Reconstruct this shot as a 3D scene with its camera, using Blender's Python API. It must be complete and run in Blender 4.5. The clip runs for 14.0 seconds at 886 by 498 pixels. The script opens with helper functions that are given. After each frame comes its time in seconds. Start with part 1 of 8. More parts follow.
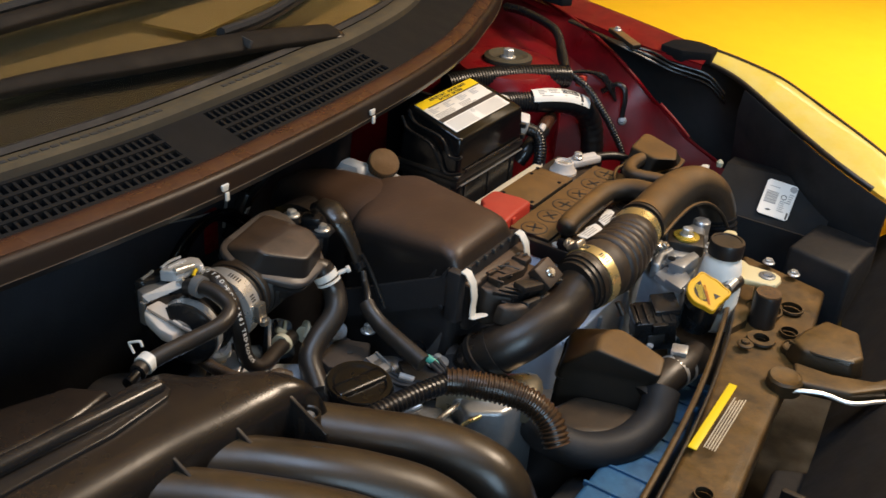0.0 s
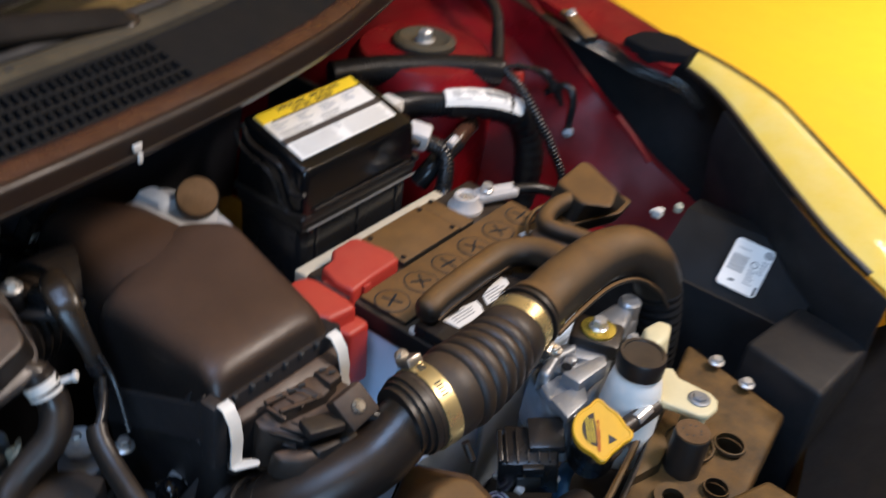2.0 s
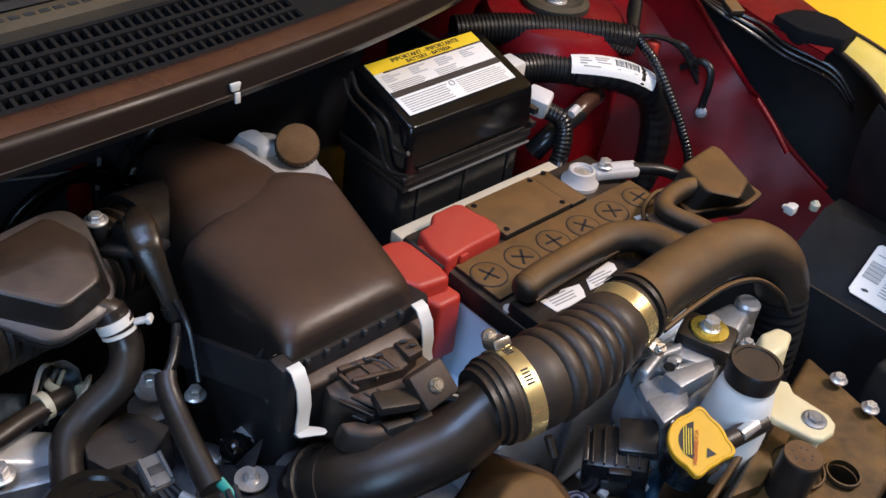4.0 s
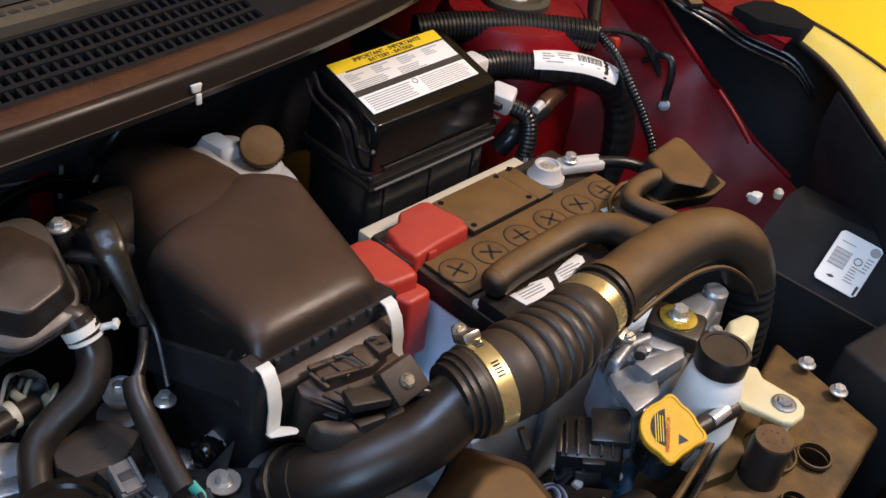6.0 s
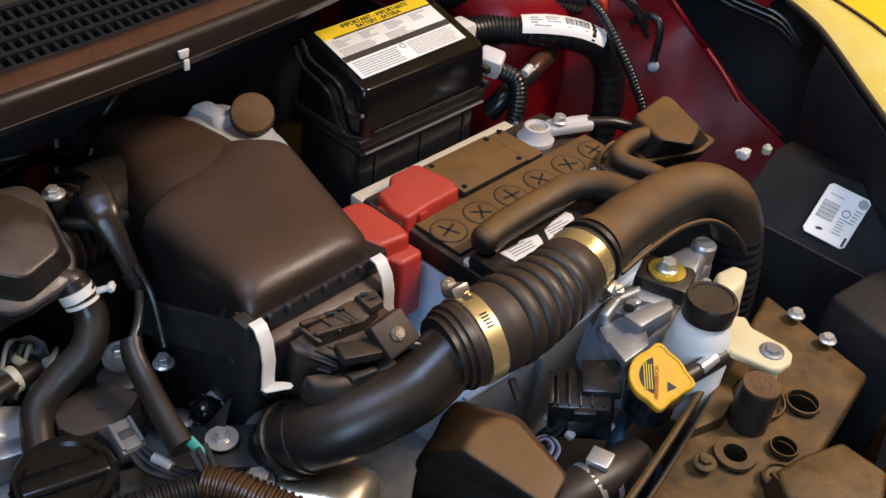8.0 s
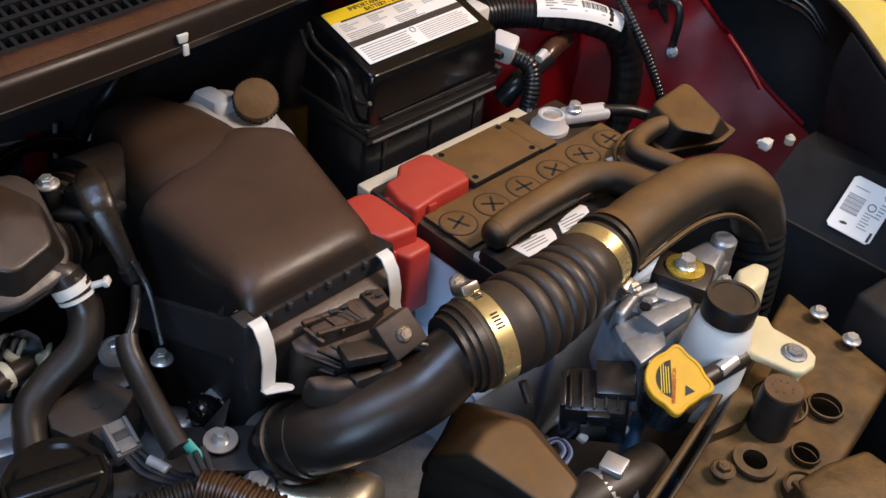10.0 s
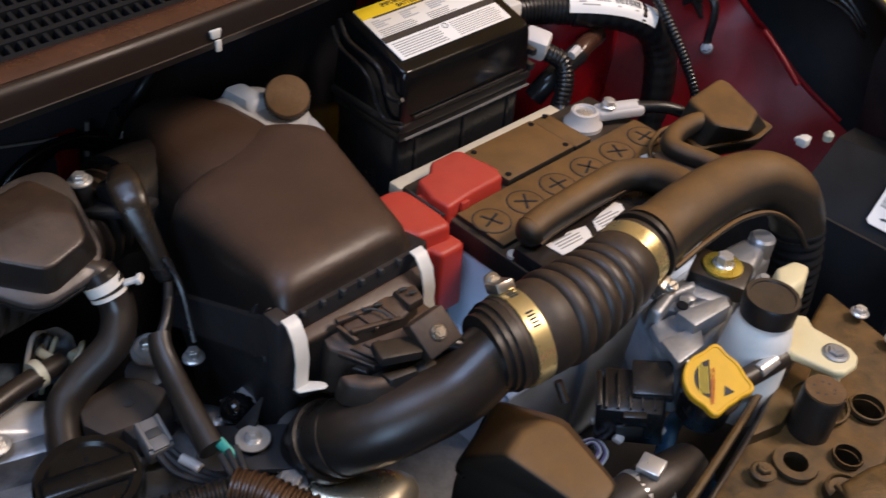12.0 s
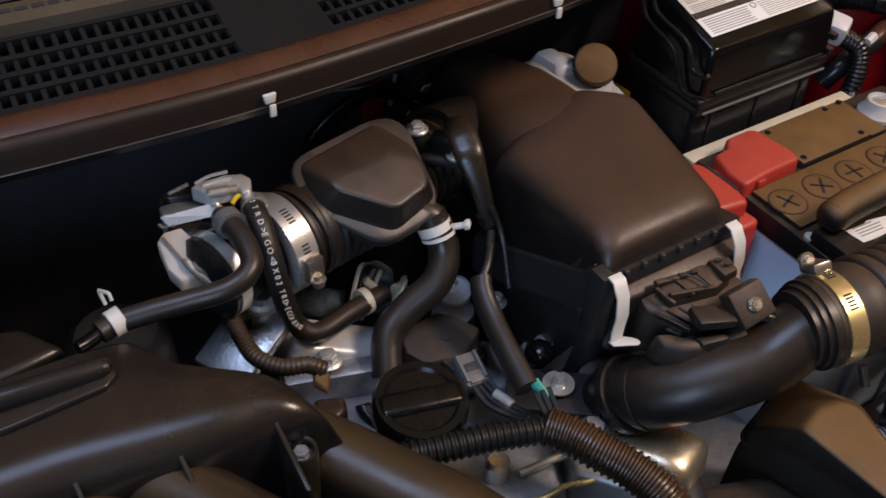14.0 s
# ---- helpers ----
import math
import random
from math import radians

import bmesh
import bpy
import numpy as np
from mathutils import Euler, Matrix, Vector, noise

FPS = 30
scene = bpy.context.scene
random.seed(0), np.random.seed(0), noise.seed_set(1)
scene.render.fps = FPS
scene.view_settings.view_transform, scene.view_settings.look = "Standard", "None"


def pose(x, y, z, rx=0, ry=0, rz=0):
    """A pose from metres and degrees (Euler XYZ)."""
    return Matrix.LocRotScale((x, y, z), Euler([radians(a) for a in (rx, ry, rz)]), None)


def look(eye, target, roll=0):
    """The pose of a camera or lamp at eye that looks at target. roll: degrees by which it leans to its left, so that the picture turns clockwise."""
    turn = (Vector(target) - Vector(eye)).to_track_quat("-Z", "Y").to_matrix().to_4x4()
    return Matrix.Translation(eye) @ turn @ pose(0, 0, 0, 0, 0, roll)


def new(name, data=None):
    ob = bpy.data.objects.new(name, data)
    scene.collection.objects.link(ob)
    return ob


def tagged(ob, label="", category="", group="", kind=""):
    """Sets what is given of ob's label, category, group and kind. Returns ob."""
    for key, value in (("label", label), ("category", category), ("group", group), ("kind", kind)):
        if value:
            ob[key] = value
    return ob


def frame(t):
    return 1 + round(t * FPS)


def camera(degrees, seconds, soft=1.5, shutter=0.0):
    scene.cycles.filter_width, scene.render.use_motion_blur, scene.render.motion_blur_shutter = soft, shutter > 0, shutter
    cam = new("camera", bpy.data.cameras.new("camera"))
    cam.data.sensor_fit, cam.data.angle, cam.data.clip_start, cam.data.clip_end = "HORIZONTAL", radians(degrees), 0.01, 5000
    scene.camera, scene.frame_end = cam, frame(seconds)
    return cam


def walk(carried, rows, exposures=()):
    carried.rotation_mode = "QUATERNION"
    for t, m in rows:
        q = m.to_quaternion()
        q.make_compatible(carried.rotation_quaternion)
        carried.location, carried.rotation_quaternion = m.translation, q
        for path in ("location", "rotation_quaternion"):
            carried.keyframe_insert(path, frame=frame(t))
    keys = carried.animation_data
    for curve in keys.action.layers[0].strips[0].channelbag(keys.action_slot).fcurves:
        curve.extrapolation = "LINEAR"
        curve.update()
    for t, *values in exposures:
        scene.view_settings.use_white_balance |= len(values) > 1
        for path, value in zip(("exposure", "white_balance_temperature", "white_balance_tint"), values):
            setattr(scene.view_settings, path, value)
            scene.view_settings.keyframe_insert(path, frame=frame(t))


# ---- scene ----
cam = camera(47.6, 14.0, soft=1.5, shutter=0.5)
PATH = [
    (0, (0.436, -0.911, 1.321), (-0.466, 0.585, 0.348), 4.6),
    (0.5, (0.406, -0.914, 1.318), (-0.49, 0.58, 0.336), 4.3),
    (0.8, (0.393, -0.923, 1.325), (-0.414, 0.647, 0.385), 4.0),
    (1, (0.394, -0.876, 1.35), (-0.413, 0.674, 0.377), 3.8),
    (1.5, (0.402, -0.667, 1.328), (-0.391, 0.876, 0.332), 4.2),
    (2, (0.403, -0.527, 1.311), (-0.518, 0.839, 0.178), 7.4),
    (2.1, (0.396, -0.508, 1.296), (-0.549, 0.814, 0.13), 8.2),
    (2.5, (0.388, -0.481, 1.29), (-0.636, 0.733, 0.075), 8.9),
    (2.7, (0.383, -0.48, 1.291), (-0.665, 0.694, 0.056), 8.8),
    (4.8, (0.389, -0.483, 1.278), (-0.672, 0.713, 0.076), 8.6),
    (5, (0.392, -0.482, 1.277), (-0.663, 0.72, 0.076), 8.3),
    (5.5, (0.393, -0.478, 1.277), (-0.647, 0.738, 0.078), 8.0),
    (6, (0.39, -0.482, 1.279), (-0.639, 0.746, 0.081), 8.1),
    (6.5, (0.395, -0.476, 1.276), (-0.623, 0.757, 0.074), 7.7),
    (7, (0.399, -0.479, 1.274), (-0.615, 0.748, 0.063), 7.0),
    (7.5, (0.407, -0.488, 1.275), (-0.606, 0.727, 0.051), 6.7),
    (8, (0.413, -0.487, 1.273), (-0.609, 0.719, 0.047), 6.4),
    (10.5, (0.392, -0.462, 1.263), (-0.626, 0.703, -0.004), 6.6),
    (11, (0.396, -0.461, 1.263), (-0.643, 0.689, -0.002), 6.0),
    (11.5, (0.401, -0.45, 1.268), (-0.642, 0.713, 0.019), 5.6),
    (12, (0.387, -0.465, 1.256), (-0.666, 0.674, -0.005), 5.4),
    (12.5, (0.369, -0.489, 1.267), (-0.733, 0.579, -0.016), 4.6),
    (12.9, (0.358, -0.523, 1.277), (-0.802, 0.468, -0.016), 3.2),
    (13, (0.352, -0.526, 1.278), (-0.81, 0.448, -0.027), 3.2),
    (13.5, (0.344, -0.552, 1.272), (-0.841, 0.364, -0.053), 3.4),
    (14, (0.35, -0.562, 1.272), (-0.87, 0.295, -0.061), 3.3),
]
walk(cam, [(t, look(eye, target, roll)) for t, eye, target, roll in PATH], exposures=((0.0, -0.12, 7050, 15), (0.5, -0.02, 7100, 15), (1.1, -0.44, 6900, 15), (1.7, -0.25, 6500, 16), (2.3, -0.13, 5700, 18), (5.0, -0.14, 6200, 20), (8.2, -0.13, 6450, 20), (10.4, -0.19, 6400, 21), (11.5, -0.29, 6300, 22), (12.3, -0.32, 6400, 22), (13.1, -0.48, 6580, 22), (14.0, -0.53, 6600, 24)))

# ---- room light ----
world = bpy.data.worlds.new("room_air")
scene.world = world
world.use_nodes = True
world.node_tree.nodes["Background"].inputs["Color"].default_value = (0.5, 0.68, 1.0, 1)
world.node_tree.nodes["Background"].inputs["Strength"].default_value = 0.15


def area_lamp(name, eye, target, size_x, size_y, watts, colour):
    data = bpy.data.lights.new(name, "AREA")
    data.shape, data.size, data.size_y, data.energy, data.color = "RECTANGLE", size_x, size_y, watts, colour
    ob = new(name, data)
    ob.matrix_world = look(eye, target)
    return ob


area_lamp("ceiling_lamp_key", (1.15, 1.10, 3.0), (0.0, 0.0, 0.8), 0.7, 0.7, 80, (1.0, 0.86, 0.68))
# Unseen lamp added to brighten the yellow floor past the fender.
area_lamp("floor_fill_lamp", (0.8, 3.9, 3.2), (0.8, 3.7, 0.0), 2.5, 1.2, 122, (1.0, 0.87, 0.66))
bpy.data.lights["floor_fill_lamp"].spread = 1.9
# Unseen cool fill, added to brighten and blue the deep engine parts.
area_lamp("cool_fill_top", (0.1, -1.1, 3.3), (0.0, -0.5, 0.0), 1.1, 1.1, 42, (0.44, 0.67, 1.0))
# Added fill for bluish daylight from the front; the walls have no door.
area_lamp("daylight_fill", (2.3, -2.4, 1.9), (0.0, 0.0, 0.8), 1.2, 1.6, 56, (0.46, 0.74, 1.0))


# ---- materials ----
def material(name, base, rough=0.5, metal=0.0, vary=0.35, scale=14.0, bump=0.15, grain=220.0, dust=None, dust_amount=0.0, blot_low=0.35,
             coat=0.0, rough_vary=0.12, second=None, spec=0.5):
    m = bpy.data.materials.new(name)
    m.use_nodes = True
    nt = m.node_tree
    b = nt.nodes["Principled BSDF"]
    geo = nt.nodes.new("ShaderNodeNewGeometry")
    rnd = nt.nodes.new("ShaderNodeObjectInfo")

    def noise_at(freq, detail, rough_):
        n = nt.nodes.new("ShaderNodeTexNoise")
        n.inputs["Scale"].default_value, n.inputs["Detail"].default_value, n.inputs["Roughness"].default_value = freq, detail, rough_
        nt.links.new(geo.outputs["Position"], n.inputs["Vector"])
        return n.outputs["Fac"]

    def ramp(fac, lo, hi, a, c):
        r = nt.nodes.new("ShaderNodeMapRange")
        r.inputs["From Min"].default_value, r.inputs["From Max"].default_value = lo, hi
        r.inputs["To Min"].default_value, r.inputs["To Max"].default_value = a, c
        nt.links.new(fac, r.inputs["Value"])
        return r.outputs["Result"]

    def mixed(fac, a, c):
        x = nt.nodes.new("ShaderNodeMix")
        x.data_type = "RGBA"
        if isinstance(fac, float):
            x.inputs["Factor"].default_value = fac
        else:
            nt.links.new(fac, x.inputs["Factor"])
        for sock, v in ((x.inputs[6], a), (x.inputs[7], c)):
            if isinstance(v, tuple):
                sock.default_value = (*v, 1)
            else:
                nt.links.new(v, sock)
        return x.outputs[2]

    large, fine = noise_at(scale, 5, 0.6), noise_at(grain, 3, 0.55)
    other = second or tuple(max(0.0, c * (1 - vary)) for c in base)
    col = mixed(ramp(large, 0.35, 0.68, 0.0, 1.0), base, other)
    speck = ramp(fine, 0.3, 0.72, 0.0, 0.22 * min(1.0, vary * 2))
    col = mixed(speck, col, tuple(c * 0.5 for c in base))
    rough_in = ramp(large, 0.3, 0.7, max(0.03, rough - rough_vary), min(1.0, rough + rough_vary))
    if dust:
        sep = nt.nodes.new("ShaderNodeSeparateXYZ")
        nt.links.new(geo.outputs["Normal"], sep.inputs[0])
        # Real dust on tops; its cutoff also paints slopes darker, as under overhead light.
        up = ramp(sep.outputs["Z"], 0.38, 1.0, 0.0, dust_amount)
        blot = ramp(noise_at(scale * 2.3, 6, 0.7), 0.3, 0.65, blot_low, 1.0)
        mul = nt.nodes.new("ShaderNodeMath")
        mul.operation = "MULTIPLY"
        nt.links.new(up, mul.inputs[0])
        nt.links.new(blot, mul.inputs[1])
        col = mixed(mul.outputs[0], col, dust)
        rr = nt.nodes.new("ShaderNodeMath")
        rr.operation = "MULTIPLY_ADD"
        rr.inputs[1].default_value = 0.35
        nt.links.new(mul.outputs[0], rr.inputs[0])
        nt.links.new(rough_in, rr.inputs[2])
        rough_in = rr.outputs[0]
    nt.links.new(col, b.inputs["Base Color"])
    nt.links.new(rough_in, b.inputs["Roughness"])
    b.inputs["Metallic"].default_value = metal
    b.inputs["Specular IOR Level"].default_value = spec
    b.inputs["Coat Weight"].default_value = coat
    b.inputs["Coat Roughness"].default_value = 0.06
    if bump:
        bp = nt.nodes.new("ShaderNodeBump")
        bp.inputs["Strength"].default_value, bp.inputs["Distance"].default_value = bump, 0.0006
        nt.links.new(fine, bp.inputs["Height"])
        nt.links.new(bp.outputs["Normal"], b.inputs["Normal"])
    return m


DUST = (0.20, 0.125, 0.065)
M = {
    "gloss_black": material("clean_gloss_black", (0.005, 0.005, 0.0055), 0.18, vary=0.2, bump=0.08, spec=0.40),
    "plastic_clean": material("brownish_black_plastic", (0.013, 0.0110, 0.010), 0.30, dust=(0.18, 0.10, 0.05), dust_amount=0.17, bump=0.2),
    "dash": material("olive_dashboard", (0.024, 0.019, 0.006), 0.8, vary=0.4, scale=5),
    # Tan colour painted in for the ceiling reflected in the windscreen.
    "tan": material("tan_reflection_panel", (0.095, 0.058, 0.015), 0.8, vary=0.2, scale=8),
    # Near-black colour that paints in the darkness of deep hollows.
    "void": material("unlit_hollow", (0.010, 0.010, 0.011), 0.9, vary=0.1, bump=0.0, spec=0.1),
    "floor": material("yellow_floor_paint", (0.86, 0.54, 0.02), 0.38, vary=0.07, scale=2.5, grain=60, bump=0.25, rough_vary=0.06),
    "wall": material("wall_plaster", (0.58, 0.56, 0.55), 0.85, vary=0.1, scale=2),
    "plastic": material("dusty_black_plastic", (0.012, 0.0115, 0.012), 0.36, dust=DUST, dust_amount=0.24, bump=0.25),
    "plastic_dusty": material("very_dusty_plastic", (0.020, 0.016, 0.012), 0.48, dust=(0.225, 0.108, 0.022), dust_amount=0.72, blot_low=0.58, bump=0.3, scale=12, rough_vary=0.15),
    "support": material("brown_stained_support", (0.040, 0.024, 0.010), 0.40, dust=(0.185, 0.096, 0.022), dust_amount=0.72, blot_low=0.12, bump=0.45, scale=16, vary=0.65, grain=420, rough_vary=0.25),
    "plastic_gloss": material("smooth_black_plastic", (0.014, 0.014, 0.015), 0.24, dust=DUST, dust_amount=0.10, bump=0.1, spec=0.38),
    "plastic_matt": material("matt_black_plastic", (0.022, 0.022, 0.024), 0.6, bump=0.3, spec=0.35),
    # Base lifted so the black rim carries the ceiling's sheen in its colour.
    "rim": material("ceiling_sheen_rim", (0.075, 0.064, 0.060), 0.42, vary=0.45, scale=30, dust=DUST, dust_amount=0.15, bump=0.3),
    "plenum": material("glossy_brown_black_plastic", (0.012, 0.0105, 0.010), 0.25, dust=(0.17, 0.095, 0.045), dust_amount=0.12, bump=0.14, scale=7, rough_vary=0.08),
    "rust": material("orange_rust", (0.30, 0.11, 0.03), 0.85, vary=0.4, scale=200, bump=0.5, grain=700),
    "firewall": material("dark_firewall_mat", (0.042, 0.043, 0.052), 0.7, vary=0.4, scale=8, bump=0.4, grain=300, spec=0.3),
    "runner": material("dusty_runner_plastic", (0.017, 0.013, 0.010), 0.34, dust=(0.24, 0.135, 0.045), dust_amount=0.20, bump=0.2, scale=7),
    "housing": material("grimy_black_housing", (0.021, 0.019, 0.020), 0.55, vary=0.45, scale=20, bump=0.4, dust=DUST, dust_amount=0.1),
    "chamber": material("dusty_chamber_plastic", (0.022, 0.018, 0.016), 0.40, dust=(0.20, 0.120, 0.075), dust_amount=0.36, bump=0.3, scale=12),
    "lid": material("air_box_plastic", (0.0115, 0.0095, 0.009), 0.36, dust=(0.20, 0.106, 0.062), dust_amount=0.36, blot_low=0.75, spec=0.4, bump=0.35, scale=7),
    "rubber": material("black_rubber", (0.018, 0.0145, 0.0125), 0.38, dust=DUST, dust_amount=0.14, bump=0.25),
    "hose": material("ribbed_rubber_hose", (0.024, 0.017, 0.013), 0.44, dust=(0.20, 0.118, 0.058), dust_amount=0.26, bump=0.2),
    "loom": material("black_loom_tape", (0.010, 0.010, 0.011), 0.3, bump=0.3, dust=DUST, dust_amount=0.05),
    "tape": material("brown_black_tape", (0.016, 0.012, 0.009), 0.34, bump=0.35, dust=(0.20, 0.11, 0.04), dust_amount=0.12, vary=0.5, scale=40),
    "loom_brown": material("brown_corrugated_plastic", (0.022, 0.013, 0.008), 0.28, dust=(0.26, 0.12, 0.045), dust_amount=0.34, bump=0.25, scale=25),
    "seal": material("brown_weatherstrip", (0.046, 0.018, 0.011), 0.25, dust=(0.24, 0.10, 0.05), dust_amount=0.19),
    "skirt": material("brown_black_seal_skirt", (0.016, 0.010, 0.008), 0.42, dust=(0.20, 0.10, 0.05), dust_amount=0.14, scale=10, spec=0.3),
    "cowl": material("grey_cowl_plastic", (0.005, 0.0056, 0.007), 0.66, dust=(0.12, 0.085, 0.045), dust_amount=0.04, spec=0.2),
    "ledge": material("dusty_cowl_ledge", (0.04, 0.032, 0.02), 0.75, dust=(0.2, 0.14, 0.055), dust_amount=0.25),
    "body_dark": material("dark_painted_steel", (0.019, 0.019, 0.021), 0.55, vary=0.6, scale=16, bump=0.3, dust=(0.12, 0.085, 0.05), dust_amount=0.12, spec=0.28, rough_vary=0.2),
    "red": material("red_car_paint", (0.22, 0.005, 0.009), 0.34, vary=0.55, scale=13, bump=0.06, rough_vary=0.14, spec=0.22, dust=(0.26, 0.07, 0.05), dust_amount=0.16, blot_low=0.0),
    "redcap": material("red_terminal_plastic", (0.46, 0.036, 0.022), 0.45, vary=0.15, bump=0.15, dust=(0.5, 0.16, 0.09), dust_amount=0.2),
    # Light grey, brightened and blued to carry the daylight on it.
    "grey": material("daylight_tinted_grey_case", (0.60, 0.72, 0.88), 0.45, vary=0.12, bump=0.1),
    "cream": material("cream_plastic_rim", (0.62, 0.54, 0.4), 0.55, vary=0.18, bump=0.1),
    "white": material("white_translucent_plastic", (0.82, 0.82, 0.8), 0.4, vary=0.1, bump=0.1, second=(0.72, 0.72, 0.68)),
    # White plastic darkened to put the reservoir's shade into the colour.
    "tank": material("shaded_reservoir_plastic", (0.50, 0.52, 0.56), 0.42, vary=0.2, bump=0.1, second=(0.40, 0.41, 0.43)),
    "whiteclip": material("white_clip_plastic", (0.70, 0.67, 0.61), 0.38, vary=0.18, bump=0.08),
    "ivory": material("ivory_plastic", (0.72, 0.63, 0.38), 0.4, vary=0.15, bump=0.1),
    "browncap": material("dusty_brown_cap", (0.15, 0.078, 0.028), 0.8, vary=0.3, scale=60, bump=0.6, grain=500),
    "steel": material("zinc_plated_steel", (0.74, 0.73, 0.71), 0.34, 0.75, vary=0.2, bump=0.1, scale=40),
    "clampscrew": material("dull_screw_steel", (0.50, 0.46, 0.40), 0.32, 0.9, vary=0.35, bump=0.1, scale=80),
    # Gold is warm light reflected in the steel, put into its colour.
    "clamp": material("warm_glint_clamp_steel", (0.86, 0.70, 0.34), 0.30, 0.85, vary=0.12, bump=0.05, scale=60),
    "plate": material("bright_plated_alloy", (0.70, 0.71, 0.74), 0.36, 0.35, vary=0.25, bump=0.25, scale=40, grain=400),
    # Brass tint stands in for the yellow floor reflected in the alloy.
    "nose": material("gold_glint_cast_nose", (0.56, 0.49, 0.36), 0.32, 0.85, vary=0.2, bump=0.15, scale=25, grain=350),
    "alu": material("cast_aluminium", (0.70, 0.71, 0.73), 0.34, 1.0, vary=0.3, bump=0.45, scale=30, grain=350),
    "cast": material("matt_cast_alloy", (0.44, 0.46, 0.49), 0.42, 0.75, vary=0.25, bump=0.45, scale=30, grain=350),
    "alu_dirty": material("stained_aluminium", (0.40, 0.42, 0.45), 0.5, 0.85, vary=0.5, bump=0.5, scale=35, grain=300),
    "yellowcap": material("yellow_cap_paint", (0.80, 0.43, 0.015), 0.42, vary=0.12, bump=0.1, scale=50),
    "zinc_yellow": material("yellow_zinc_washer", (0.72, 0.56, 0.10), 0.3, 0.8, vary=0.15, bump=0.1),
    "paper": material("white_label_paper", (0.80, 0.77, 0.72), 0.45, vary=0.05, bump=0.03),
    "print": material("black_label_ink", (0.03, 0.03, 0.03), 0.6, vary=0.2, bump=0.0),
    "greyprint": material("grey_label_ink", (0.33, 0.32, 0.31), 0.6, vary=0.2, bump=0.0),
    "labelyellow": material("yellow_label_band", (0.85, 0.60, 0.02), 0.4, vary=0.06, bump=0.0),
    "orangeprint": material("orange_label_ink", (0.62, 0.16, 0.02), 0.6, vary=0.1, bump=0.0),
    "greentape": material("green_tape", (0.03, 0.32, 0.25), 0.4, vary=0.2, bump=0.05),
    "coil": material("brown_coil_plastic", (0.026, 0.020, 0.017), 0.65, dust=DUST, dust_amount=0.14, bump=0.3),
    "sensor": material("dusty_sensor_plastic", (0.026, 0.018, 0.013), 0.5, dust=(0.21, 0.108, 0.055), dust_amount=0.36, bump=0.35, scale=22),
    "greyplug": material("grey_connector_plastic", (0.15, 0.146, 0.142), 0.5, vary=0.2, bump=0.1),
    "paleplug": material("pale_connector_plastic", (0.62, 0.57, 0.53), 0.5, vary=0.2, bump=0.1),
    "insulator": material("pale_hose_clip", (0.5, 0.48, 0.36), 0.5, vary=0.2),
    # Yellow of the floor seen in the clear lens, put into its colour.
    "headlamp": material("floor_yellow_lens", (0.95, 0.74, 0.16), 0.12, vary=0.1, coat=0.5, bump=0.0, scale=34, second=(0.96, 0.80, 0.26)),
    "screen": material("windscreen_glass", (0.55, 0.52, 0.42), 0.02, vary=0.05, bump=0.0, scale=5),
    "blue_pipe": material("blue_grey_core", (0.045, 0.17, 0.34), 0.5, 0.2, vary=0.4, scale=60, bump=0.3),
    "blue_fabric": material("blue_grey_fabric_wrap", (0.10, 0.14, 0.19), 0.8, vary=0.5, scale=120, bump=0.8, grain=600),
    "arm": material("dark_brown_arm_paint", (0.014, 0.010, 0.007), 0.75, vary=0.3, bump=0.2, spec=0.18),
    "wire_purple": material("violet_wire", (0.28, 0.2, 0.38), 0.4, vary=0.1),
    "bumper": material("orange_red_bumper_paint", (0.40, 0.075, 0.014), 0.5, coat=0.0, vary=0.2, bump=0.03),
}

M["screen"].node_tree.nodes["Principled BSDF"].inputs["Transmission Weight"].default_value = 1.0
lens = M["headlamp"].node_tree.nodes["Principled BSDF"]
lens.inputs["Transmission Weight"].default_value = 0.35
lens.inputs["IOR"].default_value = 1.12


# ---- mesh helpers ----
def curve_points(pts, steps=8):
    p = [Vector(q) for q in pts]
    p = [2 * p[0] - p[1]] + p + [2 * p[-1] - p[-2]]
    out = []
    for i in range(1, len(p) - 2):
        a, b, c, d = p[i - 1:i + 3]
        for k in range(steps):
            u = k / steps
            out.append(0.5 * ((2 * b) + (c - a) * u + (2 * a - 5 * b + 4 * c - d) * u * u + (3 * b - a - 3 * c + d) * u ** 3))
    return out + [p[-2]]


def loft(rings, cap=True, closed=True):
    bm = bmesh.new()
    vs = [[bm.verts.new(q) for q in r] for r in rings]
    n = len(rings[0])
    for a, b in zip(vs, vs[1:]):
        for i in range(n if closed else n - 1):
            j = (i + 1) % n
            bm.faces.new((a[i], a[j], b[j], b[i]))
    if cap and closed:
        bm.faces.new(reversed(vs[0]))
        bm.faces.new(vs[-1])
    bmesh.ops.recalc_face_normals(bm, faces=bm.faces)
    return bm


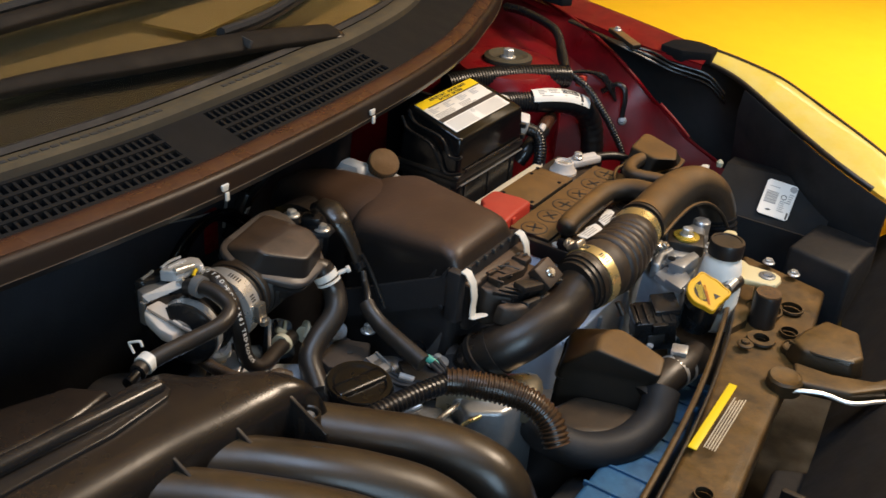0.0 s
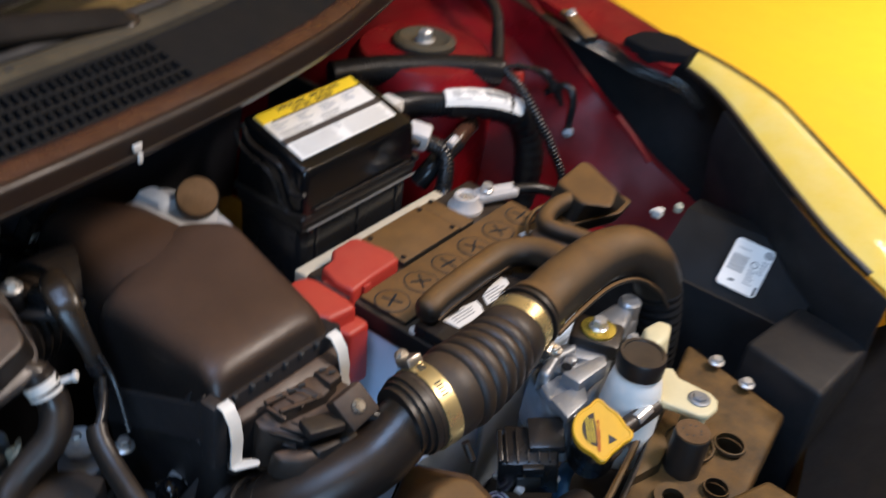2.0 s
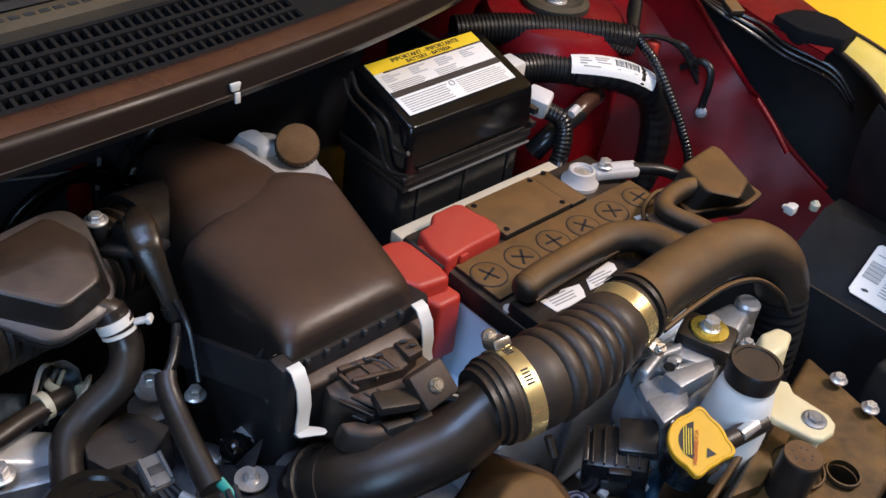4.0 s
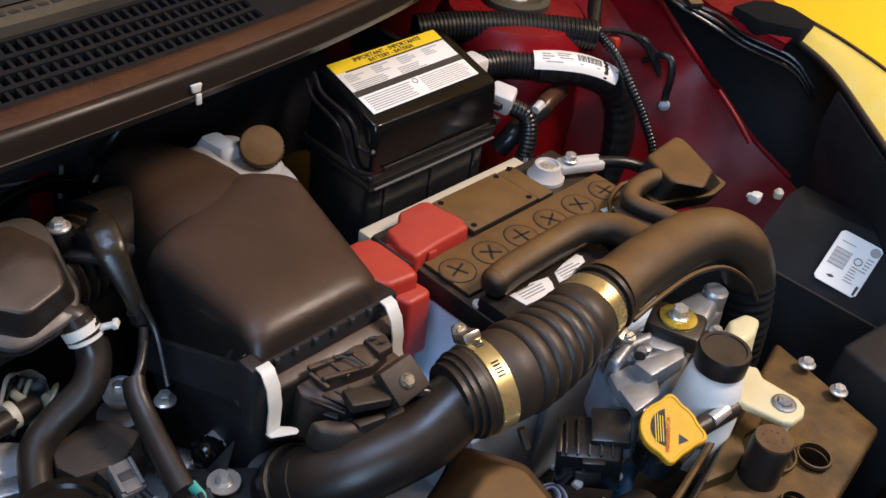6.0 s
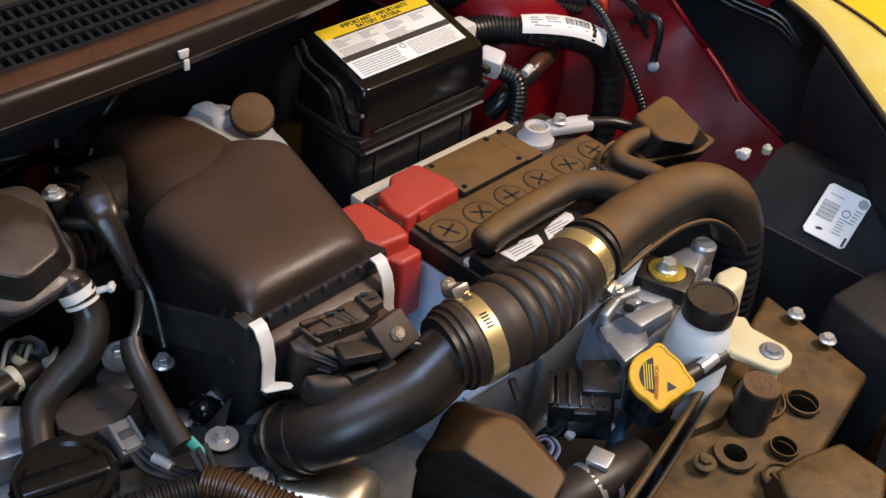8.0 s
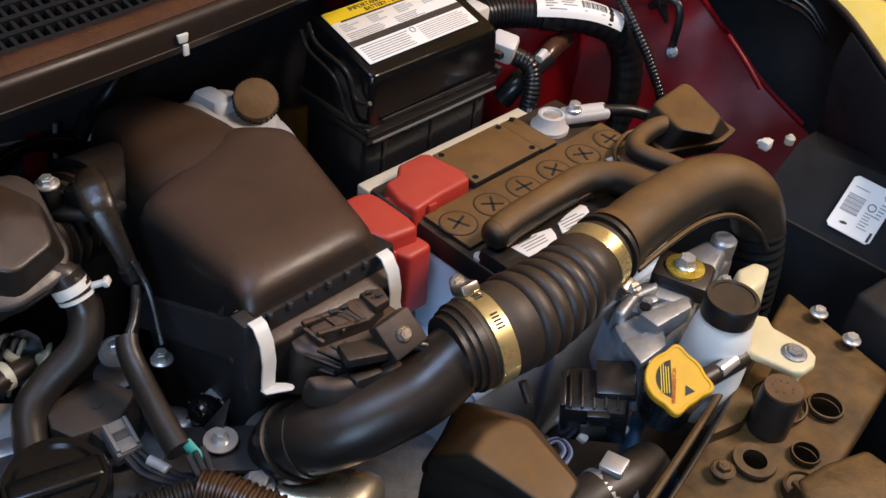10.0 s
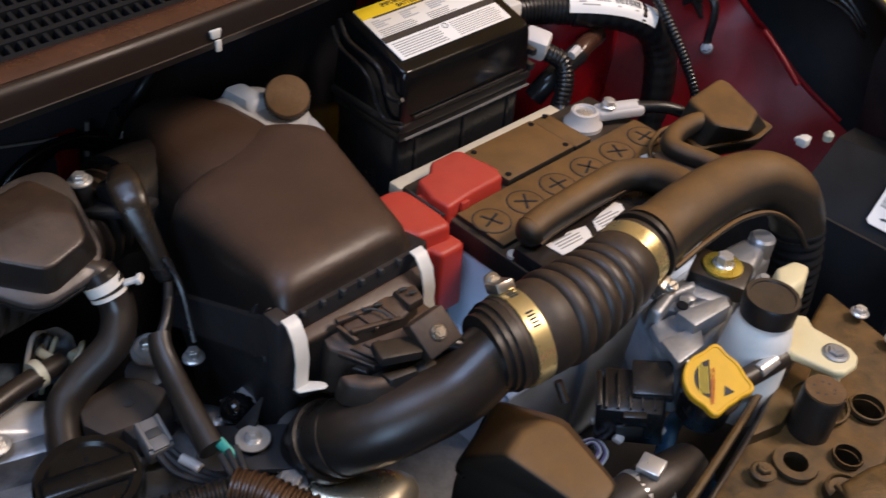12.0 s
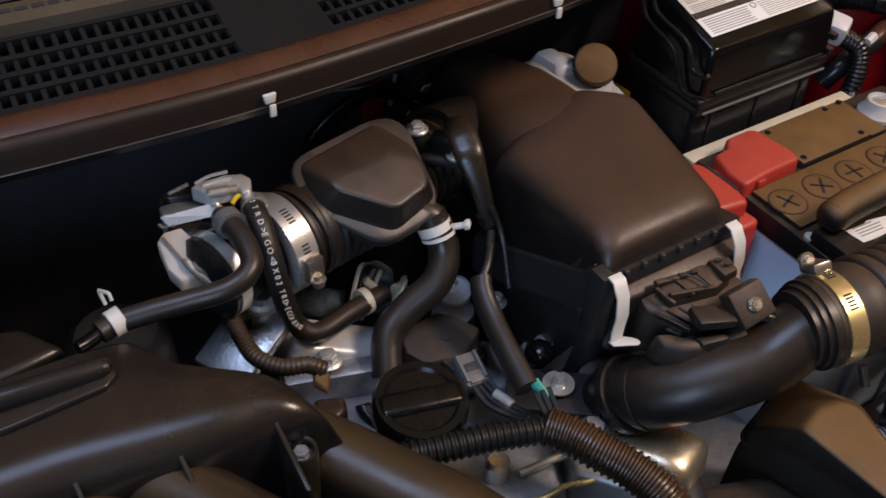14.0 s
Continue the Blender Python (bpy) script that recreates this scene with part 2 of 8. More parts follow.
def tube(pts, r, n=14, steps=8, wave=0.0, pitch=0.006, flat=1.0, end_r=None):
    path = curve_points(pts, steps)
    if wave:
        length = sum((b - a).length for a, b in zip(path, path[1:]))
        count = max(8, int(length / pitch * 4))
        path = resample(path, count)
    rings, along = [], 0.0
    t0 = (path[1] - path[0]).normalized()
    nrm = t0.orthogonal().normalized()
    for i, q in enumerate(path):
        t = (path[min(i + 1, len(path) - 1)] - path[max(i - 1, 0)]).normalized()
        nrm = (nrm - t * nrm.dot(t)).normalized()
        bi = t.cross(nrm)
        rad = r if end_r is None else r + (end_r - r) * i / (len(path) - 1)
        if wave:
            rad += wave * (1 if i % 4 in (1, 2) else -1)
        rings.append([q + nrm * rad * math.cos(2 * math.pi * k / n) + bi * rad * flat * math.sin(2 * math.pi * k / n) for k in range(n)])
    return loft(rings)


def resample(path, count):
    d = [0.0]
    for a, b in zip(path, path[1:]):
        d.append(d[-1] + (b - a).length)
    out, j = [], 0
    for i in range(count + 1):
        s = d[-1] * i / count
        while j < len(path) - 2 and d[j + 1] < s:
            j += 1
        u = (s - d[j]) / max(1e-9, d[j + 1] - d[j])
        out.append(path[j].lerp(path[j + 1], min(1.0, max(0.0, u))))
    return out


def bevelled(bm, width, seg=2, angle=30):
    if width > 0:
        es = [e for e in bm.edges if len(e.link_faces) == 2 and e.calc_face_angle(0) > radians(angle)]
        bmesh.ops.bevel(bm, geom=es, offset=width, segments=seg, profile=0.5, affect="EDGES", clamp_overlap=True)
    return bm


def box(x0, x1, y0, y1, z0, z1, bev=0.002, seg=2):
    bm = loft([[(x0, y0, z), (x1, y0, z), (x1, y1, z), (x0, y1, z)] for z in (z0, z1)])
    return bevelled(bm, bev, seg)


def prism(poly, z0, z1, bev=0.002, seg=2, inset=0.0, tilt=(0, 0)):
    """A plate with the outline poly, from z0 to z1; the top is drawn in by inset and may slope by tilt."""
    c = Vector((sum(p[0] for p in poly) / len(poly), sum(p[1] for p in poly) / len(poly)))
    top = []
    for p in poly:
        v = Vector(p[:2]) - c
        w = c + v * max(0.05, 1 - inset / max(v.length, 1e-6))
        top.append((w.x, w.y, z1 + tilt[0] * (w.x - c.x) + tilt[1] * (w.y - c.y)))
    bm = loft([[(p[0], p[1], z0) for p in poly], top])
    return bevelled(bm, bev, seg)


def moved(bm, m):
    bmesh.ops.transform(bm, matrix=m, verts=bm.verts)
    return bm


def lathe(profile, m=None, n=24):
    rings = [[(r * math.cos(2 * math.pi * k / n), r * math.sin(2 * math.pi * k / n), h) for k in range(n)] for r, h in profile]
    bm = loft(rings)
    return moved(bm, m) if m else bm


def hoop(profile, m=None, n=28):
    """A closed profile of (radius, height) turned round the axis, open in the middle."""
    bm = loft([[(r * math.cos(2 * math.pi * k / n), r * math.sin(2 * math.pi * k / n), h) for r, h in profile] for k in range(n + 1)], cap=False)
    bmesh.ops.remove_doubles(bm, verts=bm.verts, dist=1e-6)
    bmesh.ops.recalc_face_normals(bm, faces=bm.faces)
    return moved(bm, m) if m else bm


def aim(p, q):
    """A pose at p whose z axis points to q."""
    d = Vector(q) - Vector(p)
    return Matrix.Translation(p) @ d.to_track_quat("Z", "Y").to_matrix().to_4x4()


def joined(*bms):
    out = bms[0]
    for b in bms[1:]:
        me = bpy.data.meshes.new("tmp")
        b.to_mesh(me)
        out.from_mesh(me)
        bpy.data.meshes.remove(me)
        b.free()
    return out


def ring3(corners, r, n=5):
    """A closed outline through 3D corners, each rounded by about r."""
    pts, m = [], len(corners)
    for i in range(m):
        c, p, q = Vector(corners[i]), Vector(corners[i - 1]), Vector(corners[(i + 1) % m])
        ri = r[i] if isinstance(r, tuple) else r
        a = c + (p - c).normalized() * min(ri, 0.46 * (p - c).length)
        b = c + (q - c).normalized() * min(ri, 0.46 * (q - c).length)
        for k in range(n + 1):
            u = k / n
            pts.append(a * (1 - u) ** 2 + c * 2 * u * (1 - u) + b * u * u)
    return pts


def mesh_object(name, bm, mat, sharp=38):
    me = bpy.data.meshes.new(name)
    bm.to_mesh(me)
    bm.free()
    me.polygons.foreach_set("use_smooth", [True] * len(me.polygons))
    me.set_sharp_from_angle(angle=radians(sharp))
    me.materials.append(M[mat])
    return new(name, me)


def thing(name, label, category, at=(0, 0, 0), group="", kind=""):
    ob = new(name)
    ob.empty_display_size = 0.02
    ob.location = at
    return tagged(ob, label, category, group, kind)


def part(name, bm, mat, parent, label="", kind="", sharp=38):
    ob = mesh_object(name, bm, mat, sharp)
    ob.parent = parent
    if parent.type == "EMPTY":
        ob.matrix_parent_inverse = Matrix.Translation(parent.location).inverted()
    return tagged(ob, label, kind=kind)


def whole(name, bm, mat, label, category, group="", kind="", sharp=38):
    return tagged(mesh_object(name, bm, mat, sharp), label, category, group, kind)


def hex_bolt(parent, p, up=(0, 0, 1), r=0.0065, h=0.006, flange=0.0095, mat="steel", name="bolt", label=""):
    m = aim(p, Vector(p) + Vector(up))
    fl = lathe([(flange, 0), (flange, 0.0012), (flange * 0.8, 0.0022)], m, 20)
    hd = lathe([(r, 0.002), (r, h - 0.0008), (r * 0.86, h)], m, 6)
    dimple = lathe([(r * 0.45, h), (r * 0.4, h + 0.0004)], m, 12)
    return part(name, joined(fl, hd, dimple), mat, parent, label, sharp=25)


def bars(x0, x1, y0, y1, rows, thick=0.5, ragged=0.25, seed=1, h=0.0003):
    """Lines of unreadable print in the xy plane."""
    rng = random.Random(seed)
    bm = None
    step = (y1 - y0) / rows
    for i in range(rows):
        yb = y0 + i * step
        xe = x1 - (x1 - x0) * ragged * rng.random()
        b = box(x0, xe, yb, yb + step * thick, 0, h, 0)
        bm = joined(bm, b) if bm else b
    return bm


def basis(o, ex, ey):
    """A frame with its origin at o, x towards ex, y as near as may be towards ey."""
    o = Vector(o)
    x = (Vector(ex) - o).normalized()
    y = Vector(ey) - o
    y = (y - x * y.dot(x)).normalized()
    z = x.cross(y)
    m = Matrix((x, y, z)).transposed().to_4x4()
    m.translation = o
    return m


def writing(text, size, m, mat, parent, name="writing"):
    cu = bpy.data.curves.new(name, "FONT")
    cu.body, cu.size, cu.extrude = text, size, 0.0002
    cu.align_x, cu.align_y = "CENTER", "CENTER"
    tmp = new("tmp_text", cu)
    dg = bpy.context.evaluated_depsgraph_get()
    me = bpy.data.meshes.new_from_object(tmp.evaluated_get(dg))
    bpy.data.objects.remove(tmp)
    me.transform(m)
    me.materials.clear()
    me.materials.append(M[mat])
    ob = new(name, me)
    ob.parent = parent
    if parent.type == "EMPTY":
        ob.matrix_parent_inverse = Matrix.Translation(parent.location).inverted()
    return ob


# ---- the room ----
whole("floor", box(-7, 7, -6, 8, -0.1, 0.0, 0), "floor", "glossy yellow painted workshop floor", "floor", kind="structure")
whole("ceiling", box(-7, 7, -6, 8, 3.4, 3.5, 0), "wall", "plain pale workshop ceiling", "ceiling", kind="structure")
for nm, a in (("wall_north", (-7, 7, 8, 8.2)), ("wall_south", (-7, 7, -6.2, -6)), ("wall_east", (7, 7.2, -6, 8)), ("wall_west", (-7.2, -7, -6, 8))):
    whole(nm, box(*a, 0, 3.4, 0), "wall", "plain pale workshop wall", "wall", kind="structure")

def sheet(grid, thick=0.002):
    bm = bmesh.new()
    vs = [[bm.verts.new(q) for q in row] for row in grid]
    for a, b in zip(vs, vs[1:]):
        for i in range(len(a) - 1):
            bm.faces.new((a[i], a[i + 1], b[i + 1], b[i]))
    bmesh.ops.recalc_face_normals(bm, faces=bm.faces)
    bmesh.ops.solidify(bm, geom=bm.faces[:], thickness=thick)
    return bm


def wrap_sheet(pts, r, a0, a1, n=12):
    """A sheet wrapped part of the way round a path, by the angles from straight up."""
    pts = [Vector(p) for p in pts]
    path, rows = (resample(curve_points(pts, 8), 20) if len(pts) > 2 else [pts[0].lerp(pts[1], k / 4) for k in range(5)]), []
    for i, q in enumerate(path):
        t = (path[min(i + 1, len(path) - 1)] - path[max(i - 1, 0)]).normalized()
        side = t.cross(Vector((0, 0, 1))).normalized()
        up = side.cross(t)
        rows.append([q + (up * math.cos(radians(a0 + (a1 - a0) * k / n)) + side * math.sin(radians(a0 + (a1 - a0) * k / n))) * r for k in range(n + 1)])
    return sheet(rows, 0.0005)


# ---- car body round the engine bay ----
LIP = [(-0.17, -0.85), (-0.135, -0.66), (-0.121, -0.55), (-0.113, -0.45), (-0.110, -0.37), (-0.114, -0.26), (-0.122, -0.15),
       (-0.136, -0.03), (-0.160, 0.09), (-0.190, 0.18), (-0.228, 0.28), (-0.290, 0.40), (-0.36, 0.50)]
LIP_CURVE = [Vector((x, y, 0)) for x, y in LIP]
LIP_CURVE = resample(curve_points(LIP_CURVE, 10), 90)


def lip_frame(i):
    a, b = LIP_CURVE[max(i - 1, 0)], LIP_CURVE[min(i + 1, len(LIP_CURVE) - 1)]
    t = (b - a).normalized()
    return LIP_CURVE[i], Vector((-t.y, t.x, 0))


def swept(section, i0=0, i1=None, closed=True):
    """A section of (distance behind the lip, height) carried along the cowl's edge."""
    i1 = len(LIP_CURVE) - 1 if i1 is None else i1
    rings = []
    for i in range(i0, i1 + 1):
        p, n = lip_frame(i)
        rings.append([(p.x + n.x * d, p.y + n.y * d, z) for d, z in section])
    return loft(rings, cap=closed, closed=closed)


def lip_index(y):
    return min(range(len(LIP_CURVE)), key=lambda i: abs(LIP_CURVE[i].y - y))


body = thing("car_body", "red car body round an open engine bay", "car", (0, 0.3, 0.0))
part("firewall", swept([(0.205, 0.0), (0.215, 0.0), (0.215, 0.936), (0.205, 0.936)]), "firewall", body, "dark firewall panel")
# Unseen plate, added to stop light leaking in behind the trough.
part("cowl_underside", swept([(0.090, 0.930), (0.212, 0.936), (0.212, 0.930), (0.090, 0.924)]), "body_dark", body, "unseen plate added under the cowl")
part("cowl_lip", swept([(-0.001, 0.936), (0.022, 0.942), (0.023, 0.9445), (0.006, 0.9475), (-0.0046, 0.9425)]), "plastic", body, "dusty dark steel lip under the seal")
# Added dark panel keeps the red apron out of the black gap.
part("cowl_side", box(-0.33, -0.200, 0.178, 0.186, 0.45, 0.838, 0.002), "body_dark", body, "dark panel added beside the relay box")
# Added dark sheet so the yellow floor doesn't show through the gaps.
part("bay_tray", box(-0.45, 0.5, -0.9, 0.5, 0.44, 0.46, 0), "body_dark", body, "dark backing added below the engine bay")
part("bay_side", box(-0.3, 0.42, -0.92, -0.9, 0.0, 0.93, 0.002), "body_dark", body, "dark inner side of the bay")

# cowl: grille, ledge with a row of holes
cowl = thing("cowl_panel", "grey dusty plastic cowl grille below the windscreen", "cowl panel", (-0.16, -0.2, 0.93))
# Blackened so the grille cells have their shade in the colour.
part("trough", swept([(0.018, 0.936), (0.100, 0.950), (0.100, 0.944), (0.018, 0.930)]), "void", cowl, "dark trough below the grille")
part("front_rail", swept([(0.019, 0.938), (0.019, 0.957), (0.026, 0.960), (0.027, 0.938)]), "cowl", cowl)
part("ledge", swept([(0.079, 0.972), (0.081, 0.981), (0.086, 0.984), (0.100, 0.984), (0.106, 0.980), (0.106, 0.955), (0.079, 0.957)]), "ledge", cowl, "dusty ledge along the glass")


def panel_z(d):
    return 0.9595 + (d - 0.026) * 0.28


def cowl_section(y0, y1):
    i0, i1 = lip_index(y0), lip_index(y1)
    part("blank_panel", swept([(0.025, panel_z(0.025)), (0.082, panel_z(0.082)), (0.082, panel_z(0.082) - 0.004), (0.025, panel_z(0.025) - 0.004)], i0, i1), "cowl", cowl)


def cowl_grille(y0, y1):
    i0, i1 = lip_index(y0), lip_index(y1)
    for d in (0.0265, 0.0385, 0.0505, 0.0625, 0.0765):
        z = panel_z(d)
        part("slat", swept([(d, z), (d + 0.0034, z + 0.0010), (d + 0.0038, z - 0.008), (d + 0.0006, z - 0.009)], i0, i1), "cowl", cowl)
    p0, p1 = LIP_CURVE[i0], LIP_CURVE[i1]
    pts = resample(LIP_CURVE[i0:i1 + 1], max(4, int((p1 - p0).length / 0.0080)))
    bm = None
    for k, p in enumerate(pts):
        a, b = pts[max(k - 1, 0)], pts[min(k + 1, len(pts) - 1)]
        t = (b - a).normalized()
        n = Vector((-t.y, t.x, 0))
        q0, q1 = p + n * 0.028, p + n * 0.081
        w = t * 0.0014
        rb = loft([[(q0.x - w.x, q0.y - w.y, panel_z(0.028) - 0.001), (q0.x + w.x, q0.y + w.y, panel_z(0.028) - 0.001), (q0.x + w.x, q0.y + w.y, panel_z(0.028) - 0.010), (q0.x - w.x, q0.y - w.y, panel_z(0.028) - 0.010)],
                   [(q1.x - w.x, q1.y - w.y, panel_z(0.081) - 0.001), (q1.x + w.x, q1.y + w.y, panel_z(0.081) - 0.001), (q1.x + w.x, q1.y + w.y, panel_z(0.081) - 0.010), (q1.x - w.x, q1.y - w.y, panel_z(0.081) - 0.010)]])
        bm = joined(bm, rb) if bm else rb
    part("crossbar_grid", bm, "cowl", cowl, kind="stuff")


cowl_section(-0.85, -0.80)
cowl_grille(-0.80, -0.605)
cowl_section(-0.605, -0.56)
cowl_grille(-0.56, -0.362)
cowl_section(-0.362, -0.300)
cowl_grille(-0.300, -0.055)
cowl_section(-0.055, 0.50)
for y0, y1 in ((-0.58, -0.34), (-0.26, -0.17)):
    i0, i1 = lip_index(y0), lip_index(y1)
    pts = resample(LIP_CURVE[i0:i1 + 1], int((y1 - y0) / 0.0095))
    bm = None
    for k, p in enumerate(pts[:-1]):
        t = (pts[k + 1] - p).normalized()
        n = Vector((-t.y, t.x, 0))
        m = Matrix((t, n, Vector((0, 0, 1)))).transposed().to_4x4()
        m.translation = p + n * 0.0905 + Vector((0, 0, 0.9842))
        b = moved(box(-0.0032, 0.0032, -0.0022, 0.0022, -0.001, 0.0004, 0), m)
        bm = joined(bm, b) if bm else b
    part("perforated_strip", bm, "print", cowl, "row of small square vent holes", kind="stuff")

# weatherstrip along the lip
strip = thing("weatherstrip", "brown rubber hood seal along the cowl lip", "seal", (-0.12, -0.2, 0.945))
part("bulb", swept([(0.026, 0.9585), (0.024, 0.9610), (0.018, 0.9625), (0.011, 0.9620), (0.0055, 0.9590), (0.0060, 0.9560), (0.015, 0.9540), (0.026, 0.9540)]), "seal", strip, "flattened brown rubber bulb", sharp=70)
part("skirt", swept([(0.0075, 0.9575), (0.0040, 0.9595), (0.0005, 0.9585), (-0.0015, 0.9545), (-0.0025, 0.9480), (-0.0040, 0.9420), (-0.0020, 0.9410), (0.0040, 0.9450), (0.0075, 0.9520)]), "skirt", strip, "dark rounded skirt of the seal", sharp=70)
for y in (-0.37, -0.15):
    i = lip_index(y)
    p, n = lip_frame(i)
    c = thing("panel_clip", "small white plastic clip on the cowl lip", "clip", (p.x, p.y, 0.935), "cowl clips")
    part("head", moved(prism([(-0.0030, -0.003), (0.0030, -0.003), (0.0042, 0.003), (-0.0042, 0.003)], 0, 0.0025, 0.0007), pose(p.x + 0.004, p.y, 0.9485, 90, 0, 90)), "whiteclip", c)
    part("stem", moved(box(-0.0020, 0.0020, -0.004, 0.004, 0, 0.002, 0.0006), pose(p.x + 0.0055, p.y + 0.001, 0.9405, 90, 0, 90)), "whiteclip", c)

# windscreen and wipers
def glass_sheet(up, thick, drop, i_end):
    rings = []
    for i in range(0, i_end + 1, 3):
        p, n = lip_frame(i)
        q = p + n * 0.106
        z = 0.981 - drop
        rings.append([(q.x, q.y, z), (q.x - 0.30, q.y * 0.98, z + 0.154), (q.x - up, q.y * 0.94, z + 0.5133 * up), (q.x - up, q.y * 0.94, z - thick + 0.5133 * up), (q.x - 0.30, q.y * 0.98, z + 0.154 - thick), (q.x, q.y, z - thick)])
    return loft(rings)


screen = thing("windscreen", "sloping windscreen above the cowl", "windscreen", (-0.4, -0.2, 0.98))
pane = part("pane", glass_sheet(0.62, 0.004, 0.0, lip_index(0.40)), "screen", screen)
pane.visible_shadow = False
part("edge_seal", swept([(0.1015, 0.9845), (0.1060, 0.9880), (0.1110, 0.9868), (0.1075, 0.9815)], 0, lip_index(0.40)), "body_dark", screen, "black rubber edge seal")
dash = thing("dashboard", "olive dashboard with tan panels standing in for reflections in the windscreen", "dashboard", (-0.4, -0.2, 0.9))
part("top", glass_sheet(0.60, 0.01, 0.045, lip_index(0.40)), "dash", dash)


def on_glass(x, y, lift=0.0):
    i = lip_index(y)
    p, n = lip_frame(i)
    s = (p.x + n.x * 0.106) - x
    return Vector((x, y, 0.981 + 0.5133 * s + lift))


part("frit_band", sheet([[on_glass(-0.335 + 0.1, y, -0.014) - Vector((0.0, 0, 0)), on_glass(-0.27 - 0.02 * (y + 0.4), y, -0.012)] for y in (-0.84, -0.7, -0.55, -0.4, -0.25, -0.1, 0.0)], 0.002), "void", dash, "black band along the lower glass")
# Panels below the glass imitate bright ceiling reflections in it.
for quad in (((-0.280, -0.46), (-0.278, -0.241), (-0.302, -0.284), (-0.304, -0.46)), ((-0.282, -0.22), (-0.306, -0.066), (-0.322, -0.157), (-0.31, -0.268)), ((-0.262, -0.09), (-0.295, 0.06), (-0.262, 0.075), (-0.243, -0.06)), ((-0.36, -0.5), (-0.37, -0.1), (-0.55, -0.1), (-0.55, -0.5))):
    part("pad", sheet([[on_glass(*quad[0], -0.008), on_glass(*quad[1], -0.008)], [on_glass(*quad[3], -0.008), on_glass(*quad[2], -0.008)]], 0.003), "tan", dash, "tan panel standing in for a ceiling reflection")


def flat_arm(low, high, height):
    """A tapered arm with a low edge and a high edge on the glass."""
    low, high = resample(curve_points(low, 8), 24), resample(curve_points(high, 8), 24)
    up = Vector((0.42, 0, 0.9))
    return bevelled(loft([[a, b, b + up * height, (a + b) / 2 + up * height * 1.15, a + up * height * 0.8] for a, b in zip(low, high)]), 0.0015, 2, 40)


def wiper(low, high, blade, label):
    w = thing("windscreen_wiper", label, "wiper", tuple(low[0]), "windscreen wipers")
    part("arm", flat_arm(low, high, 0.010), "arm", w, "dark brown flat wiper arm")
    mid = (low[1] + high[1]) / 2 + Vector((0.004, 0, 0.0095))
    part("joint", moved(box(-0.0018, 0.0018, -0.014, 0.014, -0.006, 0.0022, 0.0008), pose(mid.x, mid.y, mid.z, 0, 25, 75)), "print", w, "dark hinge joint of the arm")
    part("pivot_cover", lathe([(0.013, -0.03), (0.013, 0.002), (0.010, 0.005), (0.004, 0.006)], Matrix.Translation((low[0] + high[0]) / 2), 20), "plastic_clean", w)
    part("blade_frame", tube(blade, 0.0065, 8, 6, flat=0.8, end_r=0.0055), "plastic_matt", w)
    part("blade_rubber", tube([Vector(q) - Vector((0, 0, 0.006)) for q in blade], 0.004, 6, 6), "rubber", w)


wiper([on_glass(-0.222, -0.070, 0.004), on_glass(-0.233, -0.210, 0.006), on_glass(-0.244, -0.33, 0.006), on_glass(-0.258, -0.437, 0.006), on_glass(-0.275, -0.60, 0.006), on_glass(-0.30, -0.80, 0.006)],
      [on_glass(-0.240, -0.075, 0.004), on_glass(-0.252, -0.195, 0.006), on_glass(-0.260, -0.308, 0.006), on_glass(-0.269, -0.423, 0.006), on_glass(-0.285, -0.60, 0.006), on_glass(-0.308, -0.80, 0.006)],
      [on_glass(-0.262, -0.21, 0.008), on_glass(-0.268, -0.145, 0.008), on_glass(-0.288, -0.056, 0.008), on_glass(-0.312, 0.025, 0.008), on_glass(-0.338, 0.10, 0.008)],
      "dark wiper arm lying low on the windscreen")
wiper([on_glass(-0.312, 0.10, 0.010), on_glass(-0.318, -0.06, 0.010), on_glass(-0.320, -0.16, 0.010), on_glass(-0.316, -0.30, 0.010), on_glass(-0.312, -0.42, 0.010)],
      [on_glass(-0.326, 0.10, 0.010), on_glass(-0.330, -0.06, 0.010), on_glass(-0.333, -0.16, 0.010), on_glass(-0.329, -0.30, 0.010), on_glass(-0.325, -0.42, 0.010)],
      [on_glass(-0.348, -0.02, 0.010), on_glass(-0.346, -0.18, 0.010), on_glass(-0.342, -0.266, 0.010), on_glass(-0.340, -0.341, 0.010), on_glass(-0.335, -0.5, 0.010)],
      "dark wiper arm with its pivot near the fender")

# ---- the far side: inner wing, strut tower, fender ----
wing = thing("inner_wing", "red painted inner wing panel of the engine bay", "body panel", (-0.1, 0.4, 0.5))
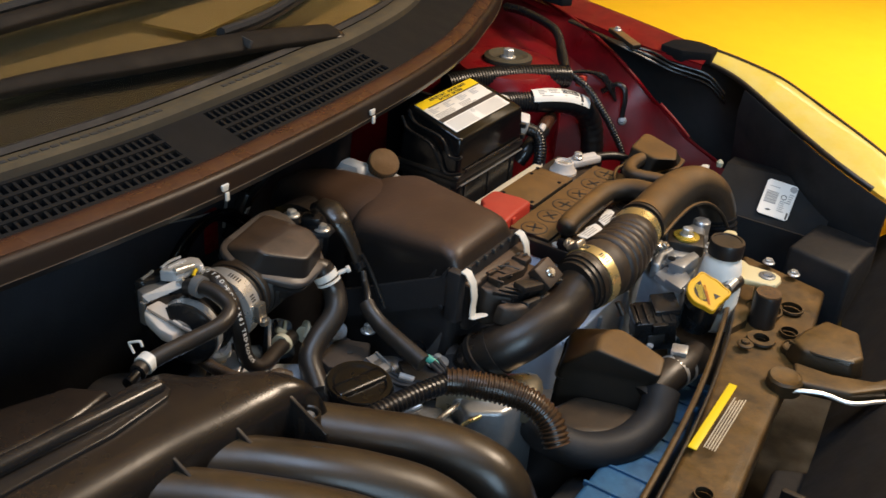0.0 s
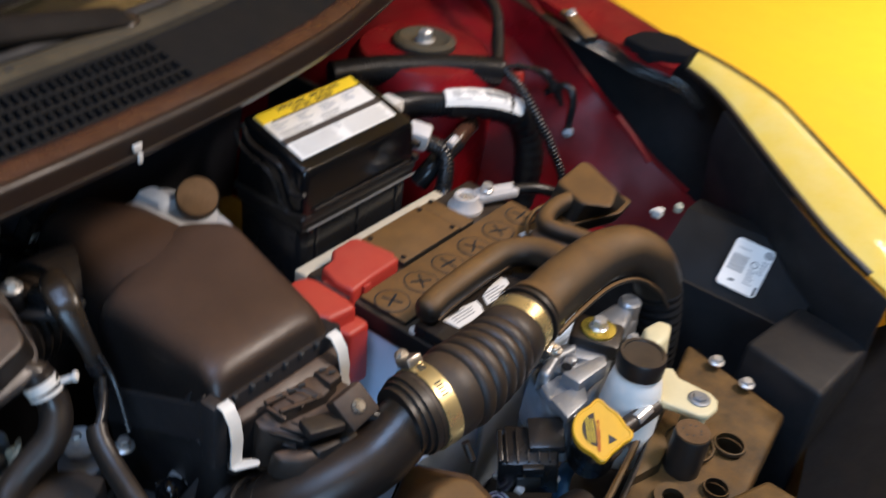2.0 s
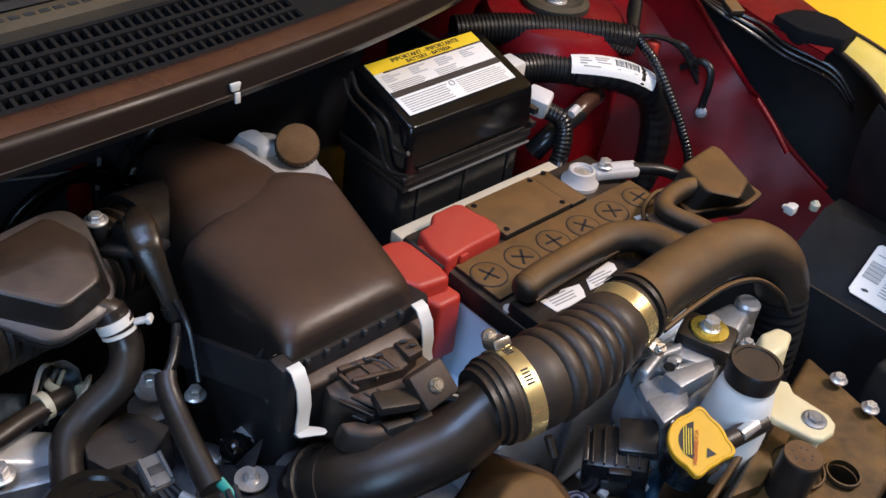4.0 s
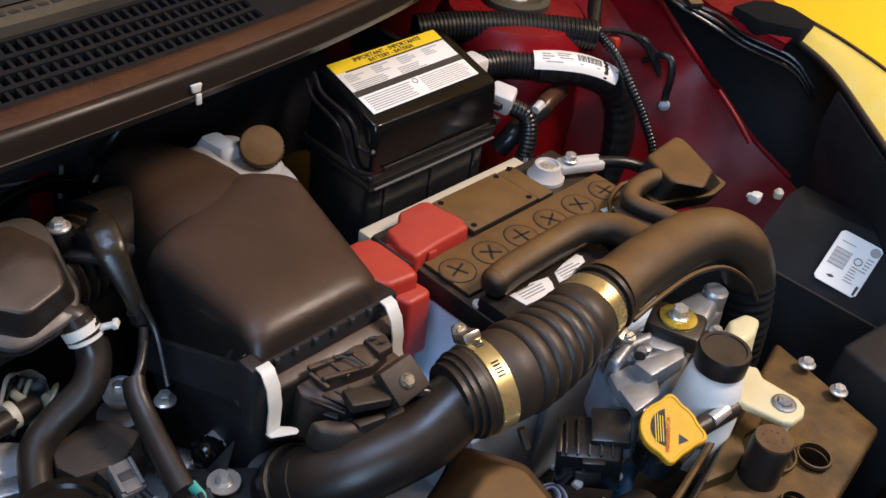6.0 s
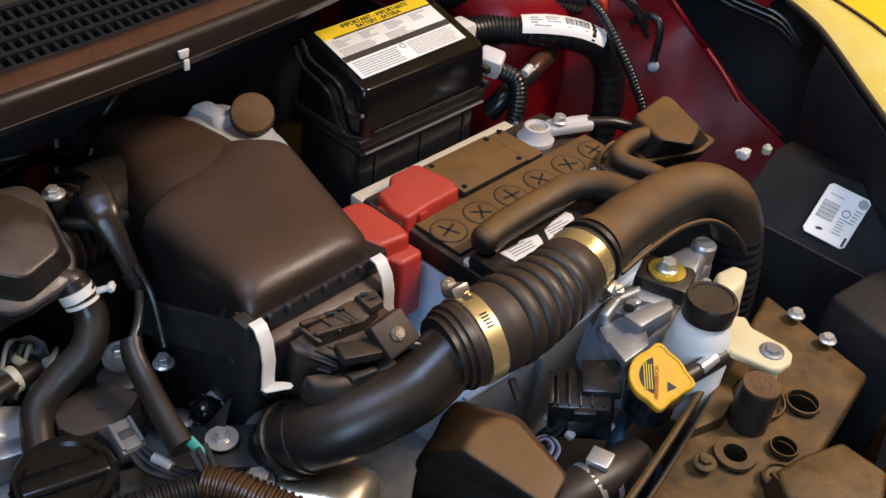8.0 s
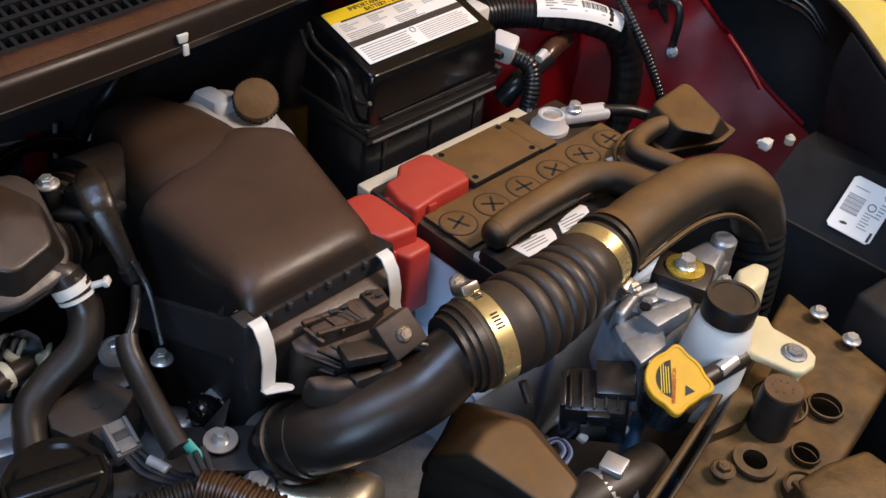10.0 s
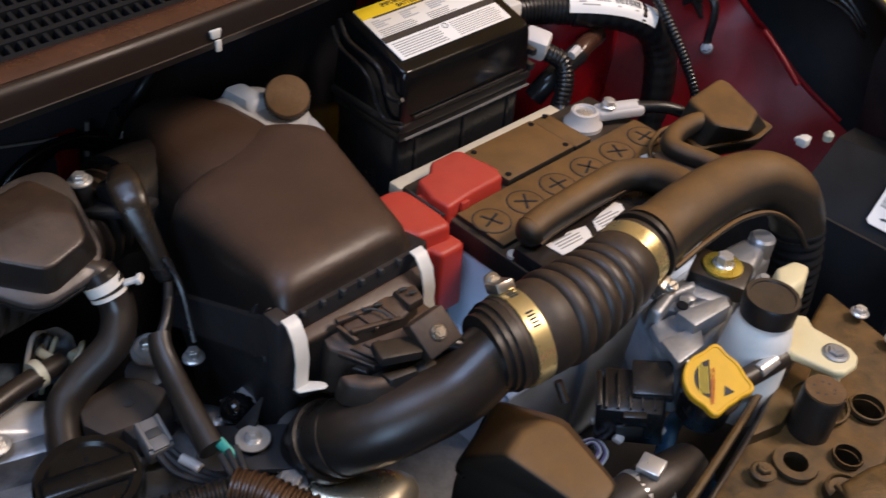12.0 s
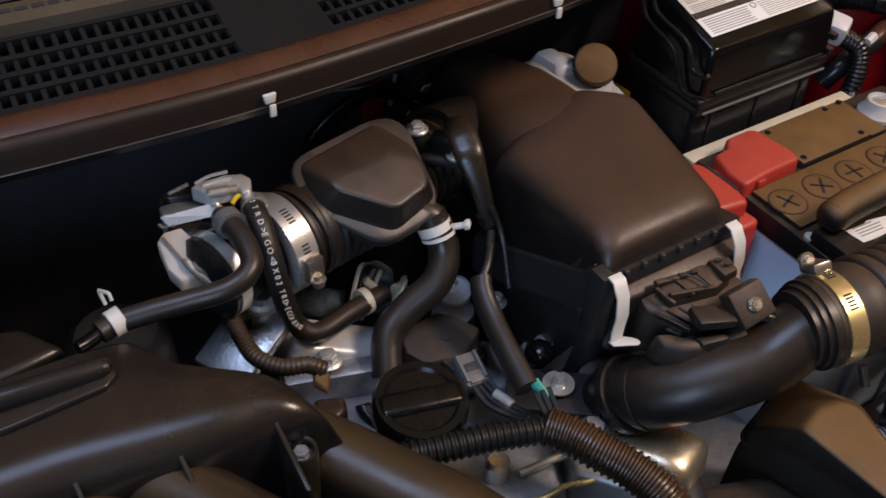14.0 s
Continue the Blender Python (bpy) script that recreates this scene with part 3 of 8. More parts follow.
part("apron", sheet([[(-0.45, 0.20, 0.62), (-0.45, 0.26, 0.80), (-0.45, 0.34, 0.86), (-0.45, 0.46, 0.88), (-0.45, 0.53, 0.915)],
                     [(-0.28, 0.21, 0.62), (-0.28, 0.27, 0.80), (-0.28, 0.34, 0.862), (-0.28, 0.44, 0.872), (-0.28, 0.49, 0.912)],
                     [(-0.18, 0.24, 0.60), (-0.18, 0.30, 0.78), (-0.17, 0.36, 0.84), (-0.17, 0.41, 0.86), (-0.18, 0.435, 0.905)],
                     [(-0.10, 0.27, 0.58), (-0.095, 0.325, 0.72), (-0.09, 0.355, 0.79), (-0.09, 0.376, 0.84), (-0.10, 0.392, 0.888)],
                     [(-0.054, 0.28, 0.57), (-0.054, 0.335, 0.70), (-0.054, 0.365, 0.77), (-0.054, 0.38, 0.815), (-0.054, 0.388, 0.859)],
                     [(-0.025, 0.285, 0.56), (-0.025, 0.34, 0.68), (-0.025, 0.375, 0.75), (-0.025, 0.398, 0.785), (-0.026, 0.411, 0.823)],
                     [(0.02, 0.29, 0.55), (0.02, 0.34, 0.65), (0.02, 0.385, 0.70), (0.02, 0.413, 0.742), (0.02, 0.432, 0.777)],
                     [(0.08, 0.29, 0.54), (0.08, 0.34, 0.62), (0.08, 0.385, 0.67), (0.08, 0.42, 0.71), (0.08, 0.44, 0.745)],
                     [(0.16, 0.29, 0.54), (0.16, 0.345, 0.62), (0.16, 0.385, 0.66), (0.16, 0.42, 0.70), (0.16, 0.44, 0.73)]]), "red", wing, "red painted inner apron")
part("wing_rail", tube([(-0.02, 0.335, 0.70), (0.02, 0.345, 0.71), (0.06, 0.36, 0.70), (0.10, 0.37, 0.68)], 0.012, 10, 6), "red", wing)
part("wing_flange", tube([(-0.30, 0.50, 0.914), (-0.18, 0.435, 0.907), (-0.10, 0.392, 0.890), (-0.054, 0.388, 0.861), (-0.030, 0.404, 0.832), (-0.022, 0.418, 0.818), (0.020, 0.432, 0.779), (0.07, 0.44, 0.752)], 0.0028, 8, 6), "red", wing)
part("folded_edge", tube([(-0.0100, 0.386, 0.8340), (0.0150, 0.385, 0.8175), (0.0400, 0.383, 0.7990)], 0.0026, 10, 4), "red", wing, "folded red edge on the wing")
tower = thing("strut_tower", "red strut tower with a dusty round mount", "strut tower", (-0.21, 0.295, 0.80))
part("tower_dome", lathe([(0.085, -0.16), (0.082, -0.02), (0.07, -0.004), (0.045, 0.0)], Matrix.Translation((-0.21, 0.295, 0.872)), 32), "red", tower)
part("mount_ring", lathe([(0.034, 0.0), (0.034, 0.006), (0.028, 0.009), (0.022, 0.006), (0.019, 0.004), (0.004, 0.004)], Matrix.Translation((-0.21, 0.295, 0.872)), 32), "ledge", tower, "dusty round strut mount")
hex_bolt(tower, (-0.21, 0.295, 0.876), r=0.008, h=0.012, flange=0.011, name="centre_nut")

fender = thing("fender", "glossy red front fender", "fender", (-0.1, 0.5, 0.3))
FE = [(-0.62, 0.605, 0.955), (-0.42, 0.575, 0.932), (-0.25, 0.540, 0.917), (-0.12, 0.508, 0.910), (-0.03, 0.480, 0.906), (0.03, 0.458, 0.902)]
fe = curve_points(FE, 6)
part("skin", sheet([[(p.x, p.y - 0.078 + 0.03 * max(0, (p.x + 0.05)) / 0.08, p.z - 0.006), (p.x, p.y - 0.02, p.z + 0.001), (p.x, p.y, p.z - 0.002), (p.x, p.y + 0.02, p.z - 0.02), (p.x, p.y + 0.045, p.z - 0.08), (p.x, p.y + 0.07, p.z - 0.2), (p.x, p.y + 0.075, p.z - 0.45)] for p in fe]), "red", fender)
part("inner_flange", sheet([[(p.x, p.y - 0.078 + 0.03 * max(0, (p.x + 0.05)) / 0.08, p.z - 0.008), (p.x, p.y - 0.080 + 0.03 * max(0, (p.x + 0.05)) / 0.08, p.z - 0.014)] for p in fe]), "red", fender)
# Solid black block paints the unlit recess on the fender.
part("hinge_slot", prism([(-0.33, 0.455), (-0.20, 0.425), (-0.19, 0.440), (-0.24, 0.478), (-0.33, 0.49)], 0.924, 0.936, 0.002), "void", fender, "black block standing in for the recess behind the hood hinge")
stop = thing("hood_stop_bracket", "dusty dark hood bracket on the fender edge", "bracket", (-0.08, 0.405, 0.90), )
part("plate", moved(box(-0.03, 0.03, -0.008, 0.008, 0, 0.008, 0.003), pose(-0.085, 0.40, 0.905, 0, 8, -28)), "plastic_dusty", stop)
hex_bolt(stop, (-0.10, 0.408, 0.915), r=0.004, h=0.005, flange=0.006)
for k in range(3):
    part("cable", tube([(-0.17, 0.400 - 0.004 * k, 0.916), (-0.088, 0.376 + 0.005 * k, 0.906), (-0.044, 0.398 + 0.003 * k, 0.888 + 0.005 * k), (-0.010, 0.411 - 0.001 * k, 0.876 + 0.006 * k), (0.034, 0.440 - 0.006 * k, 0.860 + 0.009 * k), (0.06, 0.452 - 0.006 * k, 0.835 + 0.009 * k)], 0.0019, 8, 8), "plastic_clean", stop, "thin black cable along the fender")
# Dark plate added for the unlit hollow here.
part("dark_gap", prism([(-0.06, 0.40), (0.02, 0.345), (0.10, 0.33), (0.14, 0.36), (0.10, 0.41), (0.03, 0.435)], 0.60, 0.62, 0.002), "body_dark", fender, "dark plate standing in for the hollow behind the headlamp")
# Black plate carries the shade of the notch in its colour.
part("arch_patch", prism([(-0.034, 0.412), (-0.030, 0.446), (-0.016, 0.462), (0.004, 0.466), (0.034, 0.455), (0.036, 0.425), (0.0, 0.405)], 0.893, 0.9095, 0.002), "void", fender, "black plate standing in for the notch at the fender tip")
part("inner_liner", sheet([[(x, 0.455 - 0.10 * max(0, x - 0.1), 0.885 - 0.1 * max(0, x)), (x, 0.452 - 0.10 * max(0, x - 0.1), 0.70), (x, 0.40 - 0.1 * max(0, x - 0.1), 0.45)] for x in (-0.20, -0.12, -0.05, 0.0, 0.06, 0.12, 0.18)], 0.003), "body_dark", fender, "black liner inside the fender")

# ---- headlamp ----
lamp = thing("headlamp", "clear swept-back headlamp, floor yellow put into its lens colour", "headlamp", (0.2, 0.36, 0.6))
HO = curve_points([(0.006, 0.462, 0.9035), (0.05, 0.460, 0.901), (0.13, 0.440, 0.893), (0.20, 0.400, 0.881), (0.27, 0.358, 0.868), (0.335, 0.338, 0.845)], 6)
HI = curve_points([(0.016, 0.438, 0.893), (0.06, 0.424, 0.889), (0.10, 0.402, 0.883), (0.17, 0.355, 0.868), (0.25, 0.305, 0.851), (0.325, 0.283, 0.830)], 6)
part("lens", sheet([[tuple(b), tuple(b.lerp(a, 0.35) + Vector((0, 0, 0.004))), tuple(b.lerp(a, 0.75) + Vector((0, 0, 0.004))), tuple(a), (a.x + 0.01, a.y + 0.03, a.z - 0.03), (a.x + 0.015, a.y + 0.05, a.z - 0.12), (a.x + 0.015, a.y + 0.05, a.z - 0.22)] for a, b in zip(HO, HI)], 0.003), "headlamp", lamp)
part("lens_rim", tube([tuple(p) for p in HI[::4]], 0.0038, 10, 5), "plastic", lamp, "dusty dark rim along the lens")
part("lens_rim", tube([tuple(p + Vector((0, 0.002, 0.001))) for p in HO[::4]], 0.0020, 8, 5), "plastic_dusty", lamp, "thin dusty outer lens rim")
part("housing", sheet([[tuple(b + Vector((0, -0.003, -0.004))), (b.x, b.y - 0.012, b.z - 0.03), (b.x, b.y + 0.004, b.z - 0.085), (b.x, b.y + 0.008, b.z - 0.20)] for b in HI if b.x > 0.095], 0.004), "body_dark", lamp, "black headlamp housing")
part("housing_box", prism([(0.112, 0.315), (0.150, 0.294), (0.225, 0.294), (0.275, 0.31), (0.25, 0.37), (0.13, 0.385)], 0.60, 0.785, 0.006, 3, inset=0.002), "body_dark", lamp, "smooth black rear cover of the headlamp")
part("housing_step", prism([(0.235, 0.20), (0.32, 0.18), (0.33, 0.29), (0.25, 0.30)], 0.60, 0.775, 0.006, 3, inset=0.006), "body_dark", lamp)
part("sloping_cover", bevelled(loft([[(0.118, 0.262, 0.70), (0.262, 0.266, 0.70), (0.262, 0.345, 0.70), (0.118, 0.345, 0.70)], [(0.118, 0.2600, 0.7650), (0.262, 0.2700, 0.7600), (0.262, 0.3350, 0.8080), (0.118, 0.3150, 0.8070)], [(0.118, 0.3155, 0.8072), (0.262, 0.3355, 0.8082), (0.262, 0.345, 0.806), (0.118, 0.345, 0.806)]]), 0.003, 2), "cowl", lamp, "sloping black rear cover")
part("clip", joined(box(0.089, 0.0985, 0.299, 0.3085, 0.791, 0.7995, 0.0015), box(0.0905, 0.097, 0.3065, 0.312, 0.7935, 0.7985, 0.001), box(0.086, 0.0895, 0.301, 0.3065, 0.793, 0.7965, 0.0008)), "whiteclip", lamp, "white retaining clip")
part("bulb_tip", lathe([(0.0040, 0), (0.0046, 0.006), (0.002, 0.009)], Matrix.Translation((0.108, 0.318, 0.798)), 14), "insulator", lamp)
lab = thing("headlamp_sticker", "white printed sticker with a barcode on the headlamp housing", "sticker", (0.19, 0.292, 0.755))
lm = basis((0.1780, 0.2715, 0.7725), (0.2165, 0.2770, 0.7690), (0.1738, 0.3130, 0.8045))
part("paper", moved(prism([(0.003, 0), (0.0360, 0), (0.0390, 0.003), (0.0390, 0.049), (0.0360, 0.052), (0.003, 0.052), (0, 0.049), (0, 0.003)], 0, 0.0012, 0.0004, 1), lm), "paper", lab)
part("barcode", joined(*[moved(box(0.0035, 0.0185, 0.0180 + 0.00135 * k, 0.0180 + 0.00135 * k + (0.0006 if k % 3 else 0.0010), 0.0012, 0.0015, 0), lm) for k in range(13)]), "greyprint", lab)
part("ink_blot", moved(prism([(0.0085, 0.0080), (0.0110, 0.0068), (0.0150, 0.0078), (0.0155, 0.0090), (0.0125, 0.0098)], 0.0012, 0.0016, 0), lm), "print", lab)
part("print_block", moved(bars(0.0225, 0.0330, 0.0100, 0.0270, 6, 0.30, 0.7, 3), lm @ Matrix.Translation((0, 0, 0.0013))), "greyprint", lab)
part("print_block", moved(bars(0.0310, 0.0370, 0.0240, 0.0400, 5, 0.35, 0.3, 6), lm @ Matrix.Translation((0, 0, 0.0013))), "greyprint", lab)
part("print_block", moved(bars(0.0050, 0.0190, 0.0420, 0.0450, 1, 0.25, 0.3, 7), lm @ Matrix.Translation((0, 0, 0.0013))), "greyprint", lab)
part("print_bar", moved(box(0.0350, 0.0372, 0.0020, 0.0110, 0.0012, 0.0016, 0), lm), "print", lab)
part("round_mark", moved(hoop([(0.0036, 0), (0.0036, 0.0004), (0.0029, 0.0004), (0.0029, 0)], None, 18), lm @ Matrix.Translation((0.0257, 0.0308, 0.0013))), "print", lab)
part("seal_mark", moved(lathe([(0.0045, 0.0012), (0.0045, 0.0016), (0.0035, 0.0016)], None, 18), lm @ Matrix.Translation((0.0340, 0.0455, 0))), "greyprint", lab)

# ---- bumper corner and front support ----
BP = curve_points([(0.345, 0.43, 0.80), (0.374, 0.36, 0.80), (0.400, 0.26, 0.795), (0.430, 0.14, 0.79), (0.445, 0.02, 0.79), (0.456, -0.15, 0.79), (0.46, -0.40, 0.79), (0.45, -0.75, 0.79)], 8)
bump = part("front_bumper", sheet([[(p.x - 0.022, p.y - 0.012, p.z - 0.01), (p.x - 0.012, p.y, p.z + 0.002), (p.x + 0.022, p.y + 0.01, p.z + 0.006), (p.x + 0.045, p.y + 0.018, p.z - 0.006), (p.x + 0.075, p.y + 0.03, p.z - 0.05), (p.x + 0.10, p.y + 0.035, p.z - 0.16), (p.x + 0.10, p.y + 0.035, p.z - 0.45)] for p in BP]), "bumper", body, "orange-red painted bumper cover")
part("corner_clip", prism([(0.325, 0.33), (0.352, 0.325), (0.358, 0.36), (0.332, 0.372)], 0.805, 0.826, 0.003), "plastic_dusty", bump, "dusty bumper clip beside the lamp")
part("upper_guard", sheet([[(p.x - 0.09, p.y - 0.02, p.z - 0.09), (p.x - 0.055, p.y - 0.01, p.z - 0.045), (p.x - 0.02, p.y - 0.008, p.z - 0.012)] for p in BP[8:]], 0.004), "body_dark", bump, "black plastic guard behind the bumper")


# Added dark sheet covers the red wing where it should look black.
part("inner_guard", sheet([[(x, 0.262 + 0.02 * max(0, x - 0.1), 0.765), (x, 0.262, 0.60), (x, 0.25, 0.45)] for x in (0.03, 0.10, 0.17, 0.25)], 0.003), "body_dark", wing, "black sheet added in front of the lower wing")

# front support panel
sup = thing("radiator_support", "dusty brown plastic radiator support panel", "radiator support", (0.28, -0.05, 0.6))
RS = [(0.200, 0.175), (0.302, 0.150), (0.318, 0.02), (0.322, -0.09), (0.338, -0.28), (0.345, -0.60), (0.30, -0.60), (0.286, -0.31), (0.270, -0.16), (0.250, -0.05), (0.222, 0.08)]
HOLES = [(0.2835, 0.074, 0.0112), (0.2765, -0.008, 0.0082), (0.2955, 0.024, 0.0088), (0.312, -0.268, 0.0075)]


def bored(bm, holes, z0, z1):
    """The mesh with round holes bored through it."""
    def linked(name, b):
        me = bpy.data.meshes.new(name)
        b.to_mesh(me)
        b.free()
        return new(name, me)
    blank = linked("blank", bm)
    drill = linked("drill", joined(*[lathe([(r, z0), (r, z1)], Matrix.Translation((x, y, 0)), 28) for x, y, r in holes]))
    mod = blank.modifiers.new("bore", "BOOLEAN")
    mod.operation, mod.solver, mod.object = "DIFFERENCE", "EXACT", drill
    me = bpy.data.meshes.new_from_object(blank.evaluated_get(bpy.context.evaluated_depsgraph_get()))
    out = bmesh.new()
    out.from_mesh(me)
    for ob in (blank, drill):
        old = ob.data
        bpy.data.objects.remove(ob)
        bpy.data.meshes.remove(old)
    bpy.data.meshes.remove(me)
    return out


part("panel", bored(prism(RS, 0.755, 0.779, 0.005, 3, inset=0.002, tilt=(0.0, -0.03)), HOLES, 0.74, 0.80), "support", sup, sharp=30)
# Added backing that makes the bored holes look dark inside.
part("under_pan", prism([(x + (0.006 if x < 0.30 else -0.006), y) for x, y in RS], 0.716, 0.728, 0.002), "body_dark", sup, "dark backing added below the holes")
part("edge_strip", tube([(0.217, 0.085, 0.778), (0.245, -0.05, 0.786), (0.263, -0.16, 0.79), (0.277, -0.30, 0.795), (0.29, -0.5, 0.80)], 0.0028, 8, 8), "support", sup, "raised dusty edge")
part("edge_bead", tube([(0.226, 0.080, 0.778), (0.254, -0.05, 0.784), (0.272, -0.16, 0.788), (0.286, -0.30, 0.793), (0.299, -0.5, 0.799)], 0.0014, 8, 8), "plastic", sup)
def rim_hole(x, y, z, r, wide):
    part("hole_rim", hoop([(r - 0.0003, -0.004), (r - 0.0003, 0.0008), (r + 0.0006, 0.0009), (r + wide - 0.0006, 0.0007), (r + wide, -0.0015)], Matrix.Translation((x, y, z)), 30), "support", sup)


rim_hole(*HOLES[0][:2], 0.7772, HOLES[0][2], 0.0016)
rim_hole(*HOLES[1][:2], 0.7796, HOLES[1][2], 0.0062)
rim_hole(*HOLES[2][:2], 0.7786, HOLES[2][2], 0.0012)
rim_hole(*HOLES[3][:2], 0.7870, HOLES[3][2], 0.0012)
part("inner_tube", hoop([(0.0098, 0.0), (0.0098, 0.022), (0.0086, 0.022), (0.0086, 0.0)], Matrix.Translation((0.2850, 0.077, 0.728)), 24), "support", sup, "brown tube inside the largest hole")
hex_bolt(sup, (0.2675, -0.0320, 0.7812), r=0.0046, h=0.005, flange=0.0080, mat="support")
part("round_plug", lathe([(0.0125, -0.004), (0.0125, 0.0022), (0.0108, 0.0030), (0.0100, 0.0012), (0.003, 0.0008)], Matrix.Translation((0.3085, -0.0045, 0.7795)), 28), "support", sup, "round dished plug")
part("raised_ring", hoop([(0.0200, -0.001), (0.0196, 0.0012), (0.0184, 0.0014), (0.0180, -0.001)], Matrix.Translation((0.2600, 0.0505, 0.7780)), 36), "support", sup)
part("step_ledge", prism([(0.232, 0.058), (0.252, 0.034), (0.256, 0.010), (0.246, -0.022), (0.236, 0.020)], 0.770, 0.7825, 0.002, 2, inset=0.002), "support", sup, "stepped ledge along the edge")
for p in ((0.233, 0.158, 0.776), (0.264, 0.150, 0.776)):
    hex_bolt(sup, p, r=0.0048, h=0.005, flange=0.0068)
stopper = thing("rubber_stop", "black rubber hood stop with a rusty top", "rubber stop", (0.262, 0.047, 0.78))
part("post", lathe([(0.0142, -0.025), (0.0142, 0.011), (0.0134, 0.0138), (0.009, 0.0138)], Matrix.Translation((0.260, 0.0505, 0.776)), 28), "rubber", stopper)
part("top_disc", lathe([(0.0131, 0.0), (0.0131, 0.0016), (0.007, 0.0022), (0.002, 0.0020)], Matrix.Translation((0.260, 0.0505, 0.7899)), 28), "browncap", stopper, "rusty brown top")
rng = random.Random(12)
for k in range(7):
    a = 0.9 * k
    part("top_pit", lathe([(0.0009, 0), (0.0009, 0.0004), (0.0003, 0.0005)], Matrix.Translation((0.260 + rng.uniform(0.003, 0.010) * math.cos(a), 0.0505 + rng.uniform(0.003, 0.010) * math.sin(a), 0.7918)), 8), "print", stopper)
tab = thing("support_tab", "dusty plastic tab fixed on the radiator support", "bracket", (0.33, -0.01, 0.78))
part("tab_plate", prism([(0.302, -0.030), (0.307, -0.002), (0.322, 0.032), (0.358, 0.030), (0.375, -0.018), (0.366, -0.036), (0.318, -0.045)], 0.774, 0.797, 0.004, 3, inset=0.004), "support", tab)
part("tab_bead", tube([(0.304, -0.028, 0.792), (0.330, -0.038, 0.795), (0.364, -0.030, 0.795)], 0.0022, 8, 6), "support", tab)
part("bridge_arm", prism([(0.316, -0.052), (0.326, -0.084), (0.374, -0.070), (0.420, -0.018), (0.410, -0.003), (0.386, -0.036), (0.35, -0.050)], 0.774, 0.788, 0.003, 3), "support", tab)
part("round_boss", lathe([(0.0165, -0.01), (0.0165, 0.002), (0.0145, 0.0045), (0.0135, 0.0038), (0.004, 0.0035)], Matrix.Translation((0.317, -0.082, 0.784)), 26), "support", tab)
front = thing("front_grille_duct", "black plastic duct in front of the radiator support", "air duct", (0.38, -0.3, 0.7))
part("shell", prism([(0.335, -0.12), (0.395, -0.09), (0.405, -0.30), (0.40, -0.6), (0.355, -0.6), (0.345, -0.28)], 0.62, 0.715, 0.006, 3), "body_dark", front)
part("bright_edge", tube([(0.322, -0.094, 0.778), (0.332, -0.090, 0.783), (0.352, -0.080, 0.783), (0.376, -0.074, 0.780), (0.396, -0.052, 0.778), (0.410, -0.034, 0.776)], 0.0022, 8, 6), "steel", front, "bright metal edge")
for k in range(4):
    part("rib", box(0.352, 0.398, -0.17 - 0.06 * k, -0.163 - 0.06 * k, 0.70, 0.732, 0.002), "plastic", front)
sl = thing("warning_strip", "yellow warning sticker with pale print on the support panel", "sticker", (0.285, -0.185, 0.785))
sm = basis((0.280, -0.236, 0.7872), (0.277, -0.122, 0.7840), (0.26, -0.236, 0.7872))
part("yellow_band", moved(box(0, 0.114, -0.0075, 0.0, 0.0, 0.0012, 0.0003), sm), "labelyellow", sl)
part("print_block", moved(bars(0.008, 0.110, -0.021, -0.0095, 5, 0.42, 0.2, 5), sm @ Matrix.Translation((0, 0, 0.0006))), "cream", sl)

def pushed_from(centre, k, *obs):
    """Set things k times as far from a point, and as much larger."""
    c = Vector(centre)
    for ob in obs:
        ob.location = c + (ob.location - c) * k
        ob.scale = (k, k, k)


pushed_from((0.40, -0.48, 1.274), 1.044, sup)
pushed_from((0.394, -0.876, 1.35), 1.038, tab, sl, front)

# ---- battery ----
bat = thing("battery", "black and grey car battery with six round cell caps", "battery", (0.0, 0.09, 0.6))
part("case", box(-0.086, 0.074, -0.020, 0.212, 0.585, 0.778, 0.004), "grey", bat, "light grey battery case")
part("back_rim", box(-0.092, -0.078, -0.018, 0.178, 0.776, 0.789, 0.002), "cream", bat, "cream rim along the back")
part("cover", prism([(-0.077, -0.022), (0.076, -0.022), (0.076, 0.214), (-0.077, 0.214)], 0.776, 0.7945, 0.003, 2, inset=0.003), "plastic", bat, "black battery cover")
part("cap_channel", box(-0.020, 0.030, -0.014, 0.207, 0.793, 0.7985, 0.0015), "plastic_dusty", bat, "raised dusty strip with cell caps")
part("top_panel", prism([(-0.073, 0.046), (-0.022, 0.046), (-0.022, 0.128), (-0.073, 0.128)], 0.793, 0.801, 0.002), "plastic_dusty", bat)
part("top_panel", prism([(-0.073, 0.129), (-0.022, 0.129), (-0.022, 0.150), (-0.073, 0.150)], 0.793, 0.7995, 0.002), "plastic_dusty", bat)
for k in range(6):
    y = 0.0 + 0.038 * k
    cap = part("cell_cap", lathe([(0.0143, 0), (0.0143, 0.0009), (0.0135, 0.0014), (0.004, 0.0014)], Matrix.Translation((0.004, y, 0.798)), 24), "plastic_dusty", bat)
    slot = joined(moved(box(-0.0092, 0.0092, -0.0010, 0.0010, 0, 0.0012, 0), pose(0.004, y, 0.79865, 0, 0, 20 + 33 * k)), moved(box(-0.0010, 0.0010, -0.0092, 0.0092, 0, 0.0012, 0), pose(0.004, y, 0.79865, 0, 0, 20 + 33 * k)))
    part("slot", slot, "plastic_matt", cap, "cross-shaped screw slot")
    part("groove", lathe([(0.0154, -0.0002), (0.0154, 0.0005), (0.0142, 0.0005)], Matrix.Translation((0.004, y, 0.7983)), 24), "plastic_matt", cap)
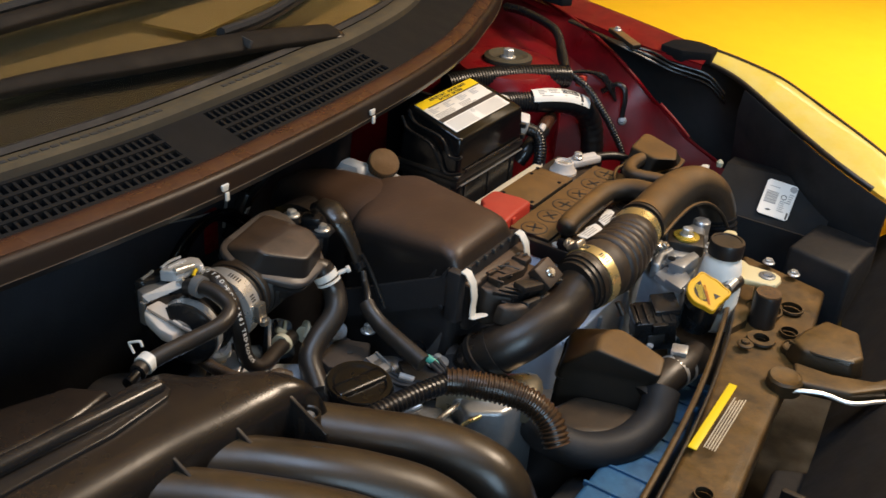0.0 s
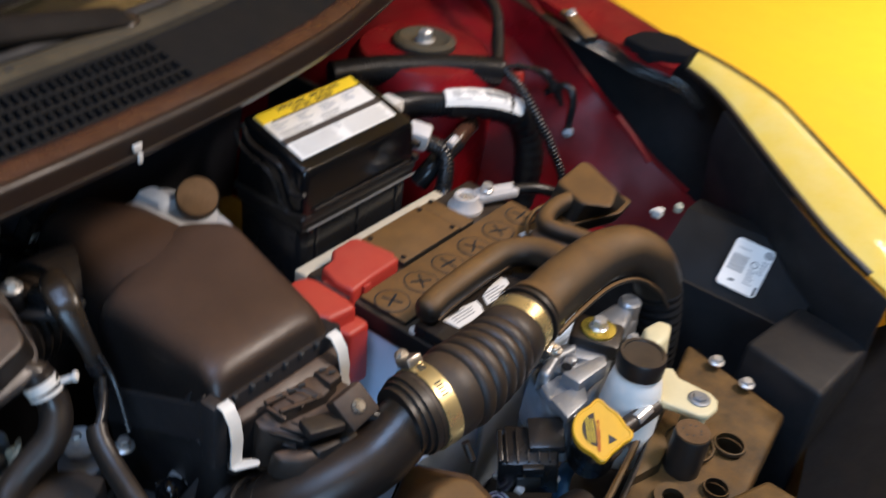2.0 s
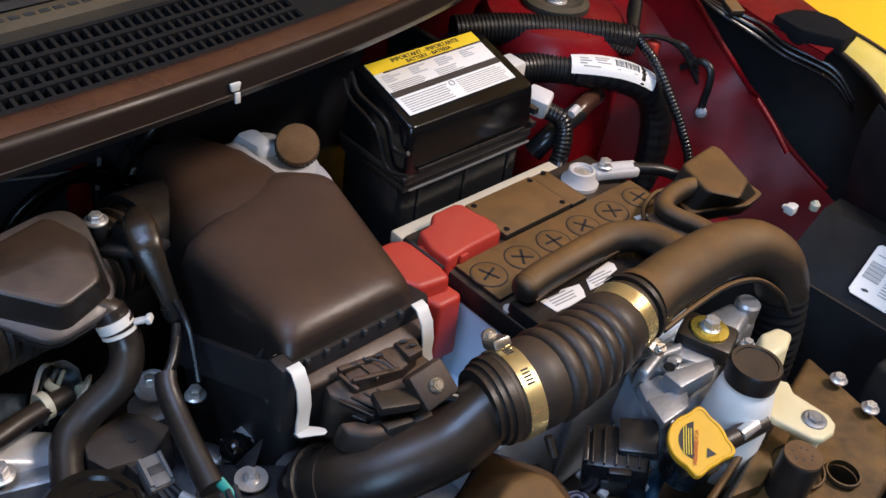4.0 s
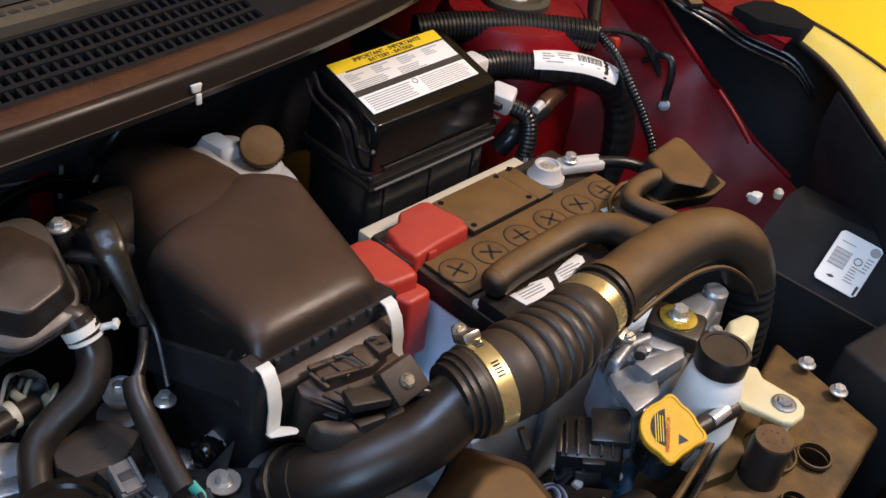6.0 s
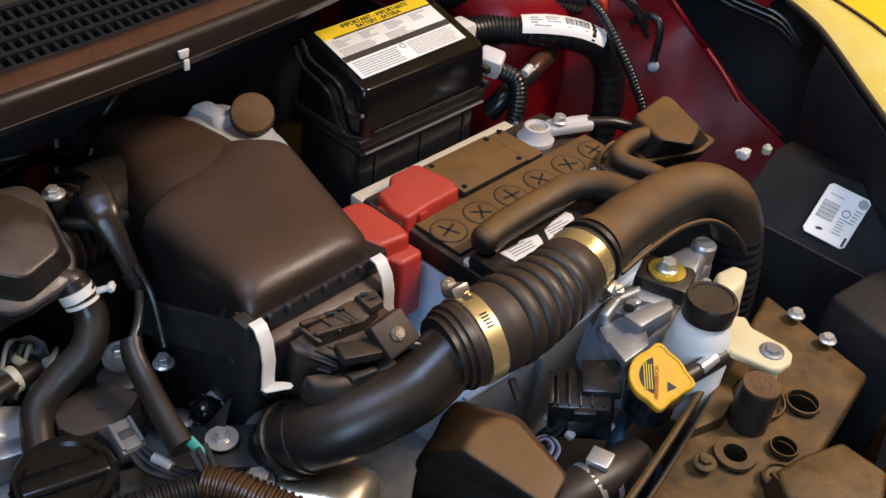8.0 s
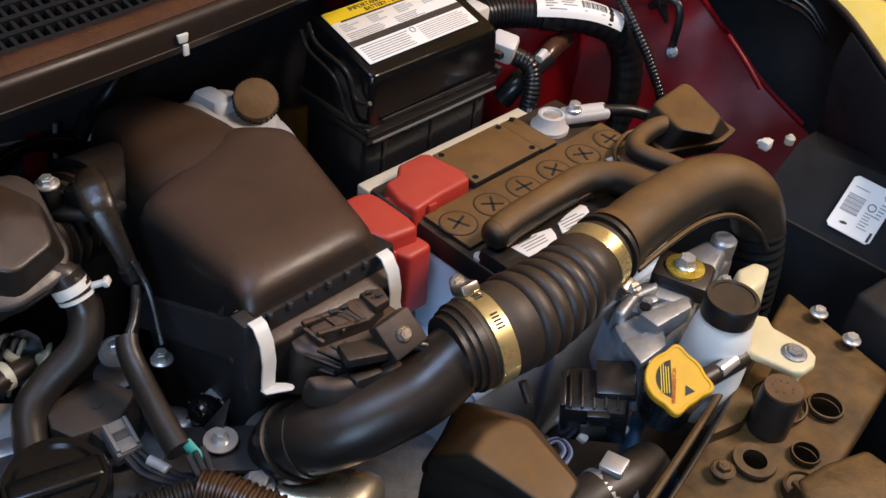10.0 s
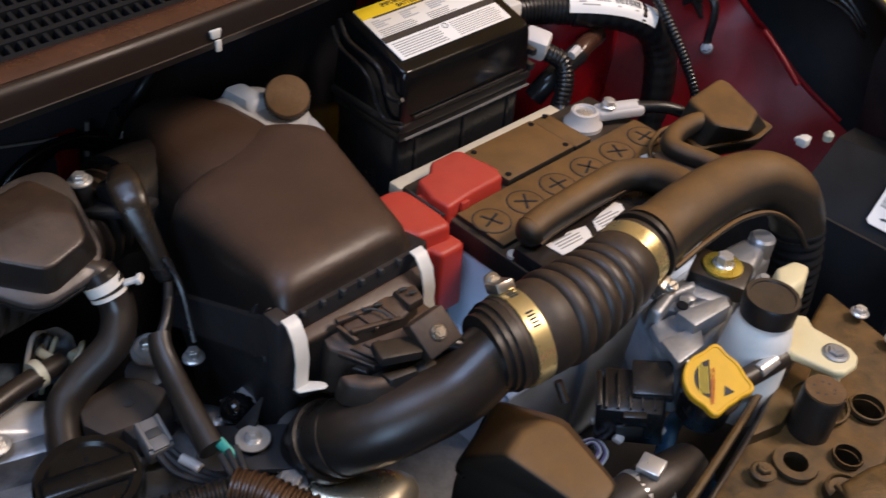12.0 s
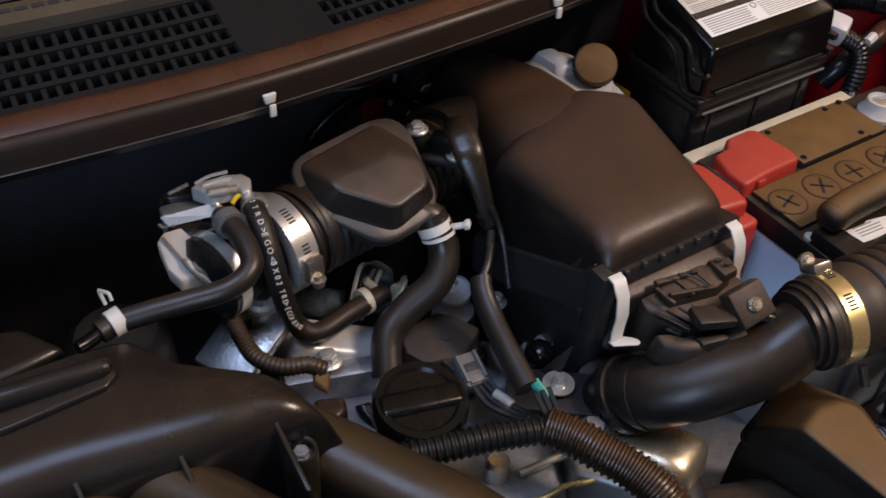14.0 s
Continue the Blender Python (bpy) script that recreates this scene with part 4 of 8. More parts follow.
part("front_ledge", prism([(0.040, -0.018), (0.076, -0.018), (0.076, 0.120), (0.044, 0.120)], 0.792, 0.805, 0.002, 2, inset=0.002), "plastic_gloss", bat, "raised black ledge along the front")
for outline in (((0.0546, 0.0025), (0.0560, 0.022), (0.0545, 0.026), (0.0582, 0.0436), (0.0650, 0.041), (0.0713, 0.036), (0.0716, 0.018), (0.0701, 0.0043)), ((0.0578, 0.0524), (0.0548, 0.066), (0.0532, 0.085), (0.0580, 0.087), (0.0638, 0.0834), (0.0660, 0.066), (0.0690, 0.060), (0.0681, 0.0455))):
    part("label_strip", prism(list(outline), 0.8051, 0.8061, 0.0002), "paper", bat, "torn white label")
part("label_print", moved(bars(0.0, 0.026, 0.0, 0.012, 4, 0.35, 0.3, 9), pose(0.0655, 0.008, 0.8062, 0, 0, 86)), "greyprint", bat)
part("label_print", moved(bars(0.0, 0.026, 0.0, 0.012, 4, 0.35, 0.3, 8), pose(0.0675, 0.052, 0.8062, 0, 0, 86)), "greyprint", bat)
for x, y in ((-0.067, 0.052), (-0.028, 0.052), (-0.028, 0.122), (-0.067, 0.122), (-0.069, 0.142)):
    part("rivet", lathe([(0.0026, 0), (0.0026, 0.0006), (0.0010, 0.0008)], Matrix.Translation((x, y, 0.8010)), 12), "void", bat)
part("label_strip", moved(box(0, 0.014, 0, 0.005, 0, 0.001, 0.0002), basis((0.026, 0.160, 0.799), (0.030, 0.180, 0.799), (0.01, 0.162, 0.799))), "paper", bat)
part("vent_plug", lathe([(0.005, 0), (0.005, 0.0025), (0.002, 0.0035)], pose(0.040, -0.0135, 0.7945, 0, 0, 0), 16), "whiteclip", bat)

tray = thing("battery_tray", "pale blue-grey wall of the battery tray", "battery tray", (0.0, 0.08, 0.45))
part("wall", prism([(-0.09, -0.060), (0.074, -0.060), (0.082, -0.050), (0.082, 0.215), (-0.09, 0.215)], 0.47, 0.700, 0.005, 3, inset=0.002), "grey", tray)
for y in (0.045, 0.120, 0.185):
    part("rib", box(0.081, 0.0865, y - 0.003, y + 0.003, 0.48, 0.690, 0.0015), "grey", tray)
part("rim", tube([(0.080, -0.048, 0.700), (0.083, 0.0, 0.701), (0.083, 0.10, 0.701), (0.083, 0.20, 0.701)], 0.003, 8, 4), "grey", tray)

red = thing("terminal_cover", "red plastic cover over the positive battery terminal", "terminal cover", (-0.01, -0.02, 0.79))
part("rear_block", prism([(-0.038, -0.043), (-0.040, -0.028), (-0.050, -0.018), (-0.050, 0.008), (-0.046, 0.014), (-0.030, 0.016), (-0.016, 0.018), (0.0, 0.015), (0.001, -0.020), (0.003, -0.048), (-0.014, -0.050)], 0.795, 0.832, 0.004, 4, inset=0.002), "redcap", red)
part("rear_step", prism([(-0.034, 0.010), (-0.032, 0.022), (-0.012, 0.024), (-0.004, 0.012)], 0.797, 0.827, 0.003, 3, inset=0.002), "redcap", red)
part("latch_nub", box(0.0005, 0.0035, -0.034, -0.026, 0.822, 0.830, 0.001), "redcap", red)
part("front_block", prism([(-0.043, -0.094), (-0.044, -0.066), (-0.040, -0.054), (-0.030, -0.0515), (0.003, -0.0515), (0.017, -0.055), (0.013, -0.084), (-0.010, -0.096)], 0.788, 0.830, 0.0045, 4, inset=0.002), "redcap", red)
part("seam", tube([(-0.034, -0.0505, 0.8265), (-0.016, -0.0508, 0.8265), (0.002, -0.0505, 0.8265)], 0.0012, 6, 4), "print", red, "dark joint between the two halves")
part("bridge", box(-0.030, -0.004, -0.056, -0.044, 0.795, 0.8255, 0.002, 2), "redcap", red)
part("cable_hood", prism([(0.008, -0.080), (0.006, -0.050), (0.024, -0.048), (0.027, -0.054), (0.026, -0.076)], 0.760, 0.817, 0.004, 4, inset=0.002), "redcap", red)
part("hood_nub", box(0.013, 0.018, -0.0835, -0.078, 0.808, 0.820, 0.0015), "redcap", red)
part("cable", tube([(0.016, -0.064, 0.765), (0.020, -0.066, 0.74), (0.03, -0.08, 0.68)], 0.007, 12, 5), "loom", red, "black battery cable")

pushed_from((0.40, -0.48, 1.274), 1.055, red)

neg = thing("battery_clamp", "pale metal clamp on the negative battery post", "battery terminal", (-0.04, 0.17, 0.795))
part("clamp_ring", lathe([(0.0172, 0.0), (0.0172, 0.004), (0.0135, 0.008), (0.0120, 0.0155), (0.0098, 0.0162), (0.0090, 0.014)], Matrix.Translation((-0.045, 0.166, 0.794)), 26), "paleplug", neg)
part("post", lathe([(0.0092, 0), (0.0090, 0.0135), (0.007, 0.0145)], Matrix.Translation((-0.045, 0.166, 0.794)), 20), "steel", neg)
part("lug", moved(box(0, 0.044, -0.0085, 0.0085, 0, 0.010, 0.003, 3), basis((-0.042, 0.178, 0.799), (-0.020, 0.220, 0.801), (-0.06, 0.19, 0.80))), "paleplug", neg, "pale clamp lug")
part("lug_collar", tube([(-0.036, 0.188, 0.805), (-0.030, 0.200, 0.8055), (-0.024, 0.211, 0.806)], 0.0078, 14, 4), "paleplug", neg)
hex_bolt(neg, (-0.036, 0.186, 0.811), r=0.0055, h=0.007, flange=0.007, name="nut")
part("cable", tube([(-0.024, 0.212, 0.8065), (-0.004, 0.236, 0.806), (0.014, 0.26, 0.79), (0.01, 0.29, 0.74)], 0.0055, 12, 6), "loom", neg, "black battery cable")

# ---- fuse box ----
fb = thing("fuse_box", "black relay box with a printed warning label on its lid", "fuse box", (-0.135, 0.07, 0.6))
part("body", prism([(-0.182, 0.002), (-0.108, 0.002), (-0.103, 0.010), (-0.103, 0.142), (-0.110, 0.150), (-0.182, 0.150)], 0.60, 0.822, 0.004, 2), "plastic_gloss", fb)
part("body_ridge", box(-0.184, -0.1015, 0.000, 0.152, 0.812, 0.821, 0.002), "plastic", fb)
def lid_ring(d, z, slope):
    pts = [(-0.186 + d, 0.0 + d * 0.8), (-0.1005 - d * 0.55, 0.0 + d * 0.8), (-0.1005 - d * 0.55, 0.1525 - d * 0.8), (-0.186 + d, 0.1525 - d * 0.8)]
    return ring3([(x, y, z + slope * (-0.1145 - x)) for x, y in pts], 0.006, 4)
part("lid", loft([lid_ring(0.0, 0.823, 0.0), lid_ring(0.0, 0.829, 0.02), lid_ring(0.004, 0.868, 0.26), lid_ring(0.0055, 0.8735, 0.285), lid_ring(0.0068, 0.8752, 0.285), lid_ring(0.009, 0.8757, 0.285)]), "gloss_black", fb, "smooth black lid", sharp=50)
part("lid_base_rim", loft([lid_ring(-0.0015, 0.8215, 0.0), lid_ring(-0.0025, 0.8225, 0.0), lid_ring(-0.0025, 0.8275, 0.0), lid_ring(-0.001, 0.829, 0.0)]), "plastic", fb, sharp=50)
for y, z in ((0.150, 0.846), (0.150, 0.832)):
    part("side_lug", box(-0.112, -0.0985, y, y + 0.006, z - 0.003, z + 0.003, 0.001), "plastic", fb)
for y in (0.02, 0.075, 0.13):
    part("lower_rib", box(-0.1045, -0.1015, y - 0.002, y + 0.002, 0.66, 0.81, 0.001), "plastic_gloss", fb)
part("side_rail", tube([(-0.1720, -0.0040, 0.8940), (-0.1610, -0.0040, 0.8800), (-0.1310, -0.0040, 0.8740), (-0.1200, -0.0040, 0.8670), (-0.1130, -0.0040, 0.8530), (-0.1010, -0.0040, 0.8530), (-0.0960, -0.0040, 0.8570)], 0.0019, 8, 5), "plastic_gloss", fb)
part("side_rail", tube([(-0.1810, -0.0040, 0.8840), (-0.1710, -0.0040, 0.8700), (-0.1410, -0.0040, 0.8610), (-0.1300, -0.0040, 0.8490), (-0.1210, -0.0040, 0.8340), (-0.1120, -0.0040, 0.8300), (-0.0940, -0.0040, 0.8360)], 0.0019, 8, 5), "plastic_gloss", fb)
part("front_line", tube([(-0.0990, 0.004, 0.816), (-0.0985, 0.075, 0.816), (-0.0990, 0.150, 0.816)], 0.0012, 6, 3), "greyplug", fb, "worn pale edge")
part("lid_ridge", box(-0.1000, -0.0970, 0.012, 0.140, 0.832, 0.835, 0.001), "plastic_gloss", fb)
fl = thing("battery_warning_label", "yellow-topped white warning label on the relay box lid", "label", (-0.145, 0.075, 0.89))
fm = basis((-0.1145, 0.0115, 0.8768), (-0.1155, 0.1365, 0.8772), (-0.1725, 0.0115, 0.8934))
FW, FH = 0.124, 0.062
part("paper", moved(box(0, FW, 0, FH, 0, 0.0008, 0.0002), fm), "paper", fl)
part("yellow_band", moved(box(0, FW, FH - 0.0125, FH, 0.0008, 0.0012, 0), fm), "labelyellow", fl)
part("dark_band", moved(box(0, FW, 0.0205, 0.0268, 0.0008, 0.0012, 0), fm), "coil", fl)
part("gap_band", moved(box(0.010, FW, FH - 0.0140, FH - 0.0125, 0.0008, 0.0012, 0), fm), "coil", fl)
part("print_block", moved(bars(0.004, 0.056, 0.0022, 0.0195, 7, 0.34, 0.12, 11), fm @ Matrix.Translation((0, 0, 0.0009))), "greyprint", fl)
part("print_block", moved(bars(0.066, 0.120, 0.0022, 0.0195, 8, 0.26, 0.12, 12), fm @ Matrix.Translation((0, 0, 0.0009))), "greyprint", fl)
part("print_block", moved(bars(0.004, 0.050, 0.0280, 0.0360, 4, 0.32, 0.25, 20), fm @ Matrix.Translation((0, 0, 0.0009))), "greyprint", fl)
part("print_block", moved(bars(0.056, 0.088, 0.0280, 0.0360, 4, 0.32, 0.45, 21), fm @ Matrix.Translation((0, 0, 0.0009))), "greyprint", fl)
for k in range(4):
    part("print_block", moved(bars(0.005 + 0.0295 * k, 0.026 + 0.0295 * k, 0.0375, 0.0465, 4, 0.55, 0.6, 24 + k), fm @ Matrix.Translation((0, 0, 0.0009))), "tank", fl, "faint grey print")
part("small_sign", moved(hoop([(0.0030, 0), (0.0030, 0.0004), (0.0022, 0.0004), (0.0022, 0)], None, 18), fm @ Matrix.Translation((0.0605, 0.0165, 0.0009))), "greyprint", fl)
writing("IMPORTANT - IMPORTANTE", 0.0062, fm @ Matrix.Translation((FW * 0.52, FH - 0.0042, 0.0014)), "print", fl)
writing("BATTERY - BATERIA", 0.0058, fm @ Matrix.Translation((FW * 0.52, FH - 0.0095, 0.0014)), "print", fl)
plug = thing("side_connector", "white and black wiring connectors beside the relay box", "connector", (-0.14, 0.19, 0.80))
part("white_plug", box(-0.165, -0.142, 0.158, 0.182, 0.826, 0.868, 0.003), "whiteclip", plug, "white plug")
part("white_tail", moved(box(-0.012, 0.012, -0.010, 0.010, -0.01, 0.014, 0.004), pose(-0.125, 0.186, 0.832, 20, 10, 30)), "paleplug", plug)
part("sleeved_wire", tube([(-0.122, 0.19, 0.828), (-0.105, 0.205, 0.815), (-0.095, 0.198, 0.785), (-0.10, 0.185, 0.75)], 0.0085, 12, 8, wave=0.0004, pitch=0.004), "loom", plug)
part("sleeved_wire", tube([(-0.095, 0.20, 0.785), (-0.085, 0.185, 0.77), (-0.078, 0.176, 0.755), (-0.08, 0.165, 0.72)], 0.006, 10, 6), "loom", plug)
part("dark_plug", tube([(-0.1240, 0.1930, 0.7750), (-0.1190, 0.2040, 0.7900), (-0.1180, 0.2220, 0.8000), (-0.1180, 0.2450, 0.8080)], 0.0105, 14, 6), "plastic_gloss", plug)
part("pale_band", tube([(-0.1120, 0.2250, 0.8140), (-0.1140, 0.2360, 0.8170)], 0.0045, 8, 4), "paleplug", plug)
part("tan_sleeve", tube([(-0.1170, 0.2420, 0.8080), (-0.1200, 0.2560, 0.8120), (-0.1270, 0.2820, 0.8120)], 0.0095, 12, 6), "seal", plug, "tan rubber sleeve")

# ---- wiring looms ----
la = thing("wiring_loom", "thick black corrugated wiring loom below the strut tower", "wiring loom", (-0.18, 0.26, 0.84), "looms")
part("conduit", tube([(-0.235, 0.175, 0.86), (-0.211, 0.221, 0.862), (-0.182, 0.264, 0.862), (-0.150, 0.300, 0.862), (-0.128, 0.325, 0.86)], 0.0155, 18, 8, wave=0.0006, pitch=0.0042), "loom", la)
lb = thing("wiring_loom", "taped black loom with a white barcode tag, bending down", "wiring loom", (-0.12, 0.28, 0.8), "looms")
LBP = [(-0.180, 0.185, 0.838), (-0.165, 0.225, 0.84), (-0.142, 0.256, 0.84), (-0.116, 0.292, 0.836), (-0.098, 0.322, 0.822), (-0.090, 0.340, 0.795), (-0.084, 0.343, 0.76), (-0.080, 0.34, 0.70)]
part("conduit", tube(LBP[:3], 0.0145, 18, 8, wave=0.0006, pitch=0.0042), "loom", lb)
part("taped_sleeve", tube(LBP[2:], 0.016, 18, 8, wave=0.0003, pitch=0.012), "loom", lb)
TAG = [(-0.146, 0.250, 0.840), (-0.131, 0.270, 0.8395), (-0.116, 0.292, 0.836), (-0.104, 0.312, 0.828), (-0.0995, 0.3195, 0.8235)]
part("tag", wrap_sheet(TAG, 0.0168, -84, 74), "paper", lb, "white tag wrapped round the loom")
tag_path = resample(curve_points([Vector(p) for p in TAG], 8), 60)
for k in range(17):
    i = 30 + k
    part("tag_bar", wrap_sheet([tag_path[i], tag_path[i] + (tag_path[i + 1] - tag_path[i]) * (0.35 + 0.3 * (k % 3 == 0))], 0.0172, 6, 34, 4), "print", lb)
for a0, s0, s1 in ((14, 6, 12), (24, 6, 14), (34, 6, 11), (8, 16, 26), (18, 16, 24), (28, 17, 27), (42, 30, 46), (-20, 28, 44), (-32, 30, 40), (44, 8, 20)):
    part("tag_print", wrap_sheet([tag_path[s0], tag_path[s1]], 0.0171, a0, a0 + 4, 2), "greyprint", lb)
lc = thing("harness_branch", "thin black harness branch running down the red wing", "wiring", (-0.08, 0.34, 0.8))
part("trunk", tube([(-0.17, 0.372, 0.885), (-0.150, 0.345, 0.872), (-0.125, 0.330, 0.862), (-0.095, 0.322, 0.852), (-0.070, 0.322, 0.828), (-0.048, 0.328, 0.796), (-0.028, 0.328, 0.76), (-0.015, 0.31, 0.70)], 0.0048, 12, 8, wave=0.0004, pitch=0.004), "loom", lc)
for k in range(5):
    o = 0.005 * k
    part("wire", tube([(-0.128 + o * 0.4, 0.325 + o, 0.866), (-0.110 + o, 0.342 + o, 0.868 - o * 0.3), (-0.092 + o * 0.6, 0.358 + o * 0.4, 0.862 - o), (-0.078 + o * 0.3, 0.374, 0.846 - o)], 0.0022, 8, 8), "loom", lc)
part("upper_branch", tube([(-0.30, 0.44, 0.90), (-0.25, 0.415, 0.906), (-0.19, 0.39, 0.90), (-0.16, 0.362, 0.882), (-0.135, 0.33, 0.866)], 0.0065, 12, 8), "loom", lc)
strap = thing("earth_strap", "dark metal earth strap on the red wing", "bracket", (-0.06, 0.38, 0.80))
part("bar", tube([(-0.092, 0.368, 0.836), (-0.0800, 0.369, 0.846), (-0.0715, 0.370, 0.8516), (-0.0605, 0.371, 0.847), (-0.0570, 0.371, 0.830), (-0.0575, 0.371, 0.812), (-0.0557, 0.370, 0.800)], 0.0040, 10, 6, flat=0.6), "loom", strap)
hex_bolt(strap, (-0.0555, 0.369, 0.801), up=(0.3, -0.75, 0.5), r=0.004, h=0.006, flange=0.0062, mat="alu_dirty")
part("red_clip", box(-0.122, -0.108, 0.335, 0.348, 0.845, 0.862, 0.003), "redcap", strap, "red clip")

# ---- air filter box ----
air = thing("air_filter_box", "black air filter housing with a brownish domed lid", "air filter box", (-0.02, -0.165, 0.62))
PARTING = [(0.040, -0.2215), (0.040, -0.102), (-0.138, -0.042), (-0.168, -0.105), (-0.104, -0.2175)]


def parting_ring(drop, out, r=0.010):
    """The joint between lid and housing, which slopes down towards the firewall."""
    mid = Vector((-0.05, -0.15))
    pts = [mid + (Vector(p) - mid) * (1 + out / (Vector(p) - mid).length) for p in PARTING]
    return ring3([(p.x, p.y, 0.851 + 0.53 * (p.x - 0.038) - drop) for p in pts], r)


part("base", loft([[(p.x * 0.9, p.y * 0.94 - 0.008, 0.62) for p in parting_ring(0.1, -0.014)], parting_ring(0.060, -0.010), parting_ring(0.030, -0.006)]), "housing", air, "black lower housing")
part("flange", loft([parting_ring(0.033, -0.004), parting_ring(0.032, 0.0), parting_ring(0.006, 0.001), parting_ring(0.0, 0.0), parting_ring(-0.001, -0.004)]), "housing", air, "black joint band with small teeth")
LID = [([(0.0365, -0.2185, 0.850), (0.0365, -0.1100, 0.850), (-0.122, -0.068, 0.765), (-0.162, -0.105, 0.748), (-0.101, -0.2140, 0.779)], 0.012),
       ([(0.0345, -0.2175, 0.8545), (0.0340, -0.1115, 0.8545), (-0.119, -0.064, 0.812), (-0.155, -0.105, 0.806), (-0.100, -0.2130, 0.812)], 0.014),
       ([(0.0325, -0.2165, 0.8595), (0.0320, -0.1130, 0.8600), (-0.117, -0.066, 0.838), (-0.151, -0.104, 0.834), (-0.0995, -0.2115, 0.836)], 0.015),
       ([(0.0295, -0.2145, 0.8640), (0.0290, -0.1155, 0.8645), (-0.114, -0.068, 0.848), (-0.147, -0.104, 0.844), (-0.0980, -0.2085, 0.8475)], 0.016),
       ([(0.0250, -0.2110, 0.8675), (0.0245, -0.1190, 0.8680), (-0.110, -0.072, 0.854), (-0.141, -0.105, 0.8515), (-0.0960, -0.2040, 0.8545)], 0.017),
       ([(0.0190, -0.2055, 0.8698), (0.0185, -0.1245, 0.8702), (-0.104, -0.078, 0.8585), (-0.132, -0.108, 0.8565), (-0.0930, -0.1975, 0.8590)], 0.017),
       ([(0.0100, -0.1975, 0.8710), (0.0095, -0.1340, 0.8712), (-0.097, -0.086, 0.8605), (-0.121, -0.112, 0.8595), (-0.0885, -0.1890, 0.8615)], 0.015),
       ([(-0.010, -0.1820, 0.8700), (-0.010, -0.1550, 0.8698), (-0.078, -0.114, 0.8632), (-0.095, -0.122, 0.8625), (-0.0780, -0.1720, 0.8635)], 0.012)]
part("lid", loft([ring3(c, r, 6) for c, r in LID]), "lid", air, "brownish domed lid", sharp=70)
part("snout", loft([[(x, yc + w * math.copysign(abs(math.cos(a)) ** 0.7, math.cos(a)), zc + h * math.copysign(abs(math.sin(a)) ** 0.7, math.sin(a))) for a in [2 * math.pi * k / 32 for k in range(32)]]
                    for x, yc, w, zc, h in ((-0.070, -0.146, 0.052, 0.800, 0.0590), (-0.100, -0.145, 0.057, 0.800, 0.0605), (-0.130, -0.142, 0.057, 0.799, 0.0605), (-0.155, -0.140, 0.055, 0.798, 0.0595), (-0.180, -0.137, 0.049, 0.797, 0.0580),
                                            (-0.205, -0.136, 0.041, 0.795, 0.0550), (-0.228, -0.136, 0.035, 0.793, 0.050), (-0.243, -0.137, 0.027, 0.791, 0.041), (-0.252, -0.138, 0.010, 0.790, 0.016))]), "lid", air, "sloping rear duct of the lid", sharp=70)
part("outlet_collar", tube([(-0.172, -0.170, 0.808), (-0.168, -0.195, 0.812), (-0.163, -0.215, 0.815)], 0.037, 26, 5), "plastic_gloss", air, "stiff collar at the duct")
for k in range(9):
    x = 0.026 - 0.0145 * k
    z = 0.851 + 0.53 * (x - 0.038)
    y = -0.2200 + 0.022 * (0.026 - x) / 0.14
    part("flange_tooth", bevelled(loft([[(x, y - 0.0015, z), (x - 0.0075, y - 0.0015, z - 0.004), (x - 0.0075, y + 0.004, z - 0.004), (x, y + 0.004, z)], [(x + 0.0010, y, z + 0.0090), (x - 0.0005, y, z + 0.0084), (x - 0.0005, y + 0.003, z + 0.0084), (x + 0.0010, y + 0.003, z + 0.0090)]]), 0.0004, 1), "housing", air)
    part("flange_nub", moved(box(-0.0022, 0.0022, -0.0016, 0.0012, -0.002, 0.002, 0.0006), pose(x - 0.004, y - 0.0005, z - 0.0345, 0, -28, 0)), "housing", air)
for y in (-0.205, -0.190, -0.175, -0.160, -0.145, -0.130):
    part("front_notch", box(0.0385, 0.0425, y - 0.0016, y + 0.0016, 0.8495, 0.8535, 0.0005), "print", air)
part("corner_post", prism([(0.028, -0.2245), (0.042, -0.2245), (0.044, -0.214), (0.028, -0.214)], 0.800, 0.8545, 0.002), "housing", air)
part("front_wall", prism([(0.040, -0.216), (0.050, -0.213), (0.054, -0.106), (0.040, -0.102)], 0.79, 0.838, 0.003, 3, inset=0.002, tilt=(-0.5, 0.0)), "lid", air, "sloping front shelf")
def spring_clip(y, lean, tongue=True):
    c = part("spring_clip", sheet([[(0.0415, y - 0.0048, 0.856), (0.0415, y + 0.0048, 0.856)], [(0.047, y - 0.0048, 0.855), (0.047, y + 0.0048, 0.855)], [(0.0535, y - 0.0048 + lean * 0.1, 0.846), (0.0535, y + 0.0048 + lean * 0.1, 0.846)],
                                   [(0.0565, y - 0.0048 + lean * 0.3, 0.832), (0.0565, y + 0.0048 + lean * 0.3, 0.832)], [(0.056, y - 0.0048 + lean * 0.5, 0.820), (0.056, y + 0.0048 + lean * 0.5, 0.820)], [(0.0575, y - 0.0046 + lean, 0.8125), (0.0575, y + 0.0046 + lean, 0.8125)]], 0.0012), "whiteclip", air, "pale metal spring clip", sharp=75)
    if tongue:
        part("tongue", prism([(0.0550 + u, y + lean + v) for u, v in ((0.0, -0.0046), (-0.0005, 0.0046), (0.0050, 0.0108), (0.0085, 0.0132), (0.0112, 0.0128), (0.0120, 0.0100), (0.0092, 0.0048), (0.0050, -0.0040))], 0.8116, 0.8130, 0.0006, 3), "whiteclip", c)
spring_clip(-0.2165, -0.003)
spring_clip(-0.117, 0.002, False)

